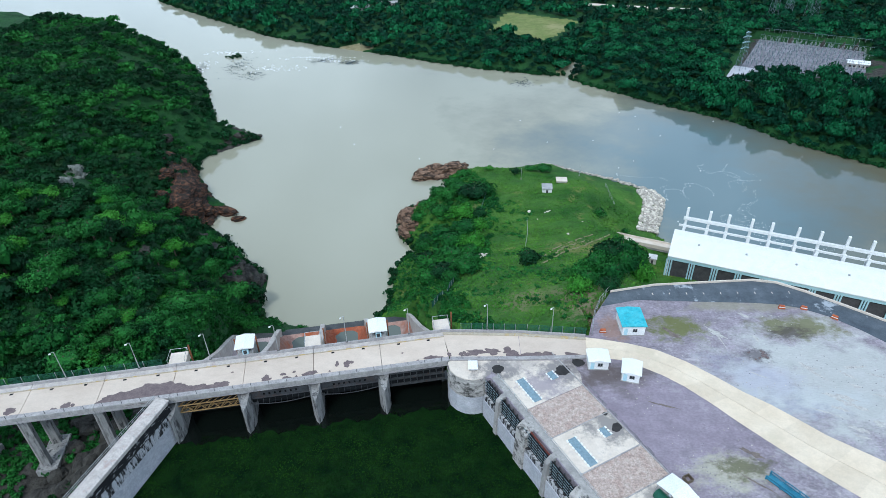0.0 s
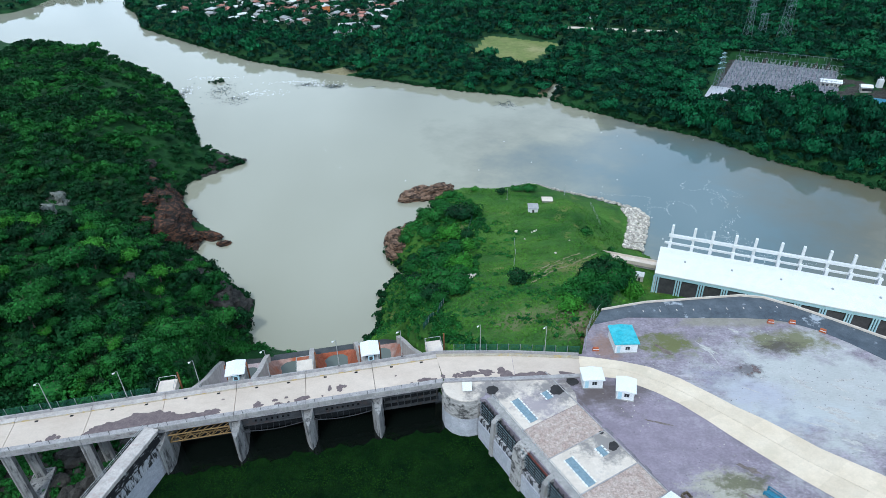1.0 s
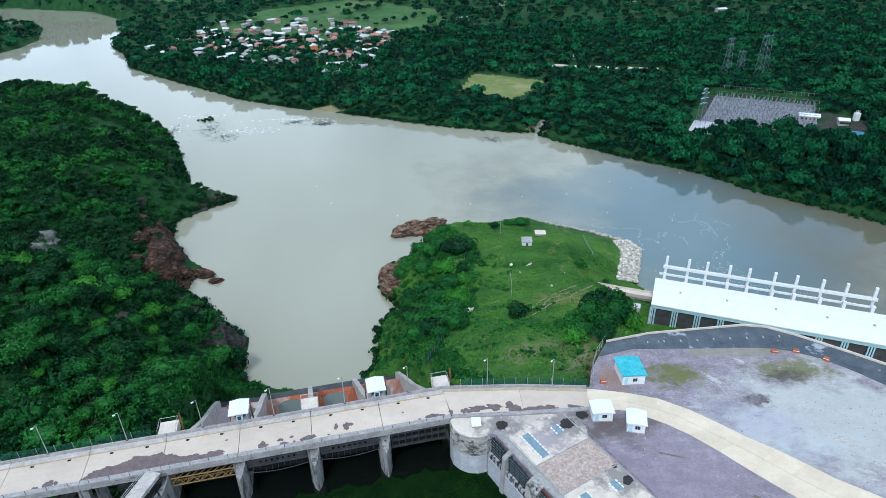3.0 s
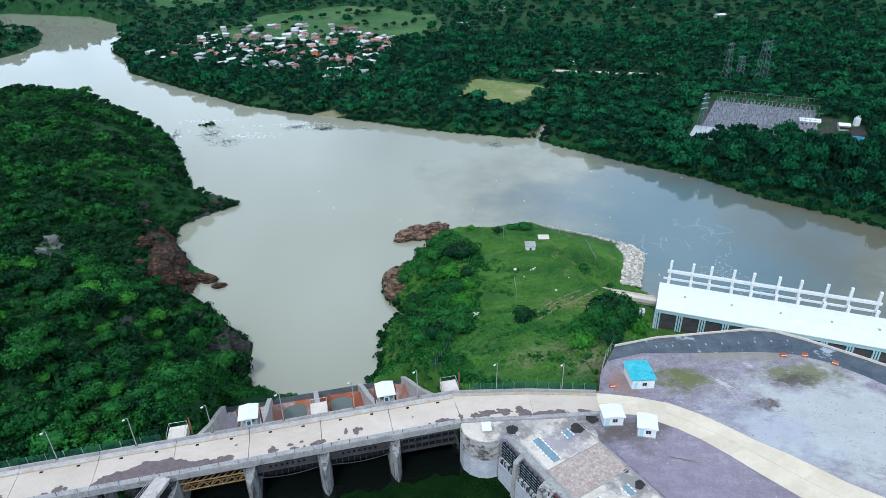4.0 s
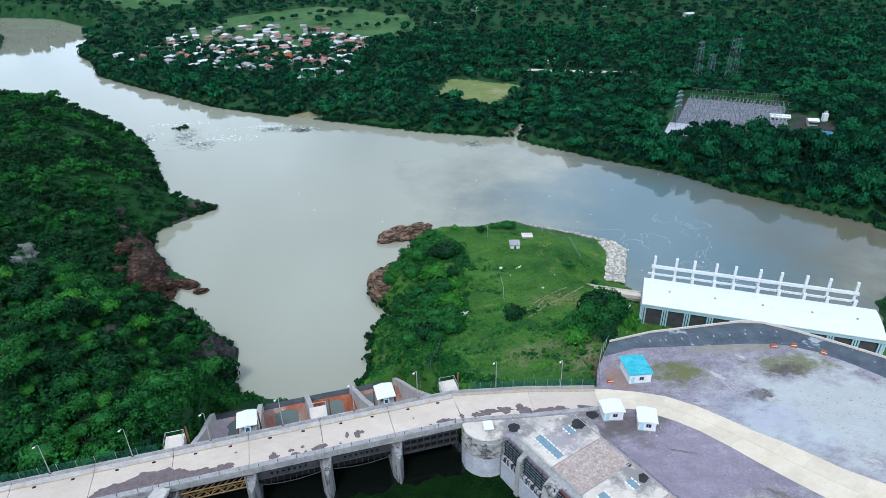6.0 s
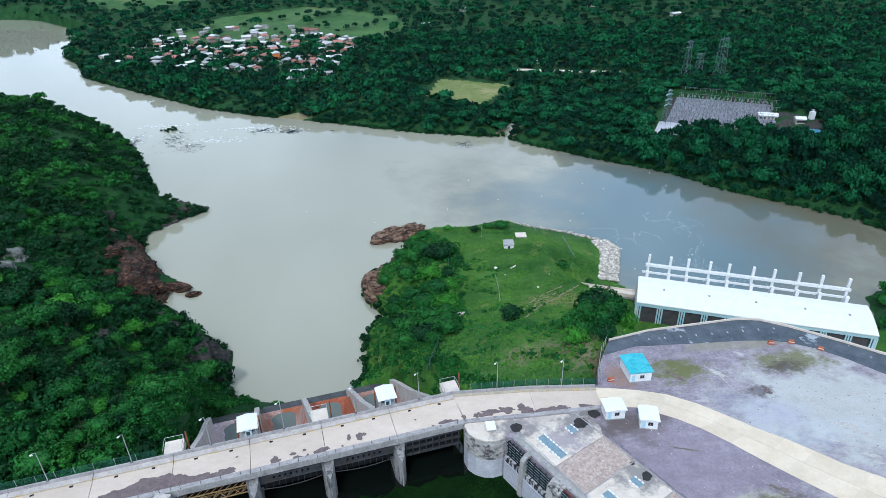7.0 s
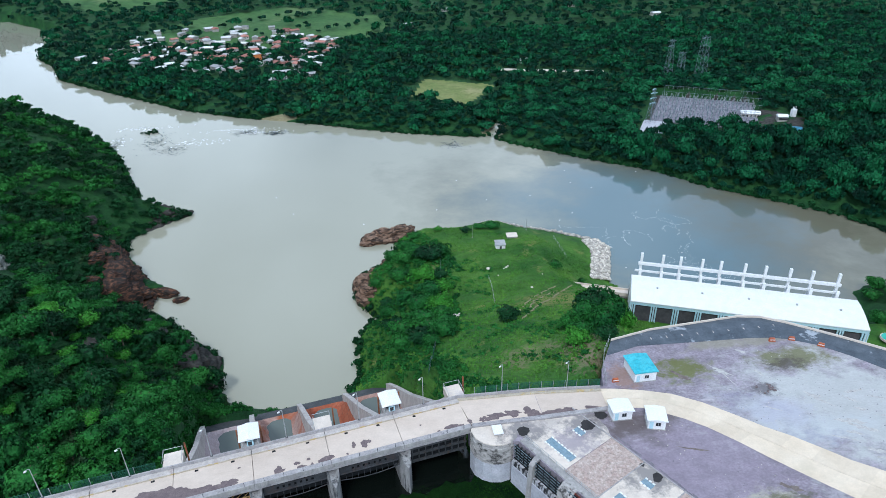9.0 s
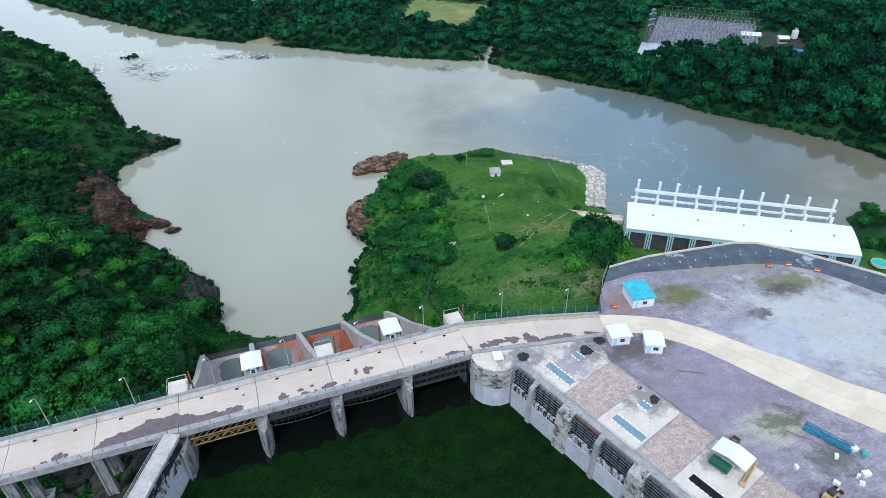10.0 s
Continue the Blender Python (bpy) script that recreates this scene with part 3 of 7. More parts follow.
idx = np.arange(nx * ny).reshape(ny, nx)
quads = np.stack([idx[:-1, :-1], idx[:-1, 1:], idx[1:, 1:], idx[1:, :-1]], -1).reshape(-1, 4)
ground_mesh = raw_mesh("ground", np.stack([GX, GY, GZ], -1).reshape(-1, 3), quads, SOIL)
ground_mesh.materials.append(GRASS_GROUND)
ground_mesh.materials.append(ROCK_RED)
ground_mesh.materials.append(ROCK_DARK)
ground_mesh.materials.append(FIELD)
ground_mesh.materials.append(PASTURE)
cx, cy = GX[:-1, :-1] + 2.0, GY[:-1, :-1] + 2.0
on_tongue = (cx > -34) & (cx < 185) & (cy > 100) & (cy < 335) & (cx * 0.62 + cy < 372)
kind = np.where(on_tongue, 1, 0)
kind = np.where((cx < -55) & (cy < 108), 3, kind)
PASTURES = [[(-310, 960), (-250, 1080), (-120, 1130), (30, 1010), (40, 900), (-60, 815), (-190, 850)], [(-560, 1320), (-330, 1420), (-250, 1260), (-440, 1180)], [(60, 1180), (260, 1300), (300, 1220), (120, 1100)]]
PITCH = [(33, 580), (53, 645), (118, 607), (80, 549)]
SUBSTATION = [(196, 439), (207, 435), (220, 463), (284, 426), (323, 499), (254, 541), (213, 469)]
SERVICE_YARD = [(292, 453), (284, 419), (296, 407), (310, 410), (332, 441), (320, 459), (308, 469)]
FAR_ROAD = [(132, 664), (182, 648), (238, 630)]
TOWN = [(-360, 820), (-300, 1000), (-120, 960), (-30, 850), (-60, 700), (-150, 690), (-240, 750)]
kind = np.where(inside(cx, cy, PITCH), 4, kind)
kind = np.where(inside(cx, cy, SUBSTATION) | inside(cx, cy, SERVICE_YARD) & (waves(cx, cy, 22, 15) > -0.1), 3, kind)
for poly in PASTURES:
    kind = np.where(inside(cx, cy, poly), 5, kind)
ground_mesh.materials.append(DRY_PATH)
kind = np.where((far_from(cx, cy, [(86, 478), (100, 512), (106, 542)]) < 8) | (np.hypot((cx + 88) / 22, (cy - 562) / 6) < 1), 6, kind)
ground_mesh.polygons.foreach_set("material_index", kind.ravel().astype(np.int32))
ground_mesh.polygons.foreach_set("use_smooth", np.ones(len(quads), bool))
tagged(new("ground", ground_mesh), "green hilly ground with grass slopes and rocky shores", "ground", kind="structure")

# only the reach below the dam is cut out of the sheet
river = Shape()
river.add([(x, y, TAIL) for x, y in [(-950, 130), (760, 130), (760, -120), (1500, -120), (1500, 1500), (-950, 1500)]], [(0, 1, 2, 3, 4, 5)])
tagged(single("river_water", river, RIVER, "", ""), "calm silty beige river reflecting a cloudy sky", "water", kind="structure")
lake = Shape()
lake.add([(x, y, LAKE) for x, y in [(-61.4, 97.5), (-63, 90), (-76, 52), (-110, 20), (-600, -200), (-600, -1500), (900, -1500), (900, -300), intake(150, 2), intake(0, 2), (-1.8, 108.2)]], [tuple(range(11))])
# plant-free water sheet whose black colour also paints the bridge's shade
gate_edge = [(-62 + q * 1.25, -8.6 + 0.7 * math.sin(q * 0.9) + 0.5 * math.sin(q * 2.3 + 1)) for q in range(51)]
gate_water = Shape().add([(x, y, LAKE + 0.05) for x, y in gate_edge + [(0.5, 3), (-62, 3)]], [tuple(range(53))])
LAKE_MAT = material("dark_algae_water", ((0.002, 0.014, 0.004), (0.010, 0.036, 0.007)), 0.3, 0.8, grain=3, bump=1.0, bump_size=0.2, spec=0.05, mottle=0.8, fleck=0.8)
tagged(single("reservoir_water", lake, LAKE_MAT, "", ""), "still reservoir water under a dark green plant mat", "water", kind="structure")

# ---- the dam: gated spillway with its road bridge ----
rng = np.random.RandomState(7)
BRIDGE = pose(-2.5, 107.2, 0, 0, 0, 10.26)
SPAN, HALF = 15.2, 4.95
tagged(single("gate_water", gate_water, water("bridge_shade_open_water", (0.004, 0.006, 0.005), 0.08, 1.0, 0.1), "", "", m=BRIDGE), "open water before the gates, blackened for the bridge's shade", "water", kind="structure")
bridge = thing("road_bridge", BRIDGE, "long pale concrete road bridge carried over spillway piers", "bridge")
for k in range(8):
    x1, x0 = -SPAN * k - (0.05 if k else 0), -SPAN * (k + 1) + 0.05
    part("deck_slab", Shape().box(x0, x1, -HALF + 1.2, HALF - 1.72, -1.0, 0.0), ROAD, bridge)
    part("near_walk", Shape().profile([(x0, -1.3), (x1, -1.3), (x1, 0.28), (x0, 0.28)], -HALF, -HALF + 1.2), KERB, bridge, "grey raised walkway with fascia")
    part("far_walk", Shape().box(x0, x1, HALF - 1.6, HALF - 0.3, -1.2, 0.25), PINK_WHITE, bridge, "raised pale kerb walk")
    part("kerb_edge", Shape().box(x0, x1, HALF - 1.72, HALF - 1.6, -1.2, 0.27), PARAPET, bridge, "ochre stained kerb edge")
    part("far_parapet", Shape().box(x0, x1, HALF - 0.3, HALF, -1.2, 1.0), KERB, bridge, "low pale concrete parapet")
    part("edge_beam", Shape().box(x0, x1, -HALF - 0.15, -HALF, -0.5, 0.42), CONCRETE, bridge)
    part("girder", Shape().box(x0 + 0.3, x1 - 0.3, -2.6, -1.6, -2.2, -1.0), CONCRETE, bridge)
    part("girder", Shape().box(x0 + 0.3, x1 - 0.3, 1.6, 2.6, -2.2, -1.0), CONCRETE, bridge)
    for j in range(4):
        xx = x0 + 1.9 + j * 3.8
        part("stanchion", Shape().tube((xx, -HALF + 0.12, 0.28), (xx, -HALF + 0.12, 1.3), 0.05), GREY_STEEL, bridge)
    for j in range(2):
        xx = x0 + 4 + j * 7
        part("drain_grate", Shape().box(xx, xx + 0.7, HALF - 2.4, HALF - 1.9, 0.0, 0.012), DARK_STEEL_AND_SHADE, bridge)


def stain(name, poly, z, mat, label, parent=None):
    s = Shape().prism(poly, z - 0.004, z + 0.006)
    return part(name, s, mat, parent, label) if parent else single(name, s, mat, label, "patch")


patches = [(-69.64, -2.5, 5.2, 2.1), (-62.64, -2.0, 5.0, 2.5), (-56.14, -3.0, 4.4, 1.5), (-66.14, -3.2, 7.0, 1.7), (-50.54, -2.9, 2.0, 1.1), (-74.54, -3.3, 1.6, 0.7), (-93.44, -2.3, 1.3, 0.9), (-84.34, -3.6, 0.9, 0.5), (-82.14, -2.9, 0.9, 1.0), (-80.74, -3.0, 0.4, 0.6),
           (-40.84, -2.6, 0.8, 0.9), (-40.04, -3.0, 0.6, 0.35), (-37.04, -2.1, 0.6, 0.45), (-36.24, -3.5, 0.9, 0.7), (-34.64, -1.8, 0.45, 0.3), (-34.14, -3.6, 0.3, 0.6), (-31.54, -3.2, 1.5, 0.8), (-30.24, -2.8, 0.8, 0.5), (-25.14, -1.1, 0.4, 0.9), (-22.94, -1.5, 0.8, 1.0), (-22.04, -1.2, 0.6, 0.5),
           (-26.84, -3.1, 0.25, 0.25), (-10.24, -0.4, 0.25, 0.2), (-7.04, -3.7, 0.4, 0.5), (-4.14, -3.3, 1.7, 0.8), (-2.34, -3.5, 1.2, 0.4), (0.26, -2.9, 0.5, 0.6), (-48.24, 0.6, 0.35, 0.2)]
for i_, (x, y, rx, ry) in enumerate(patches):
    stain("asphalt_patch", blot(rng, x, y, rx, ry, 0, 70 if rx > 1.9 else 30, 0.26), 0.003 * i_, PATCH, "dark asphalt repair patch", bridge)

# piers
for k in range(5):
    x = -SPAN * k - 0.0
    pier = thing("spillway_pier", BRIDGE @ pose(x, 0, 0), "tall grey concrete pier with a pointed upstream nose", "pier", "spillway piers")
    w = 1.25 if k else 0.9
    nose = [(-w, 9), (-w, -5.2), (-w * 0.55, -7.2), (0, -8.2), (w * 0.55, -7.2), (w, -5.2), (w, 9)]
    if k:
        part("shaft", Shape().prism(nose[::-1], -26, lambda xx, yy: -1.35 if yy > -5.5 else -1.35 - (-5.5 - yy) * 0.7), PIER_CONCRETE, pier)
        part("bearing_block", Shape().box(-w * 0.7, w * 0.7, -5.0, -3.6, -1.36, -0.2), KERB, pier)
    tail = Shape()
    top = [(8.9, -2.0), (17, -10.6), (22, -15.0), (40, -27.5), (58, -38.5), (67, -44.5)]
    n = len(top)
    lean = -0.055
    tk = 0.75 if 0 < k < 4 else 0.7
    for sx in (-tk, tk):
        tail.v += [(sx + lean * (y - 9), y, z) for y, z in top] + [(sx + lean * (y - 9), y, z - 22) for y, z in top]
    m2 = 2 * n
    for i in range(n - 1):
        tail.f += [(i, i + 1, m2 + i + 1, m2 + i), (i, n + i, n + i + 1, i + 1), (m2 + i, m2 + i + 1, m2 + n + i + 1, m2 + n + i)]
    tail.f += [(0, m2, m2 + n, n), (n - 1, 2 * n - 1, m2 + 2 * n - 1, m2 + n - 1)]
    part("tail_wall", tail, PINK_WHITE, pier, "sloping pale dividing wall between the chutes")
    if k % 2 == 0:
        part("hoist_platform", Shape().box(-1.9, 1.9, 5.0, 8.9, -1.4, 0.7), PANEL, pier, "pale concrete hoist platform")
        for px in (-1.85, 1.85):
            for py in (5.1, 7.0, 8.8):
                part("rail_post", Shape().tube((px, py, 0.7), (px, py, 1.9), 0.05), GALVANISED, pier)
            part("handrail", Shape().tube((px, 5.1, 1.9), (px, 8.8, 1.9), 0.05), GALVANISED, pier)
        part("handrail", Shape().tube((-1.85, 8.8, 1.9), (1.85, 8.8, 1.9), 0.05), GALVANISED, pier)
    for px in ((-2.4, 2.4) if k % 2 else (2.6,)):
        part("rusty_post", Shape().box(px - 0.15, px + 0.15, 7.7, 8.0, -4, 3.4), RUST, pier, "rust-brown steel post")
    if k % 2:
        shed = thing("hoist_shed", BRIDGE @ pose(x, 6.9, 0), "small hoist shed with a white sheet roof beside the road", "shed", "hoist sheds")
        part("platform", Shape().box(-1.9, 1.9, -2.0, 2.2, -1.4, 0.9), CONCRETE, shed)
        for px in (-1.6, 1.6):
            for py in (-1.7, 1.9):
                part("shed_post", Shape().tube((px, py, 0.9), (px, py, 2.95), 0.08), GALVANISED, shed)
        part("control_cabinet", Shape().box(-0.6, 0.7, -1.9, -1.2, 0.9, 2.3), PALE_BLUE, shed, "pale blue control cabinet")
        part("cabinet_door", Shape().box(-0.4, 0.4, -1.93, -1.9, 1.1, 2.1), GLASS, shed)
        part("hoist_motor", Shape().box(-1.0, 1.0, -0.6, 1.0, 0.9, 2.0), GREY_STEEL, shed)
        roof = Shape().profile([(-2.15, 2.95), (2.15, 2.95), (2.15, 3.03), (0, 3.4), (-2.15, 3.03)], -2.4, 2.5)
        part("roof", roof, WHITE_PAINT, shed, "white sheet roof")

# gates and the beams in front of them
for k in range(4):
    xl, xr = -SPAN * (k + 1) + 1.25, -SPAN * k - 1.25
    gate = thing("spillway_gate", BRIDGE @ pose((xl + xr) / 2, 0, 0), "broad steel radial gate with rust-red arms", "gate", "spillway gates")
    h = (xr - xl) / 2
    # the skin's near-black colour holds the shade under the deck
    arc = [(y, z) for y, z in ((1.2, -15.0), (0.7, -12.5), (0.5, -10), (0.7, -7.5), (1.2, -3))]
    skin = Shape()
    n = len(arc)
    skin.add([(-h, y, z) for y, z in arc] + [(h, y, z) for y, z in arc] + [(-h, y + 0.4, z) for y, z in arc] + [(h, y + 0.4, z) for y, z in arc],
             [(i, n + i, n + i + 1, i + 1) for i in range(n - 1)] + [(2 * n + i, 2 * n + i + 1, 3 * n + i + 1, 3 * n + i) for i in range(n - 1)] + [(n - 1, 2 * n - 1, 4 * n - 1, 3 * n - 1)])
    part("skin_plate", skin, DARK_STEEL_AND_SHADE, gate, "skin plate made near-black for the deck's shade")
    for sx in (-1, 1):
        for z in (-7, -11):
            part("gate_arm", Shape().tube((sx * h * 0.7, 1.6, z), (sx * (h - 0.4), 8.5, -9), 0.4, 6), RED_PRIMER, gate)
    if k == 3:
        truss = Shape()
        for z in (-2.6, -4.6):
            truss.tube((-h, -4.9, z), (h, -4.9, z), 0.14)
            truss.tube((-h, -3.6, z), (h, -3.6, z), 0.14)
        for j in range(9):
            xa, xb = -h + j * h / 4.5, -h + (j + 1) * h / 4.5
            za, zb = (-2.6, -4.6) if j % 2 else (-4.6, -2.6)
            truss.tube((xa, -4.9, za), (xb, -4.9, zb), 0.11)
            truss.tube((xa, -4.9, -4.6), (xb, -3.6, -4.6), 0.09)
            truss.tube((xa, -4.9, -2.6), (xb, -3.6, -2.6), 0.09)
        part("lifting_truss", truss, YELLOW_STEEL, gate, "yellow steel lattice lifting beam")
    elif k == 0:
        grid = Shape()
        for j in range(9):
            xx = -h + 0.4 + j * (2 * h - 0.8) / 8
            grid.box(xx - 0.1, xx + 0.1, -5.0, -4.7, -5.4, -1.3)
        for z in (-1.6, -3.4, -5.3):
            grid.box(-h, h, -5.05, -3.4, z - 0.12, z + 0.12)
        part("stoplog_frame", grid, GREY_STEEL, gate, "grey steel stoplog frame")
        part("stoplog_plate", Shape().box(-h, h, -4.4, -4.3, -5.2, -1.3), DARK_STEEL_AND_SHADE, gate)
    else:
        beam = Shape().box(-h, h, -4.75, -4.55, -2.15, -1.75).box(-h, h, -4.75, -4.55, -3.35, -2.95)
        cells = 11
        for j in range(cells):
            xa = -h + j * 2 * h / cells
            wd = 2 * h / cells
            if j in (0, 1, cells - 1, cells - 2):
                beam.box(xa, xa + wd, -4.75, -4.55, -2.95, -2.15)
            else:
                beam.box(xa, xa + wd * 0.3, -4.75, -4.55, -2.95, -2.15).box(xa + wd * 0.7, xa + wd, -4.75, -4.55, -2.95, -2.15)
        part("lifting_beam", beam, BEAM_STEEL, gate, "grey plate girder with square holes")
        part("beam_flange", Shape().box(-h, h, -5.0, -4.3, -3.5, -3.36), BEAM_STEEL, gate)
        # added dark sheet that paints the shaded gap behind the girder
        part("recess_plate", Shape().box(-h, h, -4.2, -4.1, -5.2, -1.3), DARK_STEEL_AND_SHADE, gate, "dark sheet standing for the shade behind the girder")
        bow = [(-h + q * h / 5, -5.5, -4.3 - 0.7 * math.sin(math.pi * q / 10)) for q in range(11)]
        for p0, p1 in zip(bow, bow[1:]):
            part("beam_rail", Shape().tube(p0, p1, 0.09, 5), BEAM_STEEL, gate)
        for x_, y_, z_ in bow:
            part("hanger", Shape().tube((x_, y_, z_), (x_, -4.8, -3.4), 0.05, 4), GREY_STEEL, gate)
    chute = Shape()
    prof = [(-3.5, -13.5), (0, -13), (6, -14.5), (14, -20), (26, -30), (40, -42), (48, -47.5), (54, -50.5), (60, -51.2), (65, -49.5), (67, -47.6), (67.6, -66)]
    across = [-1, -0.85, -0.6, -0.3, 0, 0.3, 0.6, 0.85, 1]
    for y, z in prof:
        for s_ in across:
            lift = 9.0 * abs(s_) ** 2.0 * min(1, max(0, y - 30) / 20) * min(1, max(0, 67 - y) / 6) if y < 67.2 else 0.0
            chute.v.append((s_ * (h + 0.5) - 0.055 * max(0, y - 9), y, z + lift))
    c_ = len(across)
    for i in range(len(prof) - 1):
        for j in range(c_ - 1):
            chute.f.append((i * c_ + j, i * c_ + j + 1, (i + 1) * c_ + j + 1, (i + 1) * c_ + j))
    single("spillway_chute", chute, (RUSTY_CONCRETE, RED_PRIMER, RUSTY_CONCRETE, PINK_CONCRETE)[k], "rust-stained concrete spillway chute ending in a flip bucket", "spillway", "structure", BRIDGE @ pose((xl + xr) / 2, 0, 0))
    pool = Shape()
    pool.add([(-2.7 + 6.0 * math.cos(t * math.tau / 28), 57 + 9.6 * math.sin(t * math.tau / 28), -48.4) for t in range(28)], [tuple(range(28))])
    tagged(single("bucket_pool", pool, POOL, "", "", m=BRIDGE @ pose((xl + xr) / 2, 0, 0)), "grey-green rain water standing in the flip bucket", "water", kind="structure")

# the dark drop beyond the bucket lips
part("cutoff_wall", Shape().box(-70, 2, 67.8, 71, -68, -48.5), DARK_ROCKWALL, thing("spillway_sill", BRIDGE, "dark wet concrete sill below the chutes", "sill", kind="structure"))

# end columns over the dry bank
for k in (5, 6, 7):
    bent = thing("bridge_bent", BRIDGE @ pose(-SPAN * k, 0, 0), "concrete bridge columns on a broad footing", "bridge column", "bridge bents")
    for y in (-3.2, 3.2):
        part("column", Shape().box(-0.7, 0.7, y - 0.6, y + 0.6, -22, -1.0), PIER_CONCRETE, bent)
        part("drain_pipe", Shape().tube((-1.1, y - 0.3, -18), (-1.1, y - 0.3, -1.2), 0.3, 10), CONCRETE, bent)
    part("crosshead", Shape().box(-1.0, 1.0, -4.2, 4.2, -2.2, -1.0), PIER_CONCRETE, bent)
    part("footing", Shape().box(-2.2, 2.2, -5.0, 5.0, -24, -16.6), PIER_CONCRETE, bent)

# guide wall between the reservoir and the dry bank
GUIDE = pose(-62.4, 90.6, 0, 0, 0, -15.5)
guide = thing("guide_wall", GUIDE, "long concrete training wall streaked black, with a railed walkway", "wall", kind="structure")
part("wall_body", Shape().box(-1.4, 1.2, -60, 0, -24, -5.2), LILAC_WALL, guide)
part("upper_face", Shape().box(-1.45, 1.25, -60, -0.01, -0.35, 0.25), PINK_WHITE, guide)
part("stained_face", Shape().box(-1.46, 1.26, -60, -0.01, -2.6, -0.35), BLACK_STREAKS, guide, "upper face black with water stains")
part("streaked_face", Shape().box(-1.45, 1.25, -60, -0.01, -5.2, -2.6), BLACK_DRIPS, guide, "face with black drips")
part("walkway", Shape().box(-1.75, 1.35, -60, 0.4, 0.25, 0.6), PINK_WHITE, guide)
for j in range(16):
    y = -0.5 - j * 3.2
    for x in (-1.65, 1.25):
        part("rail_post", Shape().tube((x, y, 0.6), (x, y, 1.65), 0.045), GALVANISED, guide)
for x, z in ((-1.65, 1.65), (-1.65, 1.15)):
    part("handrail", Shape().tube((x, 0, z), (x, -50, z), 0.05), GALVANISED, guide)

# street lamps on the far parapet
def street_lamp(m):
    lamp = thing("street_lamp", m, "slim white street lamp with a single drooping head", "street lamp", "lamps along the bridge")
    part("pole", Shape().tube((0, 0, 0), (0, 0, 7.6), 0.11, 8, 0.07), GALVANISED, lamp)
    part("base_plate", Shape().box(-0.22, 0.22, -0.22, 0.22, 0, 0.08), GREY_STEEL, lamp)
    arm = Shape().tube((0, 0, 7.55), (-0.25, -0.2, 7.75), 0.055).tube((-0.25, -0.2, 7.75), (-0.55, -0.4, 7.6), 0.055)
    part("arm", arm, GALVANISED, lamp)
    head = part("lamp_head", Shape().box(-0.9, -0.4, -0.55, -0.3, 7.35, 7.58, 40), WHITE_PAINT, lamp, "white lamp head")
    part("lens", Shape().box(-0.82, -0.48, -0.52, -0.33, 7.31, 7.35, 40), GLASS, head)
    return lamp


first = street_lamp(BRIDGE @ pose(-84.1, HALF - 0.15, 1.0, 0, 0, -10.26))
for x in (-68.7, -53.3, -38.2, -22.6, -8.0):
    copy_thing(first, BRIDGE @ pose(x, HALF - 0.15, 1.0, 0, 0, -10.26))
copy_thing(first, pose(7.2, 112.3, 0.6))
copy_thing(first, pose(22.3, 111.0, 0.6))

# ---- the abutment, the intake deck and the yard ----
yard = Shape().prism(YARD_POLY, -15, 0.0)
tagged(single("yard", yard, YARD, "", ""), "wide lilac-grey gravel yard with worn pale patches", "yard", kind="structure")
link = thing("abutment_road", None, "pale concrete road slab between bridge and yard", "road", kind="structure")
lx = [(-1.55, 102.3, 112.1), (14.5, 102.3, 111.5), (30.0, 102.6, 109.9)]
for (x0, n0, f0), (x1, n1, f1) in zip(lx, lx[1:]):
    xf = x0 - 1.75 if x0 < 0 else x0
    part("road_slab", Shape().prism([(x0 + .04, n0 + 1), (x1 - .04, n1 + 1), (x1 - .04, f1 - 1), (xf + .04, f0 - 1)], -0.3, 0.02), ROAD, link)
    part("near_kerb", Shape().prism([(x0, n0), (x1, n1), (x1, n1 + 1), (x0, n0 + 1)], -0.6, 0.45), KERB, link)
    part("far_kerb", Shape().prism([(xf, f0 - 1), (x1, f1 - 1), (x1, f1 - .3), (xf, f0 - .3)], -0.6, 0.3), PARAPET, link)
    part("far_parapet", Shape().prism([(xf, f0 - .3), (x1, f1 - .3), (x1, f1), (xf, f0)], -2.5, 1.0), KERB, link)
for q_, (x, y, rx, ry) in enumerate(((4.2, 105.0, 2.4, 1.0), (8.2, 105.3, 1.8, 0.9), (12.2, 105.0, 1.7, 1.4), (13.2, 103.9, 1.2, 0.5), (17.8, 104.2, 3.2, 0.8), (20.6, 104.5, 1.6, 0.5), (26, 104.2, 1.8, 0.5), (1.2, 104.6, 0.8, 0.7))):
    stain("asphalt_patch", blot(rng, x, y, rx, ry, 0, 26, 0.45), 0.03 + 0.004 * q_, PATCH, "dark asphalt repair patch", link)

# round-nosed abutment tower
tower = thing("abutment_tower", None, "rounded concrete abutment tower streaked with dark stains", "tower")
tw = [(-1.9, 103), (-2.2, 101.5), (-1.6, 99.2), (-0.2, 97.6), (1.6, 96.6), (3.6, 96.3), (5.6, 96.7), (7.4, 98), (8.5, 103)]


def grow(poly, k):
    mx, my = 3.2, 101.0
    return [(mx + (x - mx) * k, my + (y - my) * k) for x, y in poly]


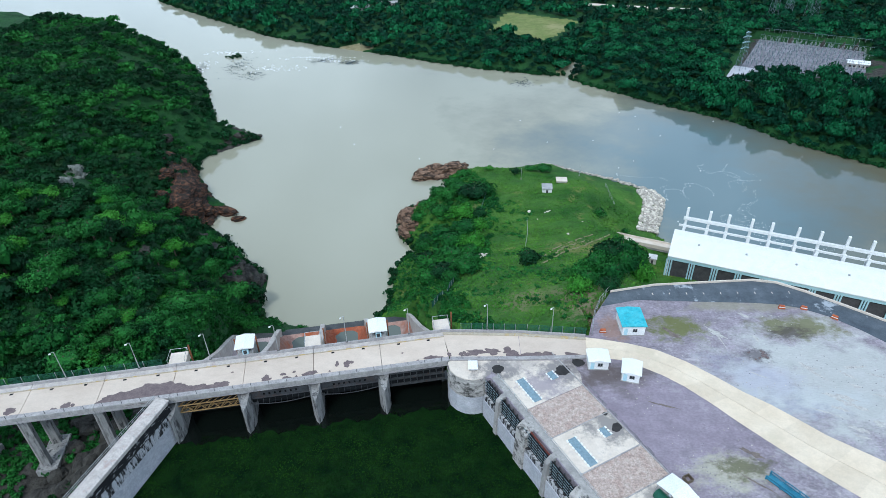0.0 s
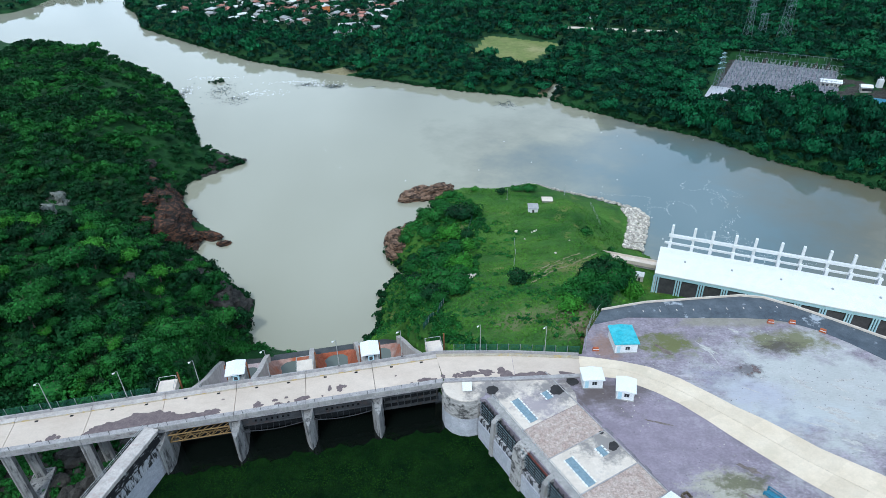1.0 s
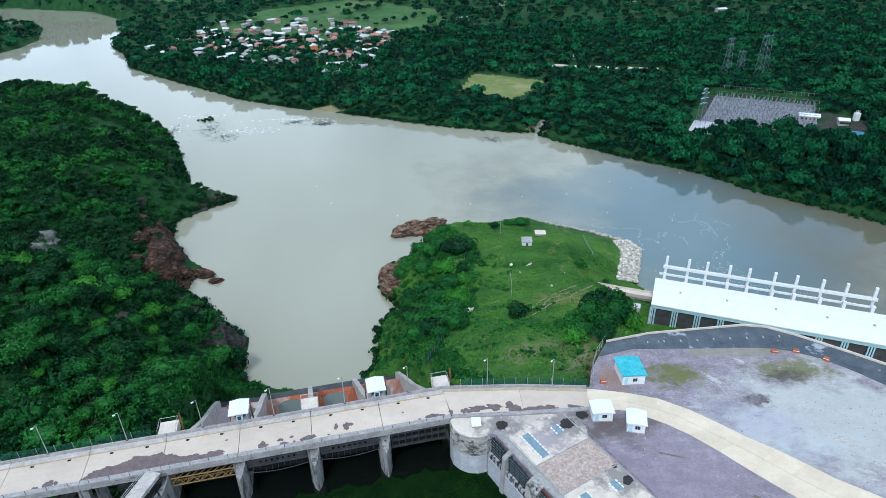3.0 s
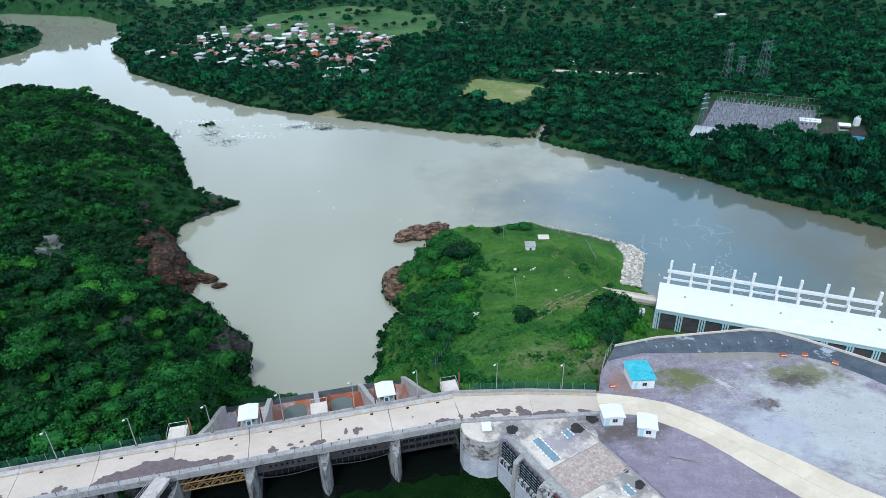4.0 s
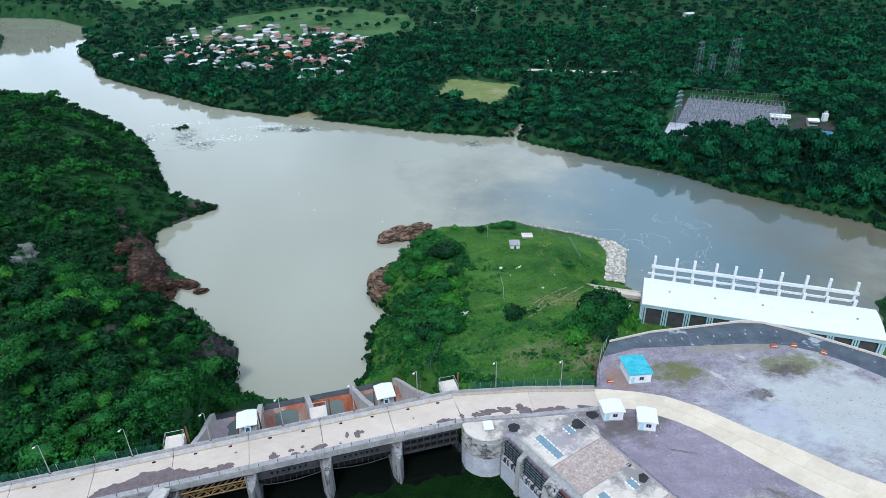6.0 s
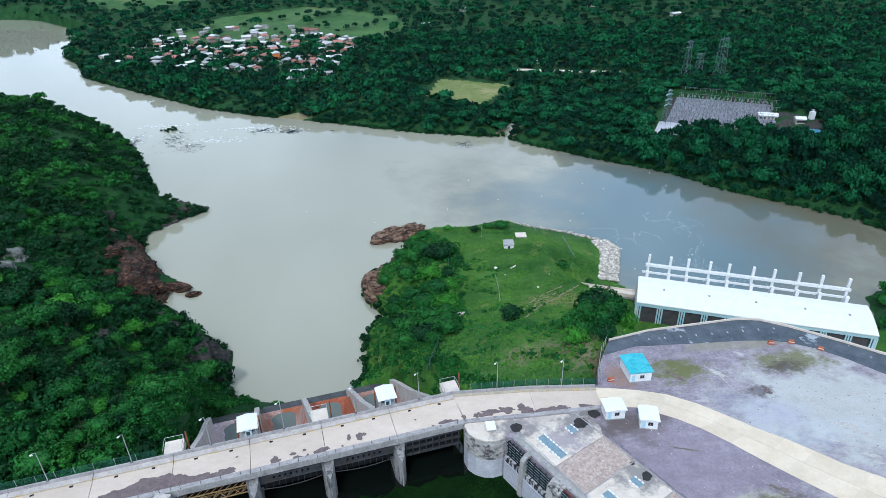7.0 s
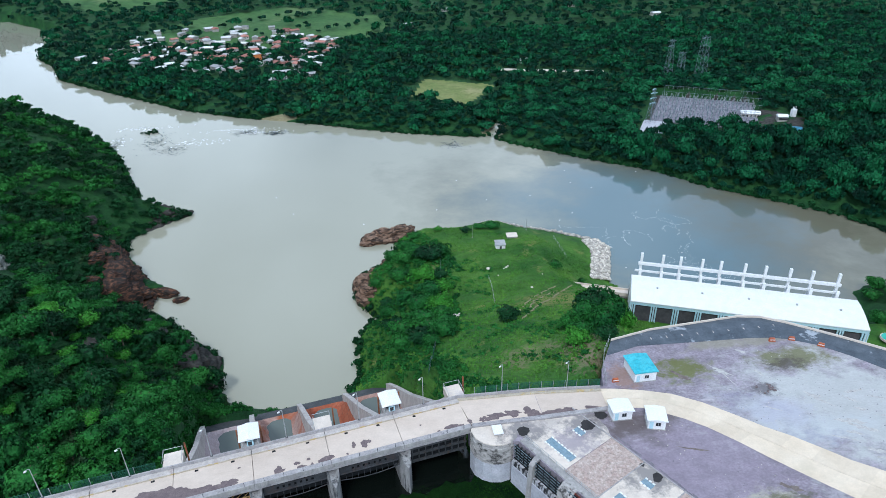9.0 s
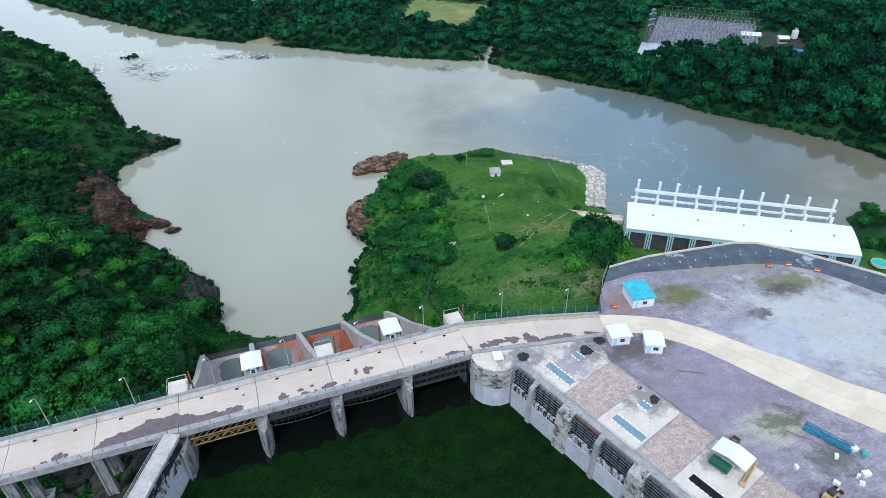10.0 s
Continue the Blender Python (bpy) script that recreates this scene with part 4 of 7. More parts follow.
part("lower_shaft", Shape().prism(grow(tw, 1.0), -26, -5.4), LILAC_WALL, tower, "pale washed lower shaft")
for i in range(6):
    part("upper_course", Shape().prism(grow(tw, 1.0 - 0.02 * (i % 2)), -5.4 + i * 0.875, -5.4 + (i + 1) * 0.875), STAIN_ROWS, tower, "stained concrete course")
part("cap", Shape().prism(grow(tw, 0.97), -0.15, 0.06), PANEL, tower)
hatch = thing("hatch_cover", pose(3.5, 100.3, 0.06), "small white raised hatch cover on the tower", "hatch")
part("curb", Shape().box(-0.9, 0.9, -1.2, 1.2, 0, 0.6), CONCRETE, hatch)
part("lid", Shape().box(-1.05, 1.05, -1.35, 1.35, 0.6, 0.75), WHITE_PAINT, hatch, "white metal lid")

# intake: local x along the front, y inward
INTAKE = pose(I0[0], I0[1], 0, 0, 0, math.degrees(math.atan2(IA[1], IA[0])))
front = thing("intake_wall", INTAKE, "washed grey intake front with pilasters and dark rack frames", "intake wall", kind="structure")
UNIT = 17.5
part("wall_foot", Shape().box(0, 140, -0.9, 1.2, -26, -5.6), LILAC_WALL, front)
part("lintel", Shape().box(0, 140, -0.7, 1.2, -5.6, -4.3), BLACK_DRIPS, front, "stained ledge")
# near-black sheet behind the racks, the recess's shade as a colour
part("back_wall", Shape().box(0, 140, 1.5, 2.2, -4.3, 0.0), DARK_STEEL_AND_SHADE, front, "near-black sheet painting the shade of the recess")
part("front_curb", Shape().box(0, 140, 1.2, 2.6, -0.5, 0.12), CONCRETE, front)
for u in range(7):
    for x, w in ((5.6, 0.55), (14.6, 1.6)):
        x += u * UNIT
        prof = [(-2.2, -26), (2.4, -26), (2.4, 0.1), (0.4, 0.1), (-0.9, -1.0)]
        s = Shape()
        n = len(prof)
        s.add([(x - w, y, z) for y, z in prof] + [(x + w, y, z) for y, z in prof],
              [tuple(range(n)), tuple(range(n, 2 * n))[::-1]] + [(i, n + i, n + (i + 1) % n, (i + 1) % n) for i in range(n)])
        part("pilaster", s, STAIN_ROWS if w > 1 else CONCRETE, front)
    for x0, x1 in ((-2.6, 5.0), (6.2, 13.0)):
        x0, x1 = max(0, x0 + u * UNIT), x1 + u * UNIT
        for z in (-0.5, -1.6, -2.7, -3.8):
            part("rack_beam", Shape().box(x0, x1, -0.2, 0.25, z - 0.22, z + 0.12), DARK_STEEL_AND_SHADE, front)
        for j in range(5):
            xx = x0 + 0.3 + j * (x1 - x0 - 0.6) / 4
            part("rack_post", Shape().box(xx - 0.1, xx + 0.1, 0.3, 0.6, -4.3, -0.2), GREY_STEEL, front)
        for z in (0.05, -0.75, -1.5, -2.3, -3.1):
            part("rack_pipe", Shape().tube((x0, -0.4, z), (x1, -0.4, z), 0.08, 5), DULL_STEEL, front)
        for j in range(4):
            xx = x0 + 0.8 + j * (x1 - x0 - 1.6) / 3
            part("hanger", Shape().box(xx - 0.07, xx + 0.07, -0.5, -0.3, -3.4, 0.2), DARK_STEEL_AND_SHADE, front)
        if u == 1 and x0 < u * UNIT:
            part("red_rail", Shape().box(x0, x1, 0.3, 0.45, -0.35, 0.05), MAROON, front, "dull maroon rail")
rail = thing("intake_railing", INTAKE, "galvanised two-bar railing along the intake edge", "railing")
for j in range(40):
    part("post", Shape().tube((0.5 + j * 2.2, 2.4, 0.1), (0.5 + j * 2.2, 2.4, 1.2), 0.045), GALVANISED, rail)
for z in (0.65, 1.2):
    part("bar", Shape().tube((0.5, 2.4, z), (86, 2.4, z), 0.045), GALVANISED, rail)

deck = thing("intake_deck", INTAKE, "intake deck of pale concrete and pinkish gravel panels", "deck", kind="structure")
edges = [0.4, 11.2, 19.6, 28.9, 36.6, 46.2, 53.9, 63.4, 71.2, 80.8]
apron = [intake(0.4, 2.6), intake(11.15, 2.7), intake(11.15, 17), (27.0, 97.6), (25.6, 102.2), (-0.4, 102.2), (7.2, 99.4)]
single("abutment_apron", Shape().prism(apron, -0.2, 0.09), PANEL, "pale stained concrete apron beside the bridge end", "pavement", "structure")
for i in range(1, 9):
    mat = PANEL if i % 2 == 0 else GRAVEL
    inset = 2.7
    part("concrete_panel" if i % 2 == 0 else "gravel_panel", Shape().box(edges[i] + .05, edges[i + 1] - .05, inset, 17.0, -0.2, 0.10 if i % 2 == 0 else 0.04), mat, deck)
    part("joint_curb", Shape().box(edges[i + 1] - .12, edges[i + 1] + .12, 2.7, 17.0, -0.2, 0.16), KERB, deck)
part("back_curb", Shape().box(0, 80, 17.0, 17.25, -0.2, 0.2), KERB, deck)
for u in range(5):
    x0 = 3.0 + u * UNIT
    # the open slot is no hole: a thin near-black sheet paints its darkness
    mat, lab = (BLUE_PLATE, "blue-grey cover plates in a white curb") if u != 2 else (DARK_STEEL_AND_SHADE, "open gate slot with a white curb")
    slot = thing("gate_slot_cover" if u != 2 else "gate_slot", INTAKE @ pose(x0 + (0.4 if u != 1 else 0.9), 5.3, 0.10), lab, "slot cover", "intake slots")
    for (ax, bx, ay, by) in ((0, 7.0, 0, 1.75),):
        part("plate", Shape().box(ax, bx, ay, by, 0, 0.06 if u != 2 else 0.01), mat, slot)
        for j in range(8):
            for yy in (ay - 0.3, by):
                part("curb_block", Shape().box(ax + j * 0.9, ax + j * 0.9 + 0.55, yy, yy + 0.3, 0, 0.16), WHITE_PAINT, slot)
    small = thing("hatch_plate", INTAKE @ pose(x0 + 1.7, 12.3, 0.10), "small blue-grey hatch plate with white curb", "hatch", "intake hatches")
    part("plate", Shape().box(0, 2.3, 0, 1.4, 0, 0.06), BLUE_PLATE, small)
    for j in range(3):
        for yy in (-0.3, 1.4):
            part("curb_block", Shape().box(j * 0.85, j * 0.85 + 0.5, yy, yy + 0.3, 0, 0.16), WHITE_PAINT, small)
for x, y, r in ((9.0, 99.6, 1.6), (23.2, 99.1, 1.9), (31.6, 83.3, 1.3), (30.0, 86.8, 0.6), (27, 101.5, 1.6)):
    stain("oil_stain", blot(rng, x, y, r * 0.9, r * 0.75, rng.uniform(0, 90), 48, 0.14), 0.112, material("black_oil", ((0.02, 0.018, 0.018), (0.04, 0.036, 0.036)), 0.5, 0.6), "black oily stain on the deck")

# the curving road to the yard
left_row = [(30.0, 109.8), (33.4, 109.2), (39.6, 107.6), (45.5, 105.4), (51, 101.6), (56, 96.8), (60, 92.6), (64.3, 89.0), (68.2, 85.0), (71.7, 81.2), (75.5, 78.2), (79.7, 74.9), (90, 65), (110, 46), (140, 15)]
right_row = [(29.4, 102.8), (33, 102.9), (37, 102.2), (41.5, 99.6), (44.6, 97.5), (48.3, 94.2), (52.4, 89.4), (56, 84.6), (59.6, 80.2), (63, 76.2), (66.4, 72.4), (70.7, 67.9), (81, 57), (101, 38), (131, 7)]
curve_road = thing("yard_road", None, "curving pale sandy concrete road through the yard", "road", kind="structure")
for i in range(len(left_row) - 1):
    mids = [((a_[0] + b_[0]) / 2, (a_[1] + b_[1]) / 2) for a_, b_ in zip(left_row[i:i + 2], right_row[i:i + 2])]
    near_mid = [(x + 0.05, y + 0.05) for x, y in mids]
    part("road_slab", Shape().strip(left_row[i:i + 2], near_mid, 0.06, 0.2), SAND_ROAD, curve_road)
    part("road_slab", Shape().strip(mids, right_row[i:i + 2], 0.055, 0.2), SAND_ROAD, curve_road)

band = thing("perimeter_road", None, "dark wet asphalt road round the yard", "road", kind="structure")
for i in range(len(BAND_IN) - 1):
    part("asphalt", Shape().strip(BAND_OUT[i:i + 2], BAND_IN[i:i + 2], 0.05, 0.3), WET_ASPHALT, band)
    o, p = BAND_OUT[i], BAND_OUT[i + 1]
    part("white_kerb", Shape().strip([(o[0] * 1.002, o[1] * 1.002), (p[0] * 1.002, p[1] * 1.002)], [o, p], 0.6, 1.2), PANEL, band, "pale concrete edge kerb")


def small_house(m, sx, sy, h, roof_mat, label):
    hs = thing("guard_house", m, label, "hut", "yard huts")
    part("plinth", Shape().box(-sx - 0.15, sx + 0.15, -sy - 0.15, sy + 0.15, 0, 0.15), CONCRETE, hs)
    part("wall", Shape().box(-sx, sx, -sy, sy, 0.15, h), WHITE_PAINT, hs)
    part("roof", Shape().profile([(-sx - 0.35, h), (sx + 0.35, h), (sx + 0.35, h + 0.12), (0, h + 0.45), (-sx - 0.35, h + 0.12)], -sy - 0.35, sy + 0.35), roof_mat, hs)
    w = part("window", Shape().box(-0.2, 0.75, -sy - 0.03, -sy, 1.0, 1.9), GLASS, hs)
    part("frame", Shape().box(-0.28, -0.2, -sy - 0.06, -sy, 0.95, 1.95).box(0.75, 0.83, -sy - 0.06, -sy, 0.95, 1.95).box(0.24, 0.3, -sy - 0.05, -sy, 1.0, 1.9), GALVANISED, w)
    part("door", Shape().box(-sx * 0.85, -sx * 0.85 + 0.8, -sy - 0.04, -sy, 0.15, 2.1), PALE_BLUE, hs)
    part("side_window", Shape().box(sx, sx + 0.03, -0.6, 0.6, 1.0, 1.9), GLASS, hs)
    return hs


small_house(pose(31.1, 101.0, 0.05, 0, 0, -2), 2.1, 1.75, 2.5, WHITE_PAINT, "small white guard hut with a flat white roof")
small_house(pose(37.6, 97.4, 0.05, 0, 0, -16), 1.8, 2.0, 2.5, WHITE_PAINT, "small white guard hut with a dark window")
blue = small_house(pose(41.3, 113.6, 0.02, 0, 0, 0), 2.6, 3.2, 2.8, CYAN_ROOF, "white hut with a bright cyan sheet roof")

# ---- the power house ----
PH = pose(83.9, 204.3, 0, 0, 0, -23.6)
L, W, EAVE = 86.5, 17.2, -42.5
hall = thing("power_house", PH, "long power house with a white roof and pale blue frame", "power house")
roof = Shape().profile([(-0.6, EAVE), (W + 0.2, EAVE), (W + 0.2, EAVE + 2.4), (W * 0.75, EAVE + 2.6), (W * 0.4, EAVE + 2.1), (W * 0.15, EAVE + 1.2), (-0.6, EAVE + 0.4)], 0, L)
rv = Shape()
rv.v, rv.f = [(y, x, z) for x, y, z in roof.v], roof.f
part("roof", rv, WHITE_PAINT, hall, "broad curved white roof")
part("side_wall", Shape().box(0, 0.5, 0, W, -62, EAVE), WHITE_PAINT, hall)
part("side_wall", Shape().box(L - 0.5, L, 0, W, -62, EAVE), WHITE_PAINT, hall)
part("back_wall", Shape().box(0, L, W - 0.5, W, -64, EAVE), PALE_BLUE, hall)
# closed wall coloured dark to stand for the hall's dim inside
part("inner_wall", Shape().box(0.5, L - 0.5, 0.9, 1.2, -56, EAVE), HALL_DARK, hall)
part("eave_beam", Shape().box(0, L, -0.35, 0.2, EAVE - 1.4, EAVE), PALE_BLUE, hall)
nb = 10
for i in range(nb + 1):
    x = i * (L - 1.8) / nb
    for j in range(3):
        part("column", Shape().box(x + j * 0.9 - 0.26, x + j * 0.9 + 0.26, -0.3, 0.3, -56, EAVE - 1.4), PALE_BLUE, hall)
    if i < nb:
        xa, xb = x + 2.2, x + (L - 1.8) / nb - 0.5
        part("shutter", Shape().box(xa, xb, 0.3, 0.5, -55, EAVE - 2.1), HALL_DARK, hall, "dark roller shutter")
        part("clerestory", Shape().box(xa, xb, 0.2, 0.3, EAVE - 2.1, EAVE - 1.5), GLASS, hall)
for x in (10, 27.5, 45, 62.5, 78):
    part("roof_vent", Shape().box(x, x + 0.7, 8.2, 8.9, EAVE + 1.6, EAVE + 2.7), GALVANISED, hall)
gantry = thing("draft_tube_gantry", PH, "white concrete gantry frames above the tailwater", "gantry")
for x in (0, 8.7, 15.8, 24.4, 31.7, 41.0, 48.8, 58.0, 66.2, 75.8):
    x += 3.5
    part("leg", Shape().box(x - 0.5, x + 0.5, W + 3.6, W + 4.8, -66, -31.3), WHITE_PAINT, gantry)
    part("bracket", Shape().box(x - 0.45, x + 0.45, W + 0.2, W + 3.6, -41.6, -40.4), WHITE_PAINT, gantry)
    part("stub", Shape().box(x - 0.8, x + 0.6, W + 0.6, W + 1.8, -46, -37.6, taper=0.8), WHITE_PAINT, gantry)
part("crane_beam", Shape().box(2.4, L - 6.0, W + 3.2, W + 3.6, -36.6, -35.4), WHITE_PAINT, gantry)
part("crane_beam", Shape().box(2.4, L - 6.0, W + 4.8, W + 5.1, -36.9, -35.9), WHITE_PAINT, gantry)
part("lower_beam", Shape().box(1.2, L - 6.0, W + 2.2, W + 2.8, -39.4, -38.6), WHITE_PAINT, gantry)
part("deck", Shape().box(0, L, W, W + 3.0, -48.5, -47.5), KERB, gantry)
part("pier_wall", Shape().box(0, L, W + 4.0, W + 6.0, -66, -50), CONCRETE, gantry)
pad = Shape().box(34, L + 60, -9, 0, -60, -50.5)
tagged(single("power_house_apron", pad, PANEL, "", "", m=PH), "pale concrete apron beside the power house", "pavement", kind="structure")

# ragged dark lines of damp grit across the yard
for i, (x0, y0, x1, y1, w_) in enumerate(((57.6, 87.2, 68.2, 70.5, 0.12), (46, 104.9, 62, 90.2, 0.12), (27.9, 95.0, 36.1, 79.0, 0.25), (36.1, 79.0, 44.0, 62.0, 0.25))):
    n_ = 5
    for q in range(n_):
        fx, fy = x0 + (x1 - x0) * (q + 0.5) / n_, y0 + (y1 - y0) * (q + 0.5) / n_
        le = math.hypot(x1 - x0, y1 - y0) / n_ * rng.uniform(0.35, 0.6)
        single("grit_line", Shape().prism(blot(rng, fx + rng.uniform(-.2, .2), fy, le, w_ * rng.uniform(0.6, 1.2), math.degrees(math.atan2(y1 - y0, x1 - x0)), 26, 0.5), 0.0, 0.008 + 0.003 * (q % 3)), DAMP_GRIT, "ragged line of damp dark grit on the yard", "grit")

# ---- trees, bushes, grass ----
def cube_ball(n=2):
    """A ball of quads, for the shaded heart of a crown."""
    v, f = [], []
    for ax in range(3):
        for sg in (-1, 1):
            base = len(v)
            for i in range(n + 1):
                for j in range(n + 1):
                    p = [0, 0, 0]
                    p[ax], p[(ax + 1) % 3], p[(ax + 2) % 3] = sg, 2 * i / n - 1, 2 * j / n - 1
                    q = np.array(p, float)
                    v.append(q / np.linalg.norm(q))
            for i in range(n):
                for j in range(n):
                    a = base + i * (n + 1) + j
                    f.append((a, a + n + 1, a + n + 2, a + 1) if sg > 0 else (a, a + 1, a + n + 2, a + n + 1))
    return np.array(v), np.array(f)


def crown(seed, leaves, leaf, radius=1.0, flat=0.7, lobes=7, core=2):
    """Unit crown: leaf clumps strewn over several lobes, round a dark heart; quads only. Its foot is at 0."""
    r = np.random.RandomState(seed)
    # lobes spread like cushions over a low dome
    an, ra = r.uniform(0, math.tau, lobes), np.sqrt(r.uniform(0.1, 1.0, lobes)) * 0.68
    cen = np.column_stack([ra * np.cos(an), ra * np.sin(an), flat * (0.62 - 0.75 * ra ** 2 + r.uniform(-0.16, 0.16, lobes))])
    rad = r.uniform(0.2, 0.4, lobes) * (10.0 / max(lobes, 7)) ** 0.3
    cen[0], rad[0] = (0, 0, 0.5 * flat), 0.5
    which = r.choice(lobes, leaves, p=rad ** 2 / (rad ** 2).sum())
    d = r.normal(0, 1, (leaves, 3))
    d[:, 2] = np.abs(d[:, 2]) * 1.1 - 0.35
    d /= np.linalg.norm(d, axis=1)[:, None]
    pos = cen[which] + d * (rad[which] * r.uniform(0.82, 1.12, leaves))[:, None] * np.array([1, 1, flat])
    nrm = d + r.normal(0, 0.36, (leaves, 3))
    nrm /= np.linalg.norm(nrm, axis=1)[:, None]
    t1 = np.cross(nrm, r.normal(0, 1, (leaves, 3)))
    t1 /= np.linalg.norm(t1, axis=1)[:, None]
    t2 = np.cross(nrm, t1)
    s = leaf * r.uniform(0.55, 1.25, leaves)[:, None]
    k = r.uniform(0.5, 1.0, (4, leaves))[:, :, None]
    droop = nrm * s * 0.25
    v = np.stack([pos + t1 * s * k[0] - droop, pos + t2 * s * k[1], pos - t1 * s * k[2] - droop, pos - t2 * s * k[3]], 1).reshape(-1, 3)
    f = np.arange(leaves * 4).reshape(-1, 4)
    if core:
        cv, cf = cube_ball(core)
        bump_ = 1 + 0.25 * np.sin(cv[:, 0] * 5 + seed) * np.cos(cv[:, 1] * 4 + seed * 2)
        cv = cv * (0.38 * bump_)[:, None] * np.array([1.3, 1.3, flat]) + np.array([0, 0, 0.36 * flat])
        f = np.concatenate([f, cf + len(v)])
        v = np.concatenate([v, cv])
    return v * radius, f


def stem(r0=0.05, top=0.5):
    a = np.arange(5) * math.tau / 5
    v = np.concatenate([np.column_stack([np.cos(a) * r0, np.sin(a) * r0, np.full(5, -0.5)]), np.column_stack([np.cos(a) * r0 * 0.5, np.sin(a) * r0 * 0.5, np.full(5, top)])])
    return v, np.array([(k, (k + 1) % 5, 5 + (k + 1) % 5, 5 + k) for k in range(5)])


def strew(name, mat, shapes, spots, label, category, seed=1):
    """Lays many copies of the unit shapes into one mesh. spots: x, y, z, width, height."""
    r = np.random.RandomState(seed)
    vs, fs, n = [], [], 0
    pick = r.randint(0, len(shapes), len(spots))
    for i, (sv, sf) in enumerate(shapes):
        sel = spots[pick == i]
        if not len(sel):
            continue
        an = r.uniform(0, 6.28, len(sel))
        c, s = np.cos(an)[:, None], np.sin(an)[:, None]
        x = (sv[:, 0] * c - sv[:, 1] * s) * sel[:, 3:4] + sel[:, 0:1]
        y = (sv[:, 0] * s + sv[:, 1] * c) * sel[:, 3:4] + sel[:, 1:2]
        z = sv[:, 2] * sel[:, 4:5] + sel[:, 2:3]
        vs.append(np.stack([x, y, z], -1).reshape(-1, 3))
        fs.append((sf[None] + (np.arange(len(sel)) * len(sv))[:, None, None]).reshape(-1, 4) + n)
        n += len(sel) * len(sv)
    me = raw_mesh(name, np.concatenate(vs), np.concatenate(fs), mat)
    return tagged(new(name, me), label, category, kind="stuff")


def scatter(x0, x1, y0, y1, step, seed):
    r = np.random.RandomState(seed)
    gx_, gy_ = np.meshgrid(np.arange(x0, x1, step), np.arange(y0, y1, step))
    return gx_.ravel() + r.uniform(-0.55, 0.55, gx_.size) * step, gy_.ravel() + r.uniform(-0.55, 0.55, gx_.size) * step


NEAR_CROWNS = [crown(k, 520, 0.085, lobes=13, flat=0.56 + 0.06 * (k % 4)) for k in range(6)]
MID_CROWNS = [crown(20 + k, 200, 0.125, lobes=12, flat=0.5 + 0.06 * (k % 4), core=2) for k in range(7)]
FAR_CROWNS = [crown(40 + k, 84, 0.19, lobes=9, flat=0.45 + 0.06 * (k % 4), core=1) for k in range(7)]
VAST_CROWNS = [crown(60 + k, 34, 0.31, lobes=6, flat=0.44, core=1) for k in range(6)]
BUSHES = [crown(80 + k, 62, 0.2, lobes=5, flat=0.7, core=1) for k in range(6)]
LOW_SCRUB = [crown(90 + k, 34, 0.24, lobes=4, flat=0.5, core=1) for k in range(5)]

BIG_CROWNS = [crown(100 + k, 900, 0.072, lobes=18, flat=0.66 + 0.05 * (k % 3)) for k in range(6)]
TREE_MESHES = []
for k, (cv, cf) in enumerate(NEAR_CROWNS + BIG_CROWNS):
    sv, sf = stem(0.05, 0.55)
    limbs = Shape()
    for j in range(4):
        an = j * 1.57 + k
        limbs.tube((0, 0, 0.1 + 0.05 * j), (0.35 * math.cos(an), 0.35 * math.sin(an), 0.5), 0.022, 4, 0.01)
    limbs.tube((0, 0, -0.5), (0.02, 0.01, 0.55), 0.05, 6, 0.025)
    TREE_MESHES.append((raw_mesh("crown", cv, cf, (LEAF_DARK, LEAF_MID, LEAF_MID, LEAF_MID, LEAF_DARK if k < 6 else LEAF_MID, LEAF_LIME)[k % 6]), limbs.mesh("trunk")))


def tree(x, y, width, tall, k, label="green broadleaf tree with a dense uneven crown", group="hillside trees", low=0.38):
    z = float(surface_at(x, y))
    t_ = thing("tree", pose(x, y, z + tall * low, 0, 0, (x * 37 + y * 17) % 360), label, "tree", group)
    t_.scale = (width, width, tall * 0.75)
    k = k % 6 + (6 if width > 4.4 else 0)
    part("crown", TREE_MESHES[k][0], LEAF_MID, t_)
    part("trunk", TREE_MESHES[k][1], TRUNK, t_)
    return t_


trng = np.random.RandomState(11)
# bare rock on the left bank, where nothing grows
RED_FACE = [(-154, 326), (-149, 308), (-143, 294), (-141, 280), (-138, 264), (-128, 262), (-112, 266), (-114, 280), (-128, 292), (-148, 322)]
DARK_FACE = [(-104, 240), (-97, 226), (-93, 212), (-89, 203), (-80, 200), (-80, 214), (-96, 233)]
# left hill
hx, hy = scatter(-330, -58, 106, 640, 4.3, 4)
ok = ~inside(hx, hy, RIVER_POLY) & (hx > -95 - 0.72 * hy) & (hx < -50) & left_side(hx, hy)
lx_ = (hx + 1.65) * 0.984 + (hy - 107.35) * 0.178
ok &= ~((lx_ > -66.5 - 0.055 * (hy - 107)) & (hy < 186)) & (hy > 108 + (hx + 60) * 0.18)
hx, hy = hx[ok], hy[ok]
hz = surface_at(hx, hy)
edge = far_from(hx, hy, RIVER_POLY)
bare = waves(hx, hy, 45, 41) + 0.6 * waves(hx, hy, 17, 42)
thin = (bare > 0.62) & (trng.uniform(0, 1, len(hx)) < 0.6)
rocky = inside(hx, hy, RED_FACE) | inside(hx, hy, DARK_FACE) | (np.hypot(hx + 168, hy - 240) < 8) | (np.hypot(hx + 222, hy - 428) < 10)
keep = ~thin & ~rocky & (edge > 1.0)
hx, hy, hz, edge = hx[keep], hy[keep], hz[keep], edge[keep]
near = hy < 330
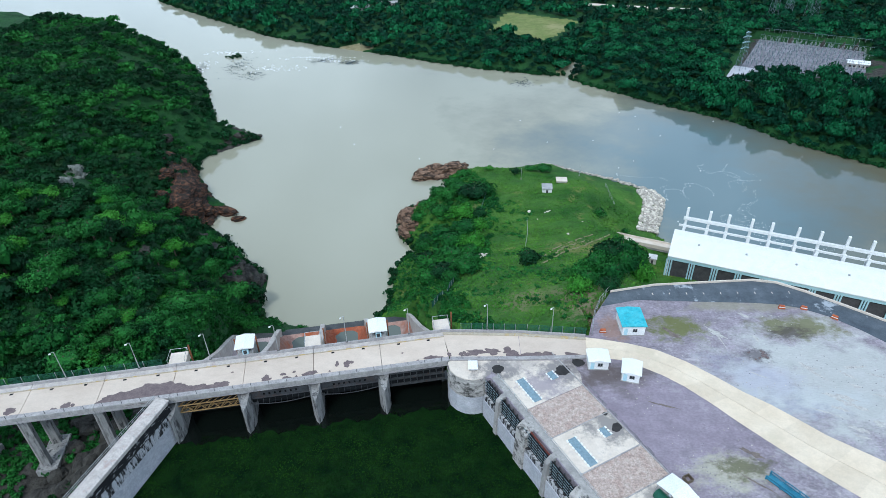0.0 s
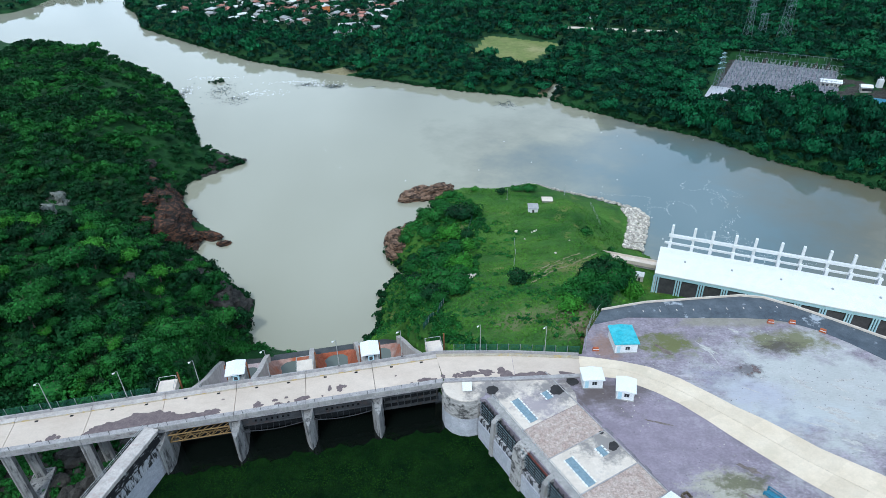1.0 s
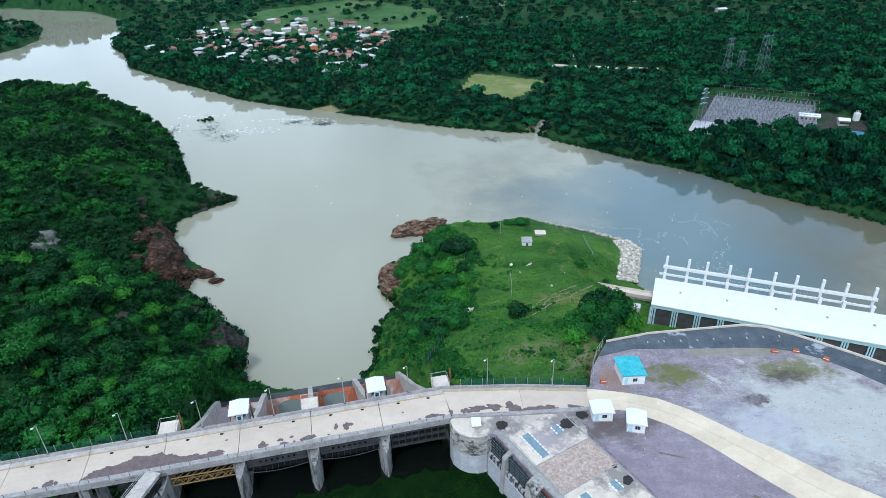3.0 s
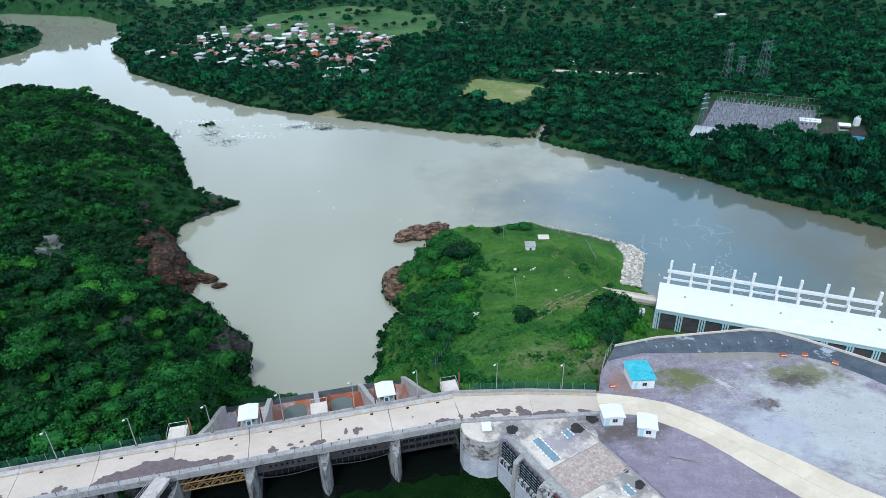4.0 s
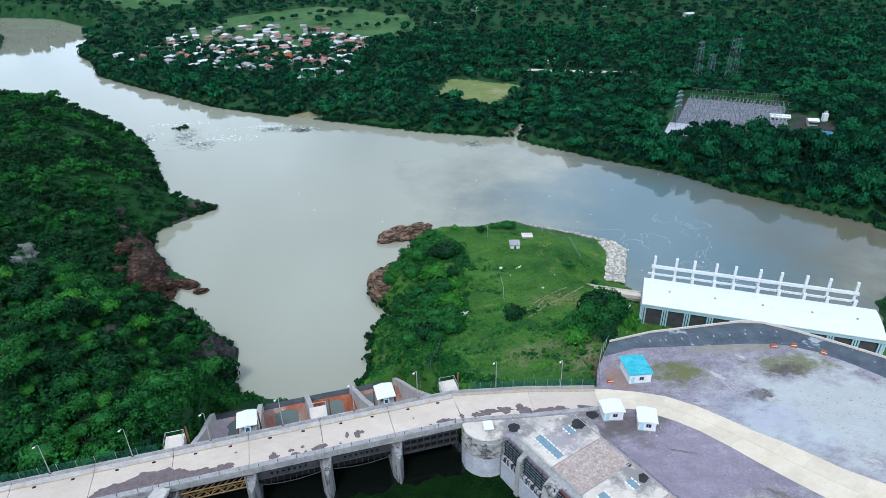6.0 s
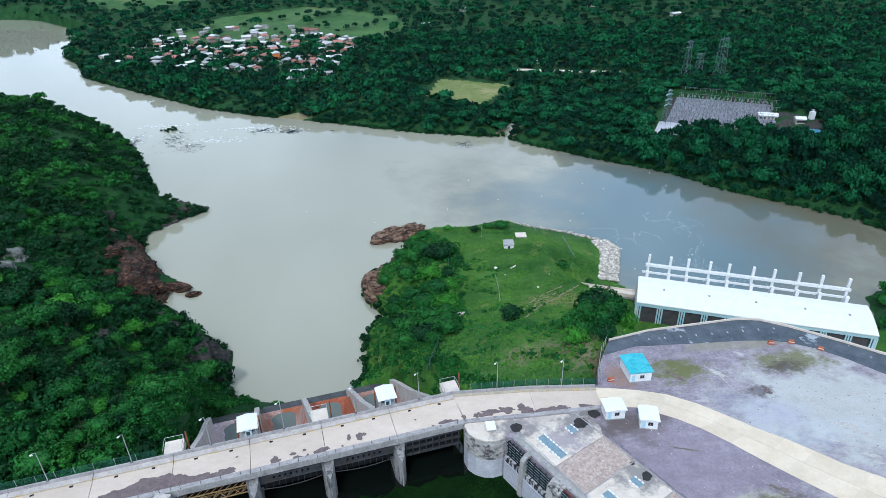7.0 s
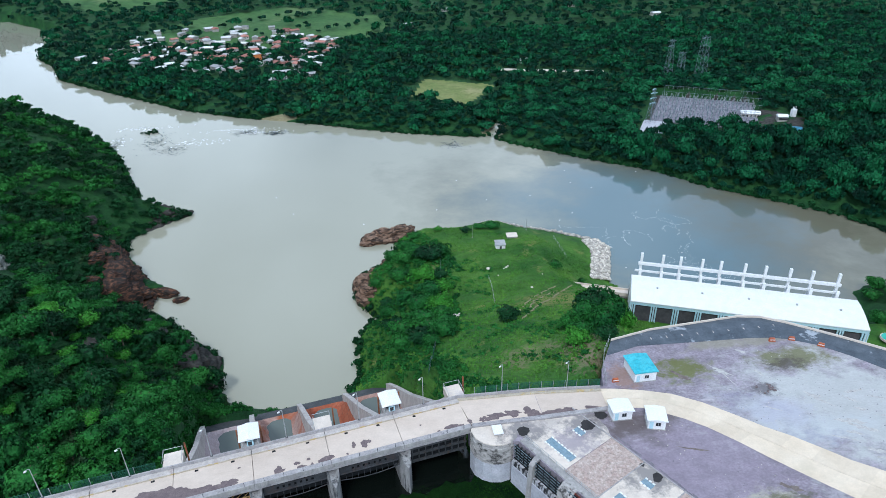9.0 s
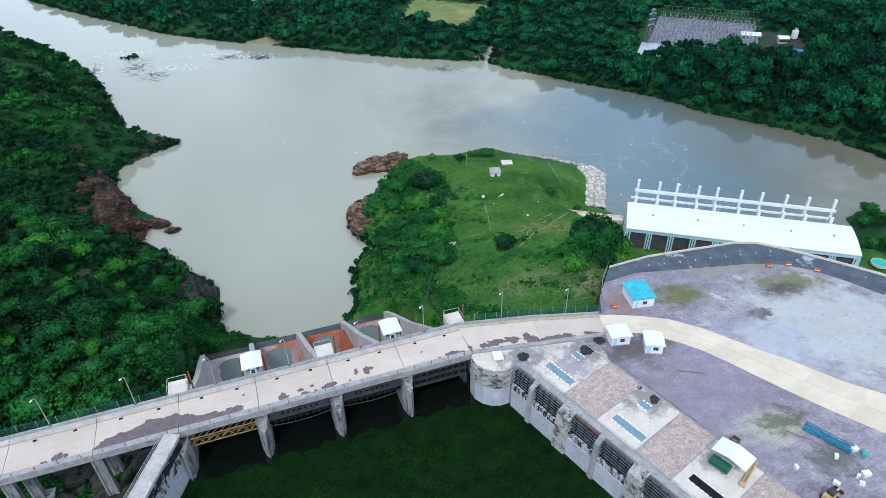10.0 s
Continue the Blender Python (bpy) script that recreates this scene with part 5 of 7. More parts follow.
size = trng.uniform(1.9, 4.3, len(hx)) * np.where(edge < 8, 0.8, 1.0) * (1 + 0.35 * waves(hx, hy, 34, 43)) + 2.6 * (trng.uniform(0, 1, len(hx)) > 0.88)
tall = size * trng.uniform(1.1, 1.75, len(hx))
order = np.argsort(np.hypot(hx + 85, hy - 140))
single_trees = order[:720:3]
mask = np.ones(len(hx), bool)
mask[single_trees] = False
for n_, i in enumerate(single_trees):
    tree(hx[i], hy[i], size[i] * 1.25, tall[i] * 1.2, n_)
sp = np.column_stack([hx, hy, hz + tall * 0.25, size, tall * 0.8])
dark_kind = 1.5 * waves(hx, hy, 48, 44) + 0.6 * waves(hx, hy, 19, 45) + trng.normal(0, 0.22, len(hx)) < 0.12
strew("hillside_woods", LEAF_DARK, MID_CROWNS, sp[mask & near & dark_kind], "dense dark green woods on the rocky hillside", "trees", 2)
strew("hillside_thicket", LEAF_MID, MID_CROWNS, sp[mask & near & ~dark_kind], "bright green thicket on the hillside", "trees", 3)
ux, uy = scatter(-300, -58, 108, 345, 3.0, 46)
ok = ~inside(ux, uy, RIVER_POLY) & (ux > -95 - 0.72 * uy) & left_side(ux, uy) & ~inside(ux, uy, RED_FACE) & ~inside(ux, uy, DARK_FACE) & (uy > 108 + (ux + 60) * 0.18) & (np.hypot(ux + 168, uy - 240) > 7)
ok &= ~(((ux + 1.65) * 0.984 + (uy - 107.35) * 0.178 > -66.5 - 0.055 * (uy - 107)) & (uy < 186)) & (far_from(ux, uy, RIVER_POLY) > 1.0)
ux, uy = ux[ok], uy[ok]
uw = trng.uniform(1.2, 2.6, len(ux))
low = np.column_stack([ux, uy, surface_at(ux, uy) + 0.2, uw, uw * trng.uniform(0.8, 1.5, len(ux))])
dull = waves(ux, uy, 40, 47) + trng.normal(0, 0.15, len(ux)) > 0.1
strew("hillside_scrub", LEAF_OLIVE, LOW_SCRUB, low[dull], "dull olive undergrowth between the trees", "bushes", 48)
strew("hillside_bushes", LEAF_MID, LOW_SCRUB, low[~dull], "low green bushes between the trees", "bushes", 49)
ridge = mask & ~near & (trng.uniform(0, 1, len(hx)) < 0.85)
strew("ridge_woods", LEAF_DARK, FAR_CROWNS, sp[ridge & dark_kind], "dense dark green woods along the ridge", "trees", 4)
strew("ridge_thicket", LEAF_MID, FAR_CROWNS, sp[ridge & ~dark_kind], "bright green thicket along the ridge", "trees", 5)

# far bank and the hills behind
def far_woods(name, y0, y1, step, shapes, w0, w1, seed, mat, share=1.0):
    r = np.random.RandomState(seed)
    px, py = scatter(-0.8 * y1 - 60, 0.95 * y1 + 60, y0, y1, step, seed)
    k = ~inside(px, py, RIVER_POLY) & (np.abs(px - 30) < 0.82 * py + 60) & (far_from(px, py, RIVER_POLY) > 0.8)
    k &= ~left_side(px, py) & ((py > 330) | (px > 190))
    k &= ~((px < 190) & (py < 400) & (px > -60) & (py + 0.62 * px < 400) & (py < 345))
    k &= (far_from(px, py, FAR_ROAD + FAR_ROAD[1:2]) > 7.0 + 9.0 * (py < 650 - 0.3 * (px - 180)))
    for poly, gap in ((PITCH, 7.0), (SUBSTATION, 5.5), (SERVICE_YARD, 1.0)):
        k &= ~inside(px, py, poly) & (far_from(px, py, poly) > gap)
    for poly in PASTURES:
        k &= ~(inside(px, py, poly) & (waves(px, py, 70, 55) + r.uniform(-0.3, 0.3, len(px)) < 0.22))
    in_town = inside(px, py, TOWN)
    k &= ~(in_town & (r.uniform(0, 1, len(px)) < 0.12)) & (r.uniform(0, 1, len(px)) < share)
    px, py, in_town = px[k], py[k], in_town[k]
    w = w0 + (w1 - w0) * r.uniform(0, 1, len(px)) ** 1.8 * (1 + 0.4 * waves(px, py, 60, 51))
    w = np.where(in_town, w * 0.9, w)
    h = w * r.uniform(0.9, 1.5, len(px)) * (1.0 + 0.5 * smooth(px, 120, 200) * smooth(-py, -470, -400))
    z = surface_at(px, py)
    strew(name, mat, shapes, np.column_stack([px, py, z + h * 0.3, w, h]), "dense dark green riverside forest", "forest", seed)


far_woods("riverside_forest", 250, 560, 6.2, FAR_CROWNS, 3.0, 6.8, 61, LEAF_FAR)
far_woods("riverside_canopy", 250, 560, 12.0, MID_CROWNS, 5.0, 10.5, 65, LEAF_FAR_LIGHT, 0.7)
far_woods("plain_forest", 560, 860, 8.8, VAST_CROWNS, 3.8, 8.0, 62, LEAF_FAR)
far_woods("plain_canopy", 560, 860, 14.0, FAR_CROWNS, 6.0, 11.5, 66, LEAF_FAR_LIGHT, 0.55)
far_woods("foothill_forest", 860, 1400, 18.0, VAST_CROWNS, 5.0, 11.0, 63, LEAF_FAR)
far_woods("foothill_canopy", 860, 1400, 26.0, FAR_CROWNS, 8.0, 14.0, 67, LEAF_FAR_LIGHT, 0.45)
far_woods("hill_forest", 1400, 2300, 46.0, VAST_CROWNS, 20.0, 34.0, 64, LEAF_FAR)
# overhanging scrub along the water's edge
sx_, sy_ = [], []
for poly in (FAR_SHORE[:-3], LEFT_SHORE[2:-3], ISLAND_SHORE[-10:]):
    for (x0, y0), (x1, y1) in zip(poly, poly[1:]):
        n_ = int(math.hypot(x1 - x0, y1 - y0) / 2.6) + 1
        t_ = (np.arange(n_) + trng.uniform(-0.3, 0.3, n_)) / n_
        sx_.append(x0 + (x1 - x0) * t_ + trng.normal(0, 0.9, n_))
        sy_.append(y0 + (y1 - y0) * t_ + trng.normal(0, 0.9, n_))
sx_, sy_ = np.concatenate(sx_), np.concatenate(sy_)
sel = ~inside(sx_, sy_, RED_FACE) & (np.hypot(sx_ + 84, sy_ - 213) > 7) & (np.hypot(sx_ - 94, sy_ - 500) > 16) & (np.hypot(sx_ + 88, sy_ - 560) > 17)
sx_, sy_ = sx_[sel], sy_[sel]
sw = trng.uniform(1.8, 3.8, len(sx_))
strew("shore_scrub", LEAF_DARK, BUSHES, np.column_stack([sx_, sy_, np.maximum(surface_at(sx_, sy_), TAIL), sw, sw * 1.2]), "dark scrub overhanging the river bank", "bushes", 68)

# trees and bushes on the tongue of land
TONGUE_TREES = [(9, 262, 10.5, 9), (15, 268, 6, 7), (2, 268, 7, 7), (-4, 262, 7, 8), (-8, 246, 7.5, 7), (2, 240, 8, 8), (-14, 238, 6.5, 6), (-6, 226, 8.5, 8), (4, 222, 8, 8), (-14, 222, 6, 6), (-3, 212, 8.5, 8), (6, 210, 7.5, 8), (-12, 208, 7, 7),
                (-9, 200, 7.5, 8), (-2, 196, 8.5, 9), (5, 198, 6, 7), (-1, 186, 7, 7), (9, 226, 6, 6), (11, 240, 5, 5), (-18, 252, 5, 6), (-9, 270, 6, 7), (-2, 286, 6, 6), (4, 292, 5, 5), (0, 300, 4.5, 4),
                (24.5, 176, 6.0, 7), (66, 248, 4.4, 5.5), (46, 296, 6.0, 4.5), (40, 298, 4.5, 3.5), (31, 292, 4.2, 4.5), (18, 300, 3.5, 3),
                (47, 158, 7.5, 12), (54, 166, 7.5, 12), (41, 150, 6.5, 10), (60, 174, 7.0, 11), (50, 150, 6.5, 10), (57, 156, 6.0, 10), (63, 184, 6.5, 9), (44, 142, 5.5, 8), (36, 148, 4.5, 6), (36, 138, 5, 7), (68, 192, 5, 7), (53, 178, 5, 7),
                (-5, 180, 8, 8), (-11, 188, 7.5, 8), (3, 177, 6.5, 7), (5, 188, 6.5, 6), (-2, 172, 5, 5), (33, 134, 5, 6), (40, 130, 4.5, 6), (77, 240, 2.4, 3.5), (184, 186, 6, 8), (203, 211, 6, 7), (210, 217, 7, 8), (213, 206, 7, 8), (221, 214, 7, 8), (206, 199, 6, 7), (222, 200, 8, 9), (190, 181, 7, 8), (197, 176, 7, 8), (206, 181, 7, 8), (216, 176, 8, 9), (181, 192, 5, 7), (215, 168, 9, 10), (200, 164, 5, 6), (228, 150, 9, 10)]
for n_, (x, y, w, h) in enumerate(TONGUE_TREES):
    if far_from(np.array([x]), np.array([y]), RIVER_POLY)[0] < 2.0 or inside(np.array([x]), np.array([y]), RIVER_POLY)[0]:
        continue
    tree(x, y, w, h * 1.15, n_, "leafy green tree on the grassy riverside slope", "trees on the tongue of land", 0.16)
# brush: a thicket under the western trees, weeds in ragged drifts elsewhere
bx, by = scatter(-30, 90, 112, 318, 2.3, 71)
d_ = far_from(bx, by, RIVER_POLY)
ok = ~inside(bx, by, RIVER_POLY) & ~inside(bx, by, YARD_POLY) & (d_ > 1.2) & (bx * 0.62 + by < 322)
ragged = waves(bx, by, 16, 72) + 0.6 * waves(bx, by, 7, 73)
THICKET = [(-30, 186), (8, 178), (14, 200), (16, 232), (22, 250), (16, 282), (6, 302), (-14, 296), (-32, 250)]
WEEDS = [(8, 172), (10, 152), (22, 148), (38, 152), (40, 166), (26, 164), (18, 182)]
DRIFT = [(14, 214), (28, 214), (36, 250), (24, 258), (14, 240)]
woody = inside(bx, by, THICKET) & (ragged > -0.5) | inside(bx, by, WEEDS) & (ragged > -0.1) | inside(bx, by, DRIFT) & (ragged > 0.0) | (ragged > 0.22) & (by < 205) & (bx < 42) & (by > 120) | (d_ < 4) & (bx < 15)
ok &= woody & (by < 304)
bx, by, drift = bx[ok], by[ok], ~inside(bx[ok], by[ok], THICKET)
bw = trng.uniform(0.9, 2.3, len(bx)) * np.where(drift, 0.8, 1.15)
spots_ = np.column_stack([bx, by, surface_at(bx, by) - 0.1, bw, bw * trng.uniform(0.6, 1.1, len(bx))])
strew("slope_thicket", LEAF_MID, BUSHES, spots_[~drift], "dense green thicket on the riverside slope", "bushes", 73)
strew("slope_weeds", LEAF_MID, LOW_SCRUB, spots_[drift], "ragged green weeds on the grassy slope", "bushes", 74)

# scrub on the steep flank beside the spillway
fx, fy = scatter(-92, -56, 108, 192, 2.0, 79)
flx = (fx + 1.65) * 0.984 + (fy - 107.35) * 0.178
ok = (flx < -62.6 - 0.055 * (fy - 107)) & ~inside(fx, fy, RIVER_POLY)
# closer on the near-vertical face behind the left chute wall and below the sill
ex, ey = scatter(-92, -40, 112, 196, 0.95, 88)
el, eu = (ex + 1.65) * 0.984 + (ey - 107.35) * 0.178 + 0.055 * (ey - 107), -(ex + 1.65) * 0.178 + (ey - 107.35) * 0.984
face = (el > -69) & (el < -63.2) & (eu < 92) | (eu > 71.6) & (eu < 80) & (el > -64) & (el < -48)
face &= surface_at(ex, ey) > TAIL - 0.5
fx, fy = np.concatenate([fx[ok], ex[face]]), np.concatenate([fy[ok], ey[face]])
fw = np.concatenate([trng.uniform(1.3, 3.3, int(ok.sum())), trng.uniform(0.9, 1.7, int(face.sum()))])
strew("flank_scrub", LEAF_MID, BUSHES, np.column_stack([fx, fy, surface_at(fx, fy), fw, fw * trng.uniform(1.0, 1.7, len(fx))]), "dense green scrub beside the spillway", "bushes", 80)


# bushes on the dry bank below the bridge, and between the right chute wall and the grass
ux, uy = scatter(-118, -66, 66, 112, 1.9, 81)
ok = (ux < -67.5 - (90 - uy) * 0.28) & (waves(ux, uy, 16, 82) + 0.5 * smooth(uy, 90, 104) + 0.8 * smooth(-ux, 92, 104) > -0.05)
vx, vy = scatter(-32, 12, 113, 182, 1.8, 83)
vl = (vx + 1.65) * 0.984 + (vy - 107.35) * 0.178 + 0.055 * (vy - 107)
okv = (vl > 1.3) & (vl < 14) & ~inside(vx, vy, RIVER_POLY) & ~inside(vx, vy, YARD_POLY) & ((waves(vx, vy, 12, 84) > 0.0) | (vy > 160) | (vl < 6) & (vy > 122))
ux, uy = np.concatenate([ux[ok], vx[okv]]), np.concatenate([uy[ok], vy[okv]])
wx, wy = scatter(-84, -44, 168, 194, 2.2, 86)
wl, wu = (wx + 1.65) * 0.984 + (wy - 107.35) * 0.178, -(wx + 1.65) * 0.178 + (wy - 107.35) * 0.984
okw = (wu > 72.5) & (wl < -50) & (surface_at(wx, wy) > TAIL - 1.0)
ux, uy = np.concatenate([ux, wx[okw]]), np.concatenate([uy, wy[okw]])
uw = trng.uniform(1.0, 2.1, len(ux))
strew("bank_bushes", LEAF_MID, BUSHES, np.column_stack([ux, uy, surface_at(ux, uy), uw, uw * trng.uniform(0.8, 1.4, len(ux))]), "green bushes on the bank beside the dam", "bushes", 85)


def tuft(seed, n=5):
    r = np.random.RandomState(seed)
    v, f = [], []
    for k in range(n):
        an, le, up = r.uniform(0, 6.28), r.uniform(0.5, 1.0), r.uniform(0.5, 1.0)
        d, s = np.array([math.cos(an), math.sin(an), 0]), np.array([-math.sin(an), math.cos(an), 0]) * 0.22
        o = np.array([*r.uniform(-0.4, 0.4, 2), 0])
        v += [o - s, o + s, o + d * le * 0.5 + s * 0.8 + (0, 0, up * 0.8), o + d * le * 0.5 - s * 0.8 + (0, 0, up * 0.8)]
        f.append((4 * k, 4 * k + 1, 4 * k + 2, 4 * k + 3))
    return np.array(v), np.array(f)


TUFTS = [tuft(k) for k in range(5)]
tx, ty = scatter(-32, 110, 104, 328, 1.05, 74)
ok = ~inside(tx, ty, RIVER_POLY) & ~inside(tx, ty, YARD_POLY) & (tx * 0.62 + ty < 320) & (tx < 101)
path_ = np.minimum(far_from(tx, ty, [(63, 219), (53, 206), (45, 194), (37, 184), (29, 172), (37, 184), (45, 194), (53, 206)]), 50)
ok &= (path_ > 1.0) & ~((np.hypot((tx - 50) / 15, (ty - 198) / 18) < 1) & (trng.uniform(0, 1, len(tx)) < 0.7))
tx, ty = tx[ok], ty[ok]
tw_ = trng.uniform(0.5, 1.1, len(tx)) * (1.0 + 0.6 * waves(tx, ty, 14, 76) + 0.3 * waves(tx, ty, 5, 77))
strew("tall_grass", GRASS_BLADE, TUFTS, np.column_stack([tx, ty, surface_at(tx, ty) - 0.1, tw_ * 1.15, tw_ * 0.5]), "long bright green grass on the slope", "grass", 75)

# floating plants on the reservoir
px, py = scatter(-72, 45, 40, 104, 0.56, 77)
lake_side = (px - I0[0]) * IB[0] + (py - I0[1]) * IB[1]
ok = (lake_side < -0.8) & (px > -61.5 - (90 - py) * 0.28) & (py < 99.6 + 0.18 * px + 1.6 * waves(px, py, 6, 87))
px, py = px[ok], py[ok]
pw = trng.uniform(0.26, 0.5, len(px))
strew("water_hyacinth", HYACINTH, TUFTS, np.column_stack([px, py, np.full(len(px), LAKE - 0.02), pw, pw * 0.45]), "thick dark green mat of floating water plants", "water plants", 78)

# ---- rocks, riprap, floating weed ----
def rock(name, seed, x, y, z, sx, sy, sz, turn, mat, label, layers=0.0, level=3):
    bm = bmesh.new()
    bmesh.ops.create_icosphere(bm, subdivisions=level, radius=1.0)
    off = Vector((seed * 7.3, seed * 3.1, seed * 1.7))
    for v in bm.verts:
        p = v.co.copy()
        n_ = noise.fractal(p * 1.3 + off, 1.0, 2.1, 4)
        r_ = 1 + 0.36 * n_ + 0.06 * noise.cell(p * 3.2 + off) + 0.04 * noise.cell(p * 7.0 + off) + 0.12 * noise.noise(p * 6 + off)
        v.co = p * r_
        if layers:
            v.co.z = v.co.z + 0.10 * math.sin(v.co.z * layers + 2 * v.co.x)
        v.co.x, v.co.y, v.co.z = v.co.x * sx, v.co.y * sy, v.co.z * sz
    me = bpy.data.meshes.new(name)
    bm.to_mesh(me)
    bm.free()
    me.materials.append(mat)
    ob = new(name, me)
    ob.matrix_basis = pose(x, y, z, 0, 0, turn)
    return tagged(ob, label, "rock", "shore rocks")


RED, DARK = "reddish layered rock outcrop in the river", "dark weathered rock at the water's edge"
for i, (x, y, z, sx, sy, sz, tn, mt) in enumerate([
        (-10, 315, -61, 12, 6.5, 4.2, 8, ROCK_TAN), (-18, 312, -61.5, 7, 5, 3.2, 20, ROCK_TAN), (0, 319, -60.5, 7, 5.5, 4, 0, ROCK_TAN),
        (-22, 262, -60, 6.5, 7.5, 6, 10, ROCK_TAN), (-21, 252, -60.5, 6, 6, 6.5, 0, ROCK_TAN), (-16, 272, -60, 5, 5, 4.5, 0, ROCK_TAN), (-11, 281, -60, 4, 4, 3, 0, ROCK_TAN),
        (-119, 275.5, -61.2, 8, 3.0, 2.2, -20, ROCK_RED), (-110, 268.5, -61.6, 3.6, 2.2, 1.5, 10, ROCK_RED), 
        (-128, 271, -59, 6, 4, 3.5, 0, ROCK_RED),
        (-84, 198, -60, 3, 4, 4, 0, ROCK_DARK),
        (-129, 368, -61, 5, 2.5, 1.8, 30, ROCK_DARK),
        (-172, 250, -26.5, 5.5, 4.5, 4.5, 0, ROCK_PALE), (-165, 230, -21, 4, 3.5, 3, 40, ROCK_PALE)]):
    rock("shore_rock", i + 1, x, y, z, sx, sy, sz, tn, mt, DARK if mt is ROCK_DARK else ("pale lichen-grey boulder on the wooded slope" if mt is ROCK_PALE else RED), 5.0 if mt is ROCK_DARK else 9.0, 4)


def cliff(base, tall, mat, label, seed, foot=TAIL):
    """A craggy rock face that stands on a line along the shore (the water on the right of the line, the slope on its left) and runs back into the slope."""
    steps = []
    for (x0, y0), (x1, y1) in zip(base, base[1:]):
        n_ = max(2, int(math.hypot(x1 - x0, y1 - y0) / 0.6))
        steps += [(x0 + (x1 - x0) * q / n_, y0 + (y1 - y0) * q / n_) for q in range(n_)]
    steps = np.array(steps + [base[-1]])
    tang = np.gradient(steps, axis=0)
    for _ in range(6):
        tang[1:-1] = (tang[:-2] + tang[1:-1] + tang[2:]) / 3
    tang /= np.linalg.norm(tang, axis=1)[:, None]
    back_ = np.column_stack([-tang[:, 1], tang[:, 0]])
    shape_ = [(-1.5, -1.5), (-0.6, 0), (0.2, 1.2), (0.6, 2.2), (1.6, 2.5), (1.9, 4.0), (2.2, 5.0), (3.6, 5.4), (3.9, 7.2), (4.2, 8.4), (5.6, 8.8), (6.0, 9.8), (6.4, 11.2), (8.0, 11.6), (8.5, 12.8), (10.5, 13.2), (13.0, 14.2), (16.0, 13.0), (20.0, 8.0)]
    verts, nu, nv = [], len(steps), len(shape_)
    for i in range(nu):
        ends = min(1.0, i / 7, (nu - 1 - i) / 7)
        for d_, z_ in shape_:
            p = Vector((steps[i, 0] + back_[i, 0] * d_, steps[i, 1] + back_[i, 1] * d_, foot + z_ * tall * (0.3 + 0.7 * ends)))
            q = Vector((p.x * 0.09, p.y * 0.09, p.z * 0.25 + seed * 9))
            push = 2.0 * noise.noise(q) + 1.4 * noise.noise(q * 3.1) + 0.7 * noise.noise(q * 8.0) + 1.1 * noise.cell(Vector((p.x * 0.22, p.y * 0.22, p.z * 0.7)))
            verts.append((p.x - back_[i, 0] * push, p.y - back_[i, 1] * push, p.z + 1.2 * noise.noise(q * 2.3) * ends))
    quads_ = [(i * nv + j, (i + 1) * nv + j, (i + 1) * nv + j + 1, i * nv + j + 1) for i in range(nu - 1) for j in range(nv - 1)]
    ob = new("cliff", raw_mesh("cliff", np.array(verts), np.array(quads_), mat))
    return tagged(ob, label, "cliff", kind="structure")


cliff([(-121, 263), (-124, 269), (-126.5, 277), (-128.5, 286), (-134, 295.5), (-142.5, 308), (-150, 321), (-154.5, 328)], 1.15, ROCK_RED, "reddish layered cliff above the river", 1)
cliff([(-81, 198), (-81.5, 205), (-82.5, 213), (-87, 221), (-96, 228), (-104, 236), (-113, 246)], 0.95, ROCK_DARK, "dark craggy cliff at the water's edge", 2)
cliff([(-152, 348), (-142, 354), (-132, 362), (-127, 367)], 0.42, ROCK_DARK, "dark craggy cliff below the wooded cape", 3)
for i, (x, y, sx, sy, sz) in enumerate(((-146, 268, 4.5, 3.0, 2.6), (-149, 284, 4.5, 3.5, 3), (-169, 336, 4, 3, 3), (-117, 191, 4, 3, 1.6))):
    rock("shore_rock", 31 + i, x, y, float(surface_at(x, y)) + 0.2, sx, sy, sz, 37 * i, ROCK_DARK if i > 1 else ROCK_RED, "weathered rock outcrop on the wooded slope", 9.0, 4)
for i in range(130):
    x, y = trng.uniform(-92, -66), trng.uniform(64, 102)
    if x > -66 - (90 - y) * 0.3:
        continue
    s_ = trng.uniform(0.7, 2.4)
    rock("boulder", 60 + i, x, y, float(surface_at(x, y)) + 0.2 * s_, s_ * 1.2, s_, s_ * 0.8, trng.uniform(0, 180), ROCK_DARK, "dark boulder on the dry bank below the bridge", 0, 2)

# riprap round the end of the tongue of land
lie_x, lie_y = np.arange(30, 115, 1.5), np.arange(240, 330, 1.5)
LIE = ground_at(*np.meshgrid(lie_x, lie_y))


def lie(x, y):
    return float(LIE[min(len(lie_y) - 1, int((y - 240) / 1.5)), min(len(lie_x) - 1, int((x - 30) / 1.5))])


stone_meshes = []
for i in range(6):
    bm = bmesh.new()
    bmesh.ops.create_icosphere(bm, subdivisions=1, radius=1.0)
    for v in bm.verts:
        v.co *= 1 + 0.35 * noise.noise(v.co * 1.7 + Vector((i * 5, 0, 0)))
        v.co.z *= 0.7
    me = bpy.data.meshes.new("stone")
    bm.to_mesh(me)
    bm.free()
    me.materials.append(RIPRAP)
    stone_meshes.append(me)
riprap = thing("riprap", None, "bank of pale broken riprap stones along the water", "riprap", kind="structure")
RIP_IN = [(38, 313), (50, 316), (66, 308), (82, 298), (93, 286), (95, 276), (90, 262), (85, 248)]
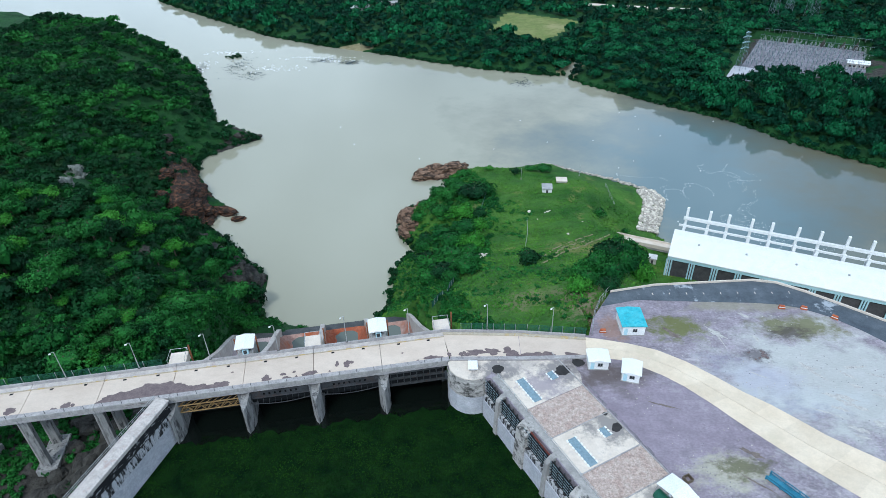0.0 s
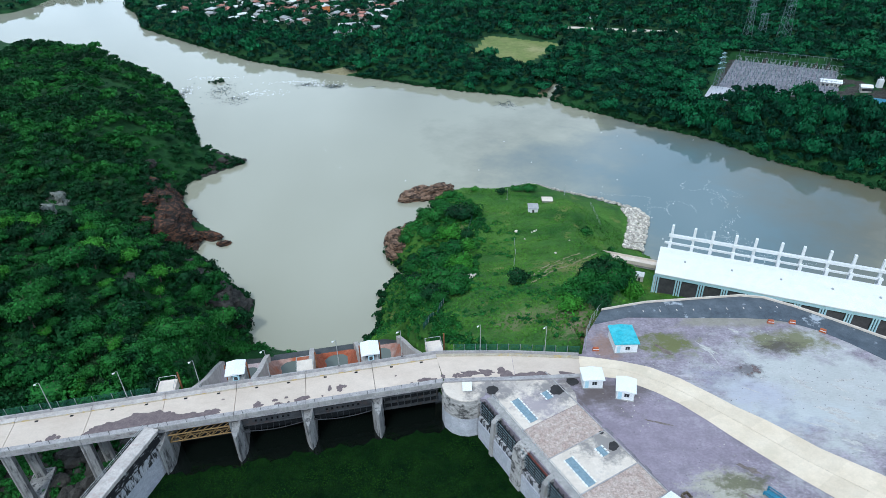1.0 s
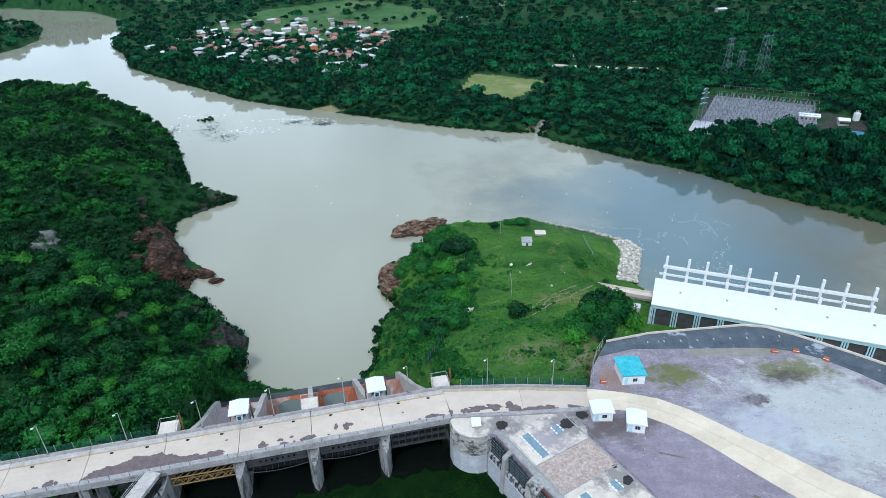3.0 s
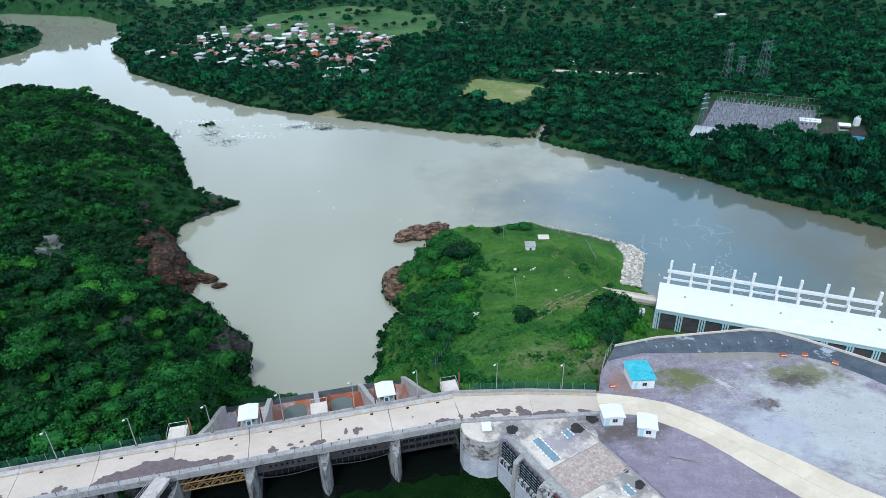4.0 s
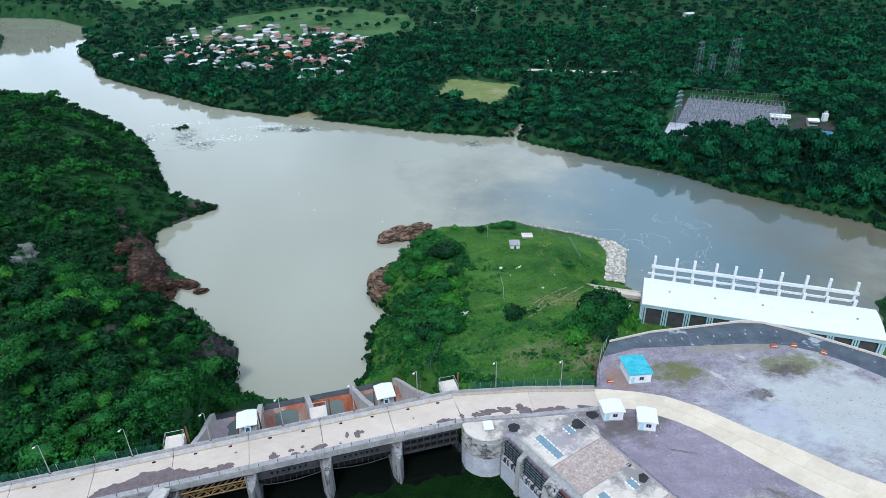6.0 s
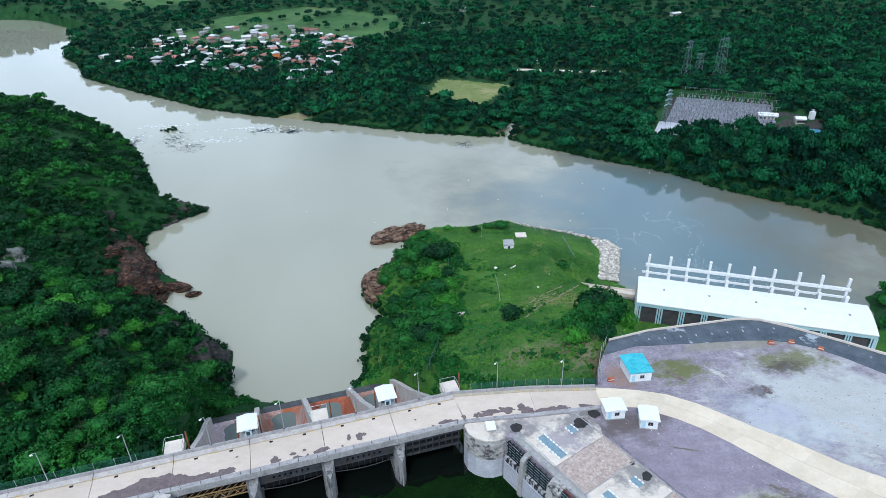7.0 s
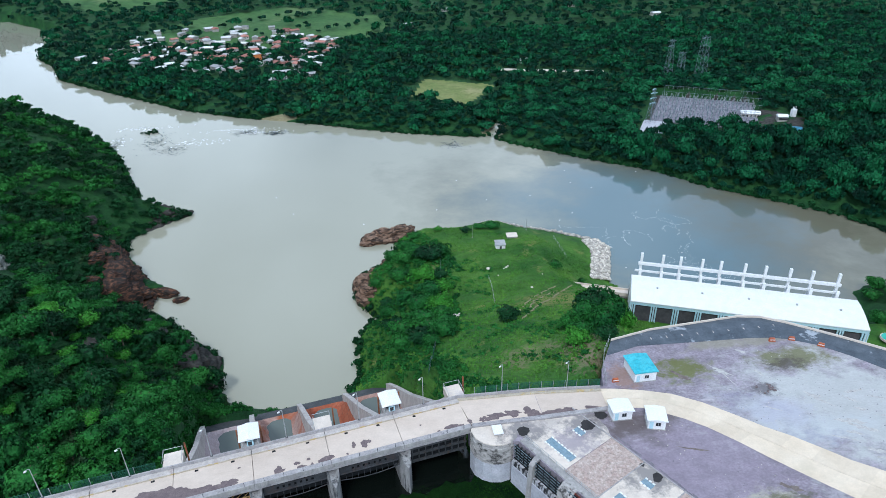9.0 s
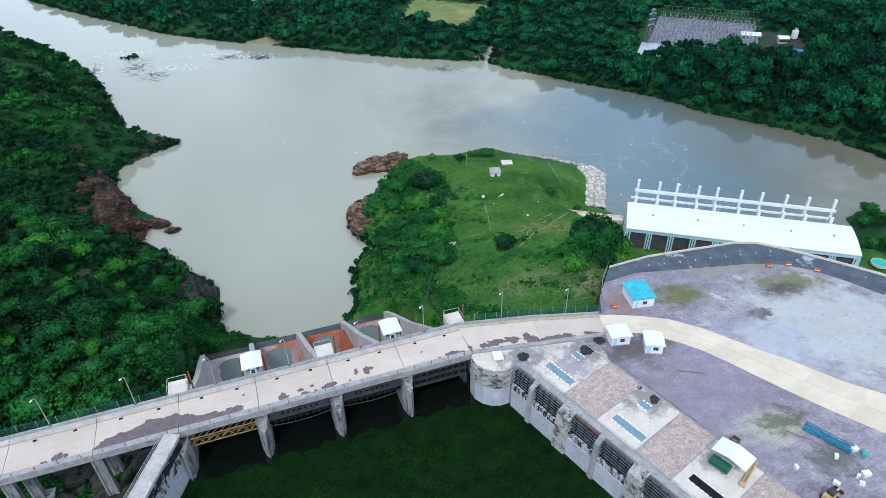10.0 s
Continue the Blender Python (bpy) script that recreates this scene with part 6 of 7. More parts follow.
RIP_OUT = [(40, 320), (52, 324.5), (70, 315), (88, 305), (104, 292), (107.5, 280), (101, 264), (95, 249)]
seg_w = [0.25, 0.3, 0.35, 0.45, 1.6, 1.7, 1.9]
count, n_extra, extra_v, extra_f = 0, 0, [], []
for k in range(1150):
    s_ = trng.choice(7, p=np.array(seg_w) / sum(seg_w))
    u_, w_ = trng.uniform(), trng.uniform() ** 0.9
    ix, iy = (np.array(RIP_IN[s_]) * (1 - u_) + np.array(RIP_IN[s_ + 1]) * u_)
    ox, oy = (np.array(RIP_OUT[s_]) * (1 - u_) + np.array(RIP_OUT[s_ + 1]) * u_)
    if s_ < 4:
        ix, iy = ox + (ix - ox) * 0.45, oy + (iy - oy) * 0.45
    x, y = ix * (1 - w_) + ox * w_, iy * (1 - w_) + oy * w_
    z = max(lie(x, y), TAIL - 0.3) + 0.15
    size_ = trng.uniform(0.5, 1.05)
    if count < 290 and s_ >= 4:
        ob = part("stone", stone_meshes[k % 6], RIPRAP, riprap)
        ob.matrix_basis = pose(x, y, z, trng.uniform(0, 90), trng.uniform(0, 90), trng.uniform(0, 360)) @ Matrix.Diagonal((size_ * 1.3, size_, size_, 1))
        count += 1
    else:
        me = stone_meshes[k % 6]
        co = np.empty(len(me.vertices) * 3)
        me.vertices.foreach_get("co", co)
        an = trng.uniform(0, 6.28)
        rot = np.array([[math.cos(an), -math.sin(an), 0], [math.sin(an), math.cos(an), 0], [0, 0, 1]])
        base = n_extra
        n_extra += len(me.vertices)
        extra_v.append(co.reshape(-1, 3) @ rot.T * size_ + (x, y, z))
        extra_f.append(np.array([p.vertices[:] for p in me.polygons]) + base)
ob = new("rubble", raw_mesh("rubble", np.concatenate(extra_v), np.concatenate(extra_f), RIPRAP))
ob.parent = riprap
ob["kind"] = "stuff"

# rafts of floating weed and a small wooded islet
weed_spots = []
for cx_, cy_, rx_, ry_, n_w in ((-183, 520, 9, 20, 200), (-165, 497, 15, 14, 150), (-112, 530, 12, 8, 150), (-88, 525, 9, 6, 200), (-214, 510, 5, 24, 170), (52, 466, 8, 9, 110), (-57, 521, 5, 1.5, 14)):
    for _ in range(n_w):
        weed_spots.append((cx_ + trng.normal(0, rx_ * 0.5), cy_ + trng.normal(0, ry_ * 0.5), TAIL - 0.05, trng.uniform(0.5, 1.5), 0.3))
strew("floating_weed", DARK_WEED, TUFTS, np.array(weed_spots), "dark rafts of weed and drift floating on the river", "weed", 91)
iso = np.array([(-193 + trng.normal(0, 3.2), 546 + trng.normal(0, 3.5), TAIL, trng.uniform(1.5, 3), trng.uniform(1.5, 3.5)) for _ in range(14)])
strew("islet_scrub", LEAF_DARK, BUSHES, iso, "small scrub-covered islet in the river", "bushes", 92)
md = trng.normal(0, 1.0, (240, 2)) * (4.0, 2.0)
gm = np.column_stack([md[:, 0] - 59.5, md[:, 1] + 179, -61.8 + 5.0 * np.exp(-(md[:, 0] / 5.0) ** 2 - (md[:, 1] / 3.0) ** 2) * trng.uniform(0.5, 1.0, 240), trng.uniform(1.1, 2.0, 240), trng.uniform(1.0, 1.7, 240)])
strew("mound_scrub", LEAF_MID, BUSHES, gm, "green scrub mound at the foot of the spillway", "bushes", 93)
for i in range(26):
    x, y = trng.uniform(-110, 190), trng.uniform(250, 420)
    if inside(np.array([x]), np.array([y]), RIVER_POLY)[0]:
        single("buoy", Shape().tube((x, y, TAIL - 0.2), (x, y, TAIL + 0.35), 0.35, 8, 0.25), WHITE_PAINT, "small white marker float on the river", "float", group="floats on the river")

# foam trails where the turbines' water wells up
foam = []
for k in range(16):
    x, y, an = trng.uniform(108, 165), trng.uniform(232, 300), trng.uniform(1.2, 2.6)
    for _ in range(60):
        an += trng.normal(0, 0.4)
        x, y = x + 0.7 * math.cos(an), y + 0.7 * math.sin(an)
        for _ in range(2):
            foam.append((x + trng.normal(0, 0.3), y + trng.normal(0, 0.3), TAIL + 0.005, trng.uniform(0.05, 0.17), 0.02))
for cx_, cy_, rx_, ry_ in ((-200, 560, 22, 5), (-150, 512, 20, 8), (-120, 540, 26, 4), (-100, 530, 16, 5), (-212, 520, 6, 16)):
    for _ in range(70):
        foam.append((cx_ + trng.normal(0, rx_ * 0.6), cy_ + trng.normal(0, ry_ * 0.6), TAIL + 0.005, trng.uniform(0.3, 1.1), 0.02))
flake = (np.array([(-1, -0.4, 0.5), (0.6, -0.7, 0.5), (1, 0.5, 0.5), (-0.5, 0.6, 0.5)], float), np.array([(0, 1, 2, 3)]))
strew("river_foam", WHITE_PAINT, [flake], np.array(foam), "thin white foam trails on the tailwater", "foam", 94)

# ---- the far bank: town, pitch, substation, pylons ----
def town_house(k, sx, sy, h, roof_mat, wall_mat):
    hs = thing("house", pose(0, 0, 0), "small village house with a %s roof" % ("red tiled" if roof_mat is TERRACOTTA else "pale tin"), "house", "village houses")
    part("wall", Shape().box(-sx, sx, -sy, sy, -2, h), wall_mat, hs)
    part("roof", Shape().profile([(-sx - 0.5, h - 0.1), (sx + 0.5, h - 0.1), (sx + 0.5, h + 0.1), (0, h + 1.5), (-sx - 0.5, h + 0.1)], -sy - 0.4, sy + 0.4), roof_mat, hs)
    for j in (-0.5, 0.4):
        part("window", Shape().box(j * sx * 1.2, j * sx * 1.2 + 1.1, -sy - 0.05, -sy, 0.9, 2.1), GLASS, hs)
    part("door", Shape().box(-0.45, 0.45, -sy - 0.05, -sy, 0, 2.1), TRUNK, hs)
    return hs


models = [town_house(k, *dims) for k, dims in enumerate([(3.6, 5.2, 2.6, TIN_ROOF, HOUSE_WALL), (4.2, 6.5, 2.8, TERRACOTTA, HOUSE_WALL), (3.2, 4.2, 2.5, TIN_ROOF, HOUSE_WALL), (4.8, 6, 3.0, TIN_ROOF, HOUSE_WALL), (4.0, 4.8, 2.7, TERRACOTTA, HOUSE_WALL)])]
spots = []
tries = 0
while len(spots) < 150 and tries < 9000:
    tries += 1
    x, y = trng.uniform(-360, -20), trng.uniform(670, 1000)
    if not inside(np.array([x]), np.array([y]), TOWN)[0] or y < 715 and x > -190 or y + 0.25 * x < 640:
        continue
    if any(math.hypot(x - a_, y - b_) < 8.8 + 4.0 * (x < -230) for a_, b_ in spots):
        continue
    spots.append((x, y))
    m = pose(x, y, float(ground_at(x, y)) + 0.9, 0, 0, trng.uniform(0, 360))
    k = int(trng.choice(5, p=[0.30, 0.22, 0.18, 0.13, 0.17] if x > -170 else [0.36, 0.10, 0.26, 0.18, 0.10]))
    if len(spots) <= 5:
        models[len(spots) - 1].matrix_basis = m
    else:
        copy_thing(models[k], m)
orange = town_house(0, 4, 5, 6.5, TIN_ROOF, ORANGE)
orange["label"] = "two-storey orange village house"
orange.matrix_basis = pose(-128, 770, float(ground_at(-128, 770)), 0, 0, 20)


def long_shed(x, y, turn, l_, w_, label, roof_mat=None):
    sh = thing("long_shed", pose(x, y, float(ground_at(x, y)), 0, 0, turn), label, "shed")
    part("wall", Shape().box(-l_, l_, -w_, w_, -1, 3.4), HOUSE_WALL, sh)
    roof_ = Shape().profile([(-w_ - 0.6, 3.4), (w_ + 0.6, 3.4), (w_ + 0.6, 3.55), (0, 5.0), (-w_ - 0.6, 3.55)], -l_ - 0.5, l_ + 0.5)
    roof_.v = [(y_, x_, z_) for x_, y_, z_ in roof_.v]
    part("roof", roof_, roof_mat or TIN_ROOF, sh)
    for j in range(5):
        part("opening", Shape().box(-l_ * 0.85 + j * l_ * 0.4, -l_ * 0.85 + j * l_ * 0.4 + 1.6, -w_ - 0.05, -w_, 0.8, 2.4), GLASS, sh)


long_shed(-88, 690, 8, 15, 5, "long grey roofed shed at the village edge")
long_shed(-96, 664, 5, 9, 5, "low white roofed building beside the trees")
long_shed(-66, 672, 5, 8, 4, "low pale roofed building beside the trees")
long_shed(62, 935, 10, 16, 5, "long white building in a forest clearing")
long_shed(130, 1010, 0, 6, 4, "white farm building among trees")
long_shed(170, 690, 15, 7, 4, "pale roadside building among trees")
long_shed(420, 900, 15, 7, 4, "pale tin roofed building among trees")
long_shed(330, 1000, -10, 8, 4, "white roofed farm building among trees")
far_road = thing("far_road", None, "pale country road between the trees", "road", kind="structure")
for (x0, y0), (x1, y1) in zip(FAR_ROAD, FAR_ROAD[1:]):
    for q in range(4):
        xa, ya, xb, yb = x0 + (x1 - x0) * q / 4, y0 + (y1 - y0) * q / 4, x0 + (x1 - x0) * (q + 1) / 4, y0 + (y1 - y0) * (q + 1) / 4
        za, zb = float(surface_at(xa, ya)) + 0.8, float(surface_at(xb, yb)) + 0.8
        part("road_bed", Shape().add([(xa, ya - 3, za), (xb, yb - 3, zb), (xb, yb + 3, zb), (xa, ya + 3, za), (xa, ya - 3, za - 2), (xb, yb - 3, zb - 2), (xb, yb + 3, zb - 2), (xa, ya + 3, za - 2)],
                                     [(0, 1, 2, 3), (4, 7, 6, 5), (0, 4, 5, 1), (1, 5, 6, 2), (2, 6, 7, 3), (3, 7, 4, 0)]), PANEL, far_road)


def lattice(name, m, foot, top, tall, arms, label):
    """A four-legged steel lattice tower with crossarms."""
    tw_ = thing(name, m, label, "pylon", "steel towers")
    levels = 7
    corners = lambda t: [(sx * (foot + (top - foot) * t), sy * (foot + (top - foot) * t), tall * t) for sx, sy in ((-1, -1), (1, -1), (1, 1), (-1, 1))]
    for c_ in range(4):
        part("leg", Shape().tube(corners(0)[c_], corners(1)[c_], 0.12, 4), DULL_STEEL, tw_)
    br = Shape()
    for l_ in range(levels):
        lo, hi = corners(l_ / levels), corners((l_ + 1) / levels)
        for c_ in range(4):
            br.tube(lo[c_], hi[(c_ + 1) % 4], 0.055, 3)
            br.tube(lo[(c_ + 1) % 4], hi[c_], 0.055, 3)
    part("bracing", br, DULL_STEEL, tw_)
    for z_, w_ in arms:
        part("crossarm", Shape().tube((-w_, 0, z_), (0, 0, z_ + 1.0), 0.2, 4).tube((w_, 0, z_), (0, 0, z_ + 1.0), 0.2, 4).tube((-w_, 0, z_), (w_, 0, z_), 0.12, 4), PALE_BLUE if tall < 30 and len(arms) > 2 else DULL_STEEL, tw_)
    return tw_


def gz(x, y):
    return float(ground_at(x, y))


lattice("pylon", pose(212, 461, gz(212, 461), 0, 0, 20), 2.8, 0.6, 28, ((16, 3.8), (20, 3.8), (24, 3.8), (27, 2.4)), "silvery steel lattice pylon beside the substation")
lattice("pylon", pose(315, 575, gz(315, 575), 0, 0, 30), 4.2, 2.6, 38, ((36, 8), (29, 4)), "tall thin lattice pylon in the forest")
lattice("pylon", pose(288, 588, gz(288, 588), 0, 0, 10), 3.2, 1.2, 36, ((34, 5), (29, 4)), "tall thin lattice pylon in the forest")
lattice("pylon", pose(303, 592, gz(303, 592), 0, 0, 10), 2.6, 2.0, 22, ((21, 5),), "short lattice pylon in the forest")
SUB = pose(217, 466, -52.8, 0, 0, -31)
sub = thing("switchyard_gravel", SUB, "grey gravel floor of the switchyard", "pavement", kind="structure")
part("gravel_bed", Shape().box(-2, 78, 0, 82, -4, 0.4), DARK_GRAVEL, sub)
part("loading_bay", Shape().box(-7, 11, -31, 0, -4, 0.3), LILAC_WALL, sub, "pale washed loading bay")
for i in range(6):
    for j in range(4):
        g = thing("switchyard_gantry", SUB @ pose(1 + i * 13, 12 + j * 22, 0.4), "grey steel switchyard portal frame", "gantry", "switchyard gantries")
        part("post", Shape().tube((0, 0, 0), (0, 0, 11), 0.16, 4, 0.1), DULL_STEEL, g)
        part("beam", Shape().box(0, 13.5, -0.1, 0.1, 10.3, 10.45), DULL_STEEL, g)
        for q in (3, 7, 11):
            part("insulator", Shape().tube((q, 0, 10.2), (q, 0, 7.6), 0.1, 5, 0.08), GALVANISED, g)
r_ = np.random.RandomState(5)
kit = thing("switchgear", SUB @ pose(2, 4, 0.4), "grey breaker on a steel stand", "switchgear", "switchgear")
part("stand", Shape().box(-0.2, 0.2, -0.2, 0.2, 0, 2.4), DULL_STEEL, kit)
part("tank", Shape().box(-0.5, 0.5, -0.25, 0.25, 2.4, 2.9), DULL_STEEL, kit)
for q in (-0.5, 0, 0.5):
    part("bushing", Shape().tube((q, 0, 2.9), (q, 0, 4.8), 0.14, 5, 0.09), GALVANISED, kit)
for i in range(288):
    copy_thing(kit, SUB @ pose(1 + (i % 24) * 3.2 + r_.uniform(-1, 1), 4 + (i // 24) * 6.4 + r_.uniform(-1.5, 1.5), 0.4, 0, 0, r_.choice([0, 90])))
long_shed(299, 463, -25, 7, 4.5, "white roofed control building of the switchyard", WHITE_PAINT)
long_shed(312, 441, -20, 3.5, 3, "small white switchyard building", WHITE_PAINT)
long_shed(288, 416, -25, 6, 5, "low shed roofed with dark blue sheets", BLUE_PAINT)
long_shed(302, 415, -25, 7, 6, "low shed roofed with dark blue sheets", BLUE_PAINT)
trafo = thing("transformer", pose(325, 446, gz(325, 446)), "tall white transformer unit", "transformer")
part("tank", Shape().box(-1.8, 1.8, -1.5, 1.5, 0, 6), WHITE_PAINT, trafo)
for q in (-1.2, 0, 1.2):
    part("bushing", Shape().tube((q, 0, 6), (q, 0, 8), 0.25, 6, 0.18), WHITE_PAINT, trafo)

# ---- small things on the tongue of land and in the yard ----
hut = thing("pump_hut", pose(44.5, 269.0, gz(44.5, 269) - 0.2, 0, 0, -5), "small grey hut with a pale flat roof on the grass", "hut")
part("wall", Shape().box(-2.3, 2.3, -2.6, 2.6, 0, 2.6), WHITE_PAINT, hut)
part("roof", Shape().box(-2.6, 2.6, -2.9, 2.9, 2.6, 2.8), TIN_ROOF, hut)
part("door", Shape().box(-0.5, 0.5, -2.64, -2.6, 0, 2.0), GREY_STEEL, hut)
slab = thing("tank_slab", pose(53.5, 281, gz(53.5, 281), 0, 0, -5), "pale concrete tank cover on the grass", "tank")
part("wall", Shape().box(-2.6, 2.6, -2.2, 2.2, 0, 1.0), CONCRETE, slab)
part("lid", Shape().box(-2.8, 2.8, -2.4, 2.4, 1.0, 1.2), PANEL, slab)
cab = thing("valve_cabin", pose(81.2, 212.6, gz(81.2, 212.6), 0, 0, -20), "small pale cabin beside the power house", "hut")
part("wall", Shape().box(-1.6, 1.6, -1.6, 1.6, 0, 2.6), HOUSE_WALL, cab)
part("roof", Shape().box(-1.8, 1.8, -1.8, 1.8, 2.6, 2.8), TIN_ROOF, cab)
part("door", Shape().box(-0.4, 0.4, -1.65, -1.6, 0, 2.0), GREY_STEEL, cab)

for i, (x, y, w_) in enumerate(((41.5, 244, 0.5), (42.6, 245.2, 0.4), (40.2, 243.1, 0.35), (46.7, 219.6, 0.5), (33.4, 244.5, 0.8), (9.5, 194.9, 1.3), (11.2, 195.6, 1.0), (8.2, 194.0, 0.9), (36, 236, 0.35), (55, 232, 0.3))):
    rock("field_stone", 80 + i, x, y, float(surface_at(x, y)) + 0.25 * w_, w_ * 1.2, w_, w_ * 0.7, 40 * i, RIPRAP, "pale bare stone lying in the grass", 0, 2)
for x, y in ((33.4, 284.1), (65.6, 296.6)):
    pl = thing("marker_pole", pose(x, y, float(surface_at(x, y)) - 0.2), "slim grey pole on the river bank", "pole", "poles on the bank")
    part("shaft", Shape().tube((0, 0, 0), (0, 0, 6.5), 0.11, 8, 0.07), GALVANISED, pl)
    part("base_plate", Shape().box(-0.3, 0.3, -0.3, 0.3, 0, 0.35), CONCRETE, pl)

# access bridge from the grass to the power house
acc = thing("access_bridge", pose(71, 236.5, -53.6, 0, 0, -24), "narrow pale concrete access bridge with railings", "bridge")
part("deck", Shape().box(0, 25, -2.2, 2.2, -0.8, 0), PANEL, acc)
for y in (-2.1, 2.1):
    part("parapet", Shape().box(0, 25, y - 0.12, y + 0.12, 0, 0.9), PANEL, acc)
part("girder", Shape().box(0, 25, -1.8, -1.2, -2.0, -0.8), CONCRETE, acc)
part("pier", Shape().box(11, 13, -1.6, 1.6, -12, -0.8), CONCRETE, acc)
part("abutment", Shape().box(-3, 1, -2.6, 2.6, -6, -0.3), PANEL, acc)

# worn track and low walls on the grass
track = thing("worn_track", None, "bare worn footpath through the grass", "path", kind="structure")
for pts in ([(63.3, 218), (58, 212), (53.2, 206.6), (44.7, 193.6), (37, 184.5), (29.2, 171.6)], [(58.4, 219.5), (51.5, 215.7), (44.5, 207.6), (35.4, 191.9), (31, 184)], [(55, 213), (48, 207), (41, 197), (36, 187)]):
    for (x0, y0), (x1, y1) in zip(pts, pts[1:]):
        for q in range(6):
            if (q * 7 + int(x0 * 3)) % 5 == 0:
                continue
            wob = [0.9 * math.sin(x0 + 2.1 * (q + e_)) for e_ in (0, 1)]
            xa, ya = x0 + (x1 - x0) * q / 6 + wob[0] * 0.6, y0 + (y1 - y0) * q / 6
            xb, yb = x0 + (x1 - x0) * (q + 1) / 6 + wob[1] * 0.6, y0 + (y1 - y0) * (q + 1) / 6
            d_ = math.hypot(xb - xa, yb - ya)
            nx_, ny_ = -(yb - ya) / d_ * 0.3, (xb - xa) / d_ * 0.3
            ha, hb = float(surface_at(xa, ya)) + 0.3, float(surface_at(xb, yb)) + 0.3
            s_ = Shape().add([(xa + nx_, ya + ny_, ha), (xb + nx_, yb + ny_, hb), (xb - nx_, yb - ny_, hb), (xa - nx_, ya - ny_, ha)], [(0, 1, 2, 3)])
            part("path_piece", s_, DRY_PATH, track)


def fence(points, tall, step, mesh_mat, label, lift=0.0, ground_z=None, rails=True):
    fn = thing("fence", None, label, "fence", "fences")
    for (x0, y0), (x1, y1) in zip(points, points[1:]):
        n_ = max(1, round(math.hypot(x1 - x0, y1 - y0) / step))
        for q in range(n_):
            xa, ya = x0 + (x1 - x0) * q / n_, y0 + (y1 - y0) * q / n_
            xb, yb = x0 + (x1 - x0) * (q + 1) / n_, y0 + (y1 - y0) * (q + 1) / n_
            za = gz(xa, ya) if ground_z is None else ground_z
            zb = gz(xb, yb) if ground_z is None else ground_z
            part("post", Shape().tube((xa, ya, za), (xa, ya, za + tall), 0.07, 5), GALVANISED, fn)
            if rails:
                part("rail", Shape().tube((xa, ya, za + tall * 0.97), (xb, yb, zb + tall * 0.97), 0.035, 4), mesh_mat or GALVANISED, fn)
                part("rail", Shape().tube((xa, ya, za + tall * 0.5), (xb, yb, zb + tall * 0.5), 0.025, 4), mesh_mat or GALVANISED, fn)
            if mesh_mat:
                wires = Shape()
                k_ = 16
                for w_ in range(k_):
                    f0 = w_ / k_
                    wires.tube((xa + (xb - xa) * f0, ya + (yb - ya) * f0, za + (zb - za) * f0), (xa + (xb - xa) * min(1, f0 + 0.35), ya + (yb - ya) * min(1, f0 + 0.35), za + tall * 0.95 + (zb - za) * min(1, f0 + 0.35)), 0.03, 3)
                    wires.tube((xa + (xb - xa) * f0, ya + (yb - ya) * f0, za + tall * 0.95 + (zb - za) * f0), (xa + (xb - xa) * min(1, f0 + 0.35), ya + (yb - ya) * min(1, f0 + 0.35), za + (zb - za) * min(1, f0 + 0.35)), 0.03, 3)
                part("mesh_panel", wires, mesh_mat, fn)
    return fn


def bridge_point(x, y):
    v = BRIDGE @ Vector((x, y, 0))
    return (v.x, v.y)


fence([bridge_point(x, HALF + 0.8) for x in (-104, -90, -76, -64)], 3.0, 3.6, GREEN_NET, "tall green mesh fence behind the bridge parapet", ground_z=-0.9)
fence([(1, 113.2), (14, 112.8), (30.5, 111.2)], 2.6, 2.6, GREEN_NET, "green wire mesh fence above the grass slope", ground_z=-0.8)
fence([(31.8, 110.8), (33.2, 116.5), (35.5, 121.5), (38.8, 126.2)], 2.6, 2.2, None, "galvanised pipe fence at the yard corner", ground_z=0.0)
fence([(76.5, 283), (76.3, 272), (77, 262)], 2.0, 4.0, None, "wire fence across the grass")
fence([(31, 233), (30, 221), (27, 203)], 2.0, 4.0, None, "wire fence across the grass")
fence([(15.4, 272), (11.8, 248), (8.1, 223), (4.1, 193), (0.3, 176), (-3, 160), (-7, 137)], 2.2, 3.6, GREEN_NET, "green mesh fence down the slope")
for x, y, t_ in ((79.8, 119.8, -10), (85, 119.4, -20), (90.6, 115.8, -40), (34.5, 111.6, 0)):
    br = thing("road_barrier", pose(x, y, 0.02, 0, 0, t_), "orange plastic road barrier lying at the kerb", "barrier", "road barriers")
    part("body", Shape().profile([(-0.8, 0), (0.8, 0), (0.6, 0.9), (-0.6, 0.9)], -0.3, 0.3), ORANGE_PLASTIC, br)
    part("stripe", Shape().box(-0.7, 0.7, -0.33, -0.3, 0.45, 0.65), WHITE_PAINT, br)
for i in range(9):
    x = 50 + i * 4.3
    single("lane_stud", Shape().box(x - 0.08, x + 0.08, 125.6, 126.4, 0.05, 0.07), PANEL, "short pale mark on the wet asphalt", "road mark", group="road marks")

# plant and clutter at the intake
can = thing("canopy", pose(38.3, 66.8, 0.1, 0, 0, -58), "white sheet canopy on posts over the intake deck", "canopy")
part("sheet", Shape().profile([(-3.2, 2.9), (0, 3.5), (3.2, 2.9), (3.2, 2.98), (0, 3.58), (-3.2, 2.98)], -2.0, 2.0), WHITE_PAINT, can)
for x in (-3, 3):
    for y in (-1.8, 1.8):
        part("leg", Shape().tube((x, y, 0), (x, y, 2.9), 0.06), GALVANISED, can)
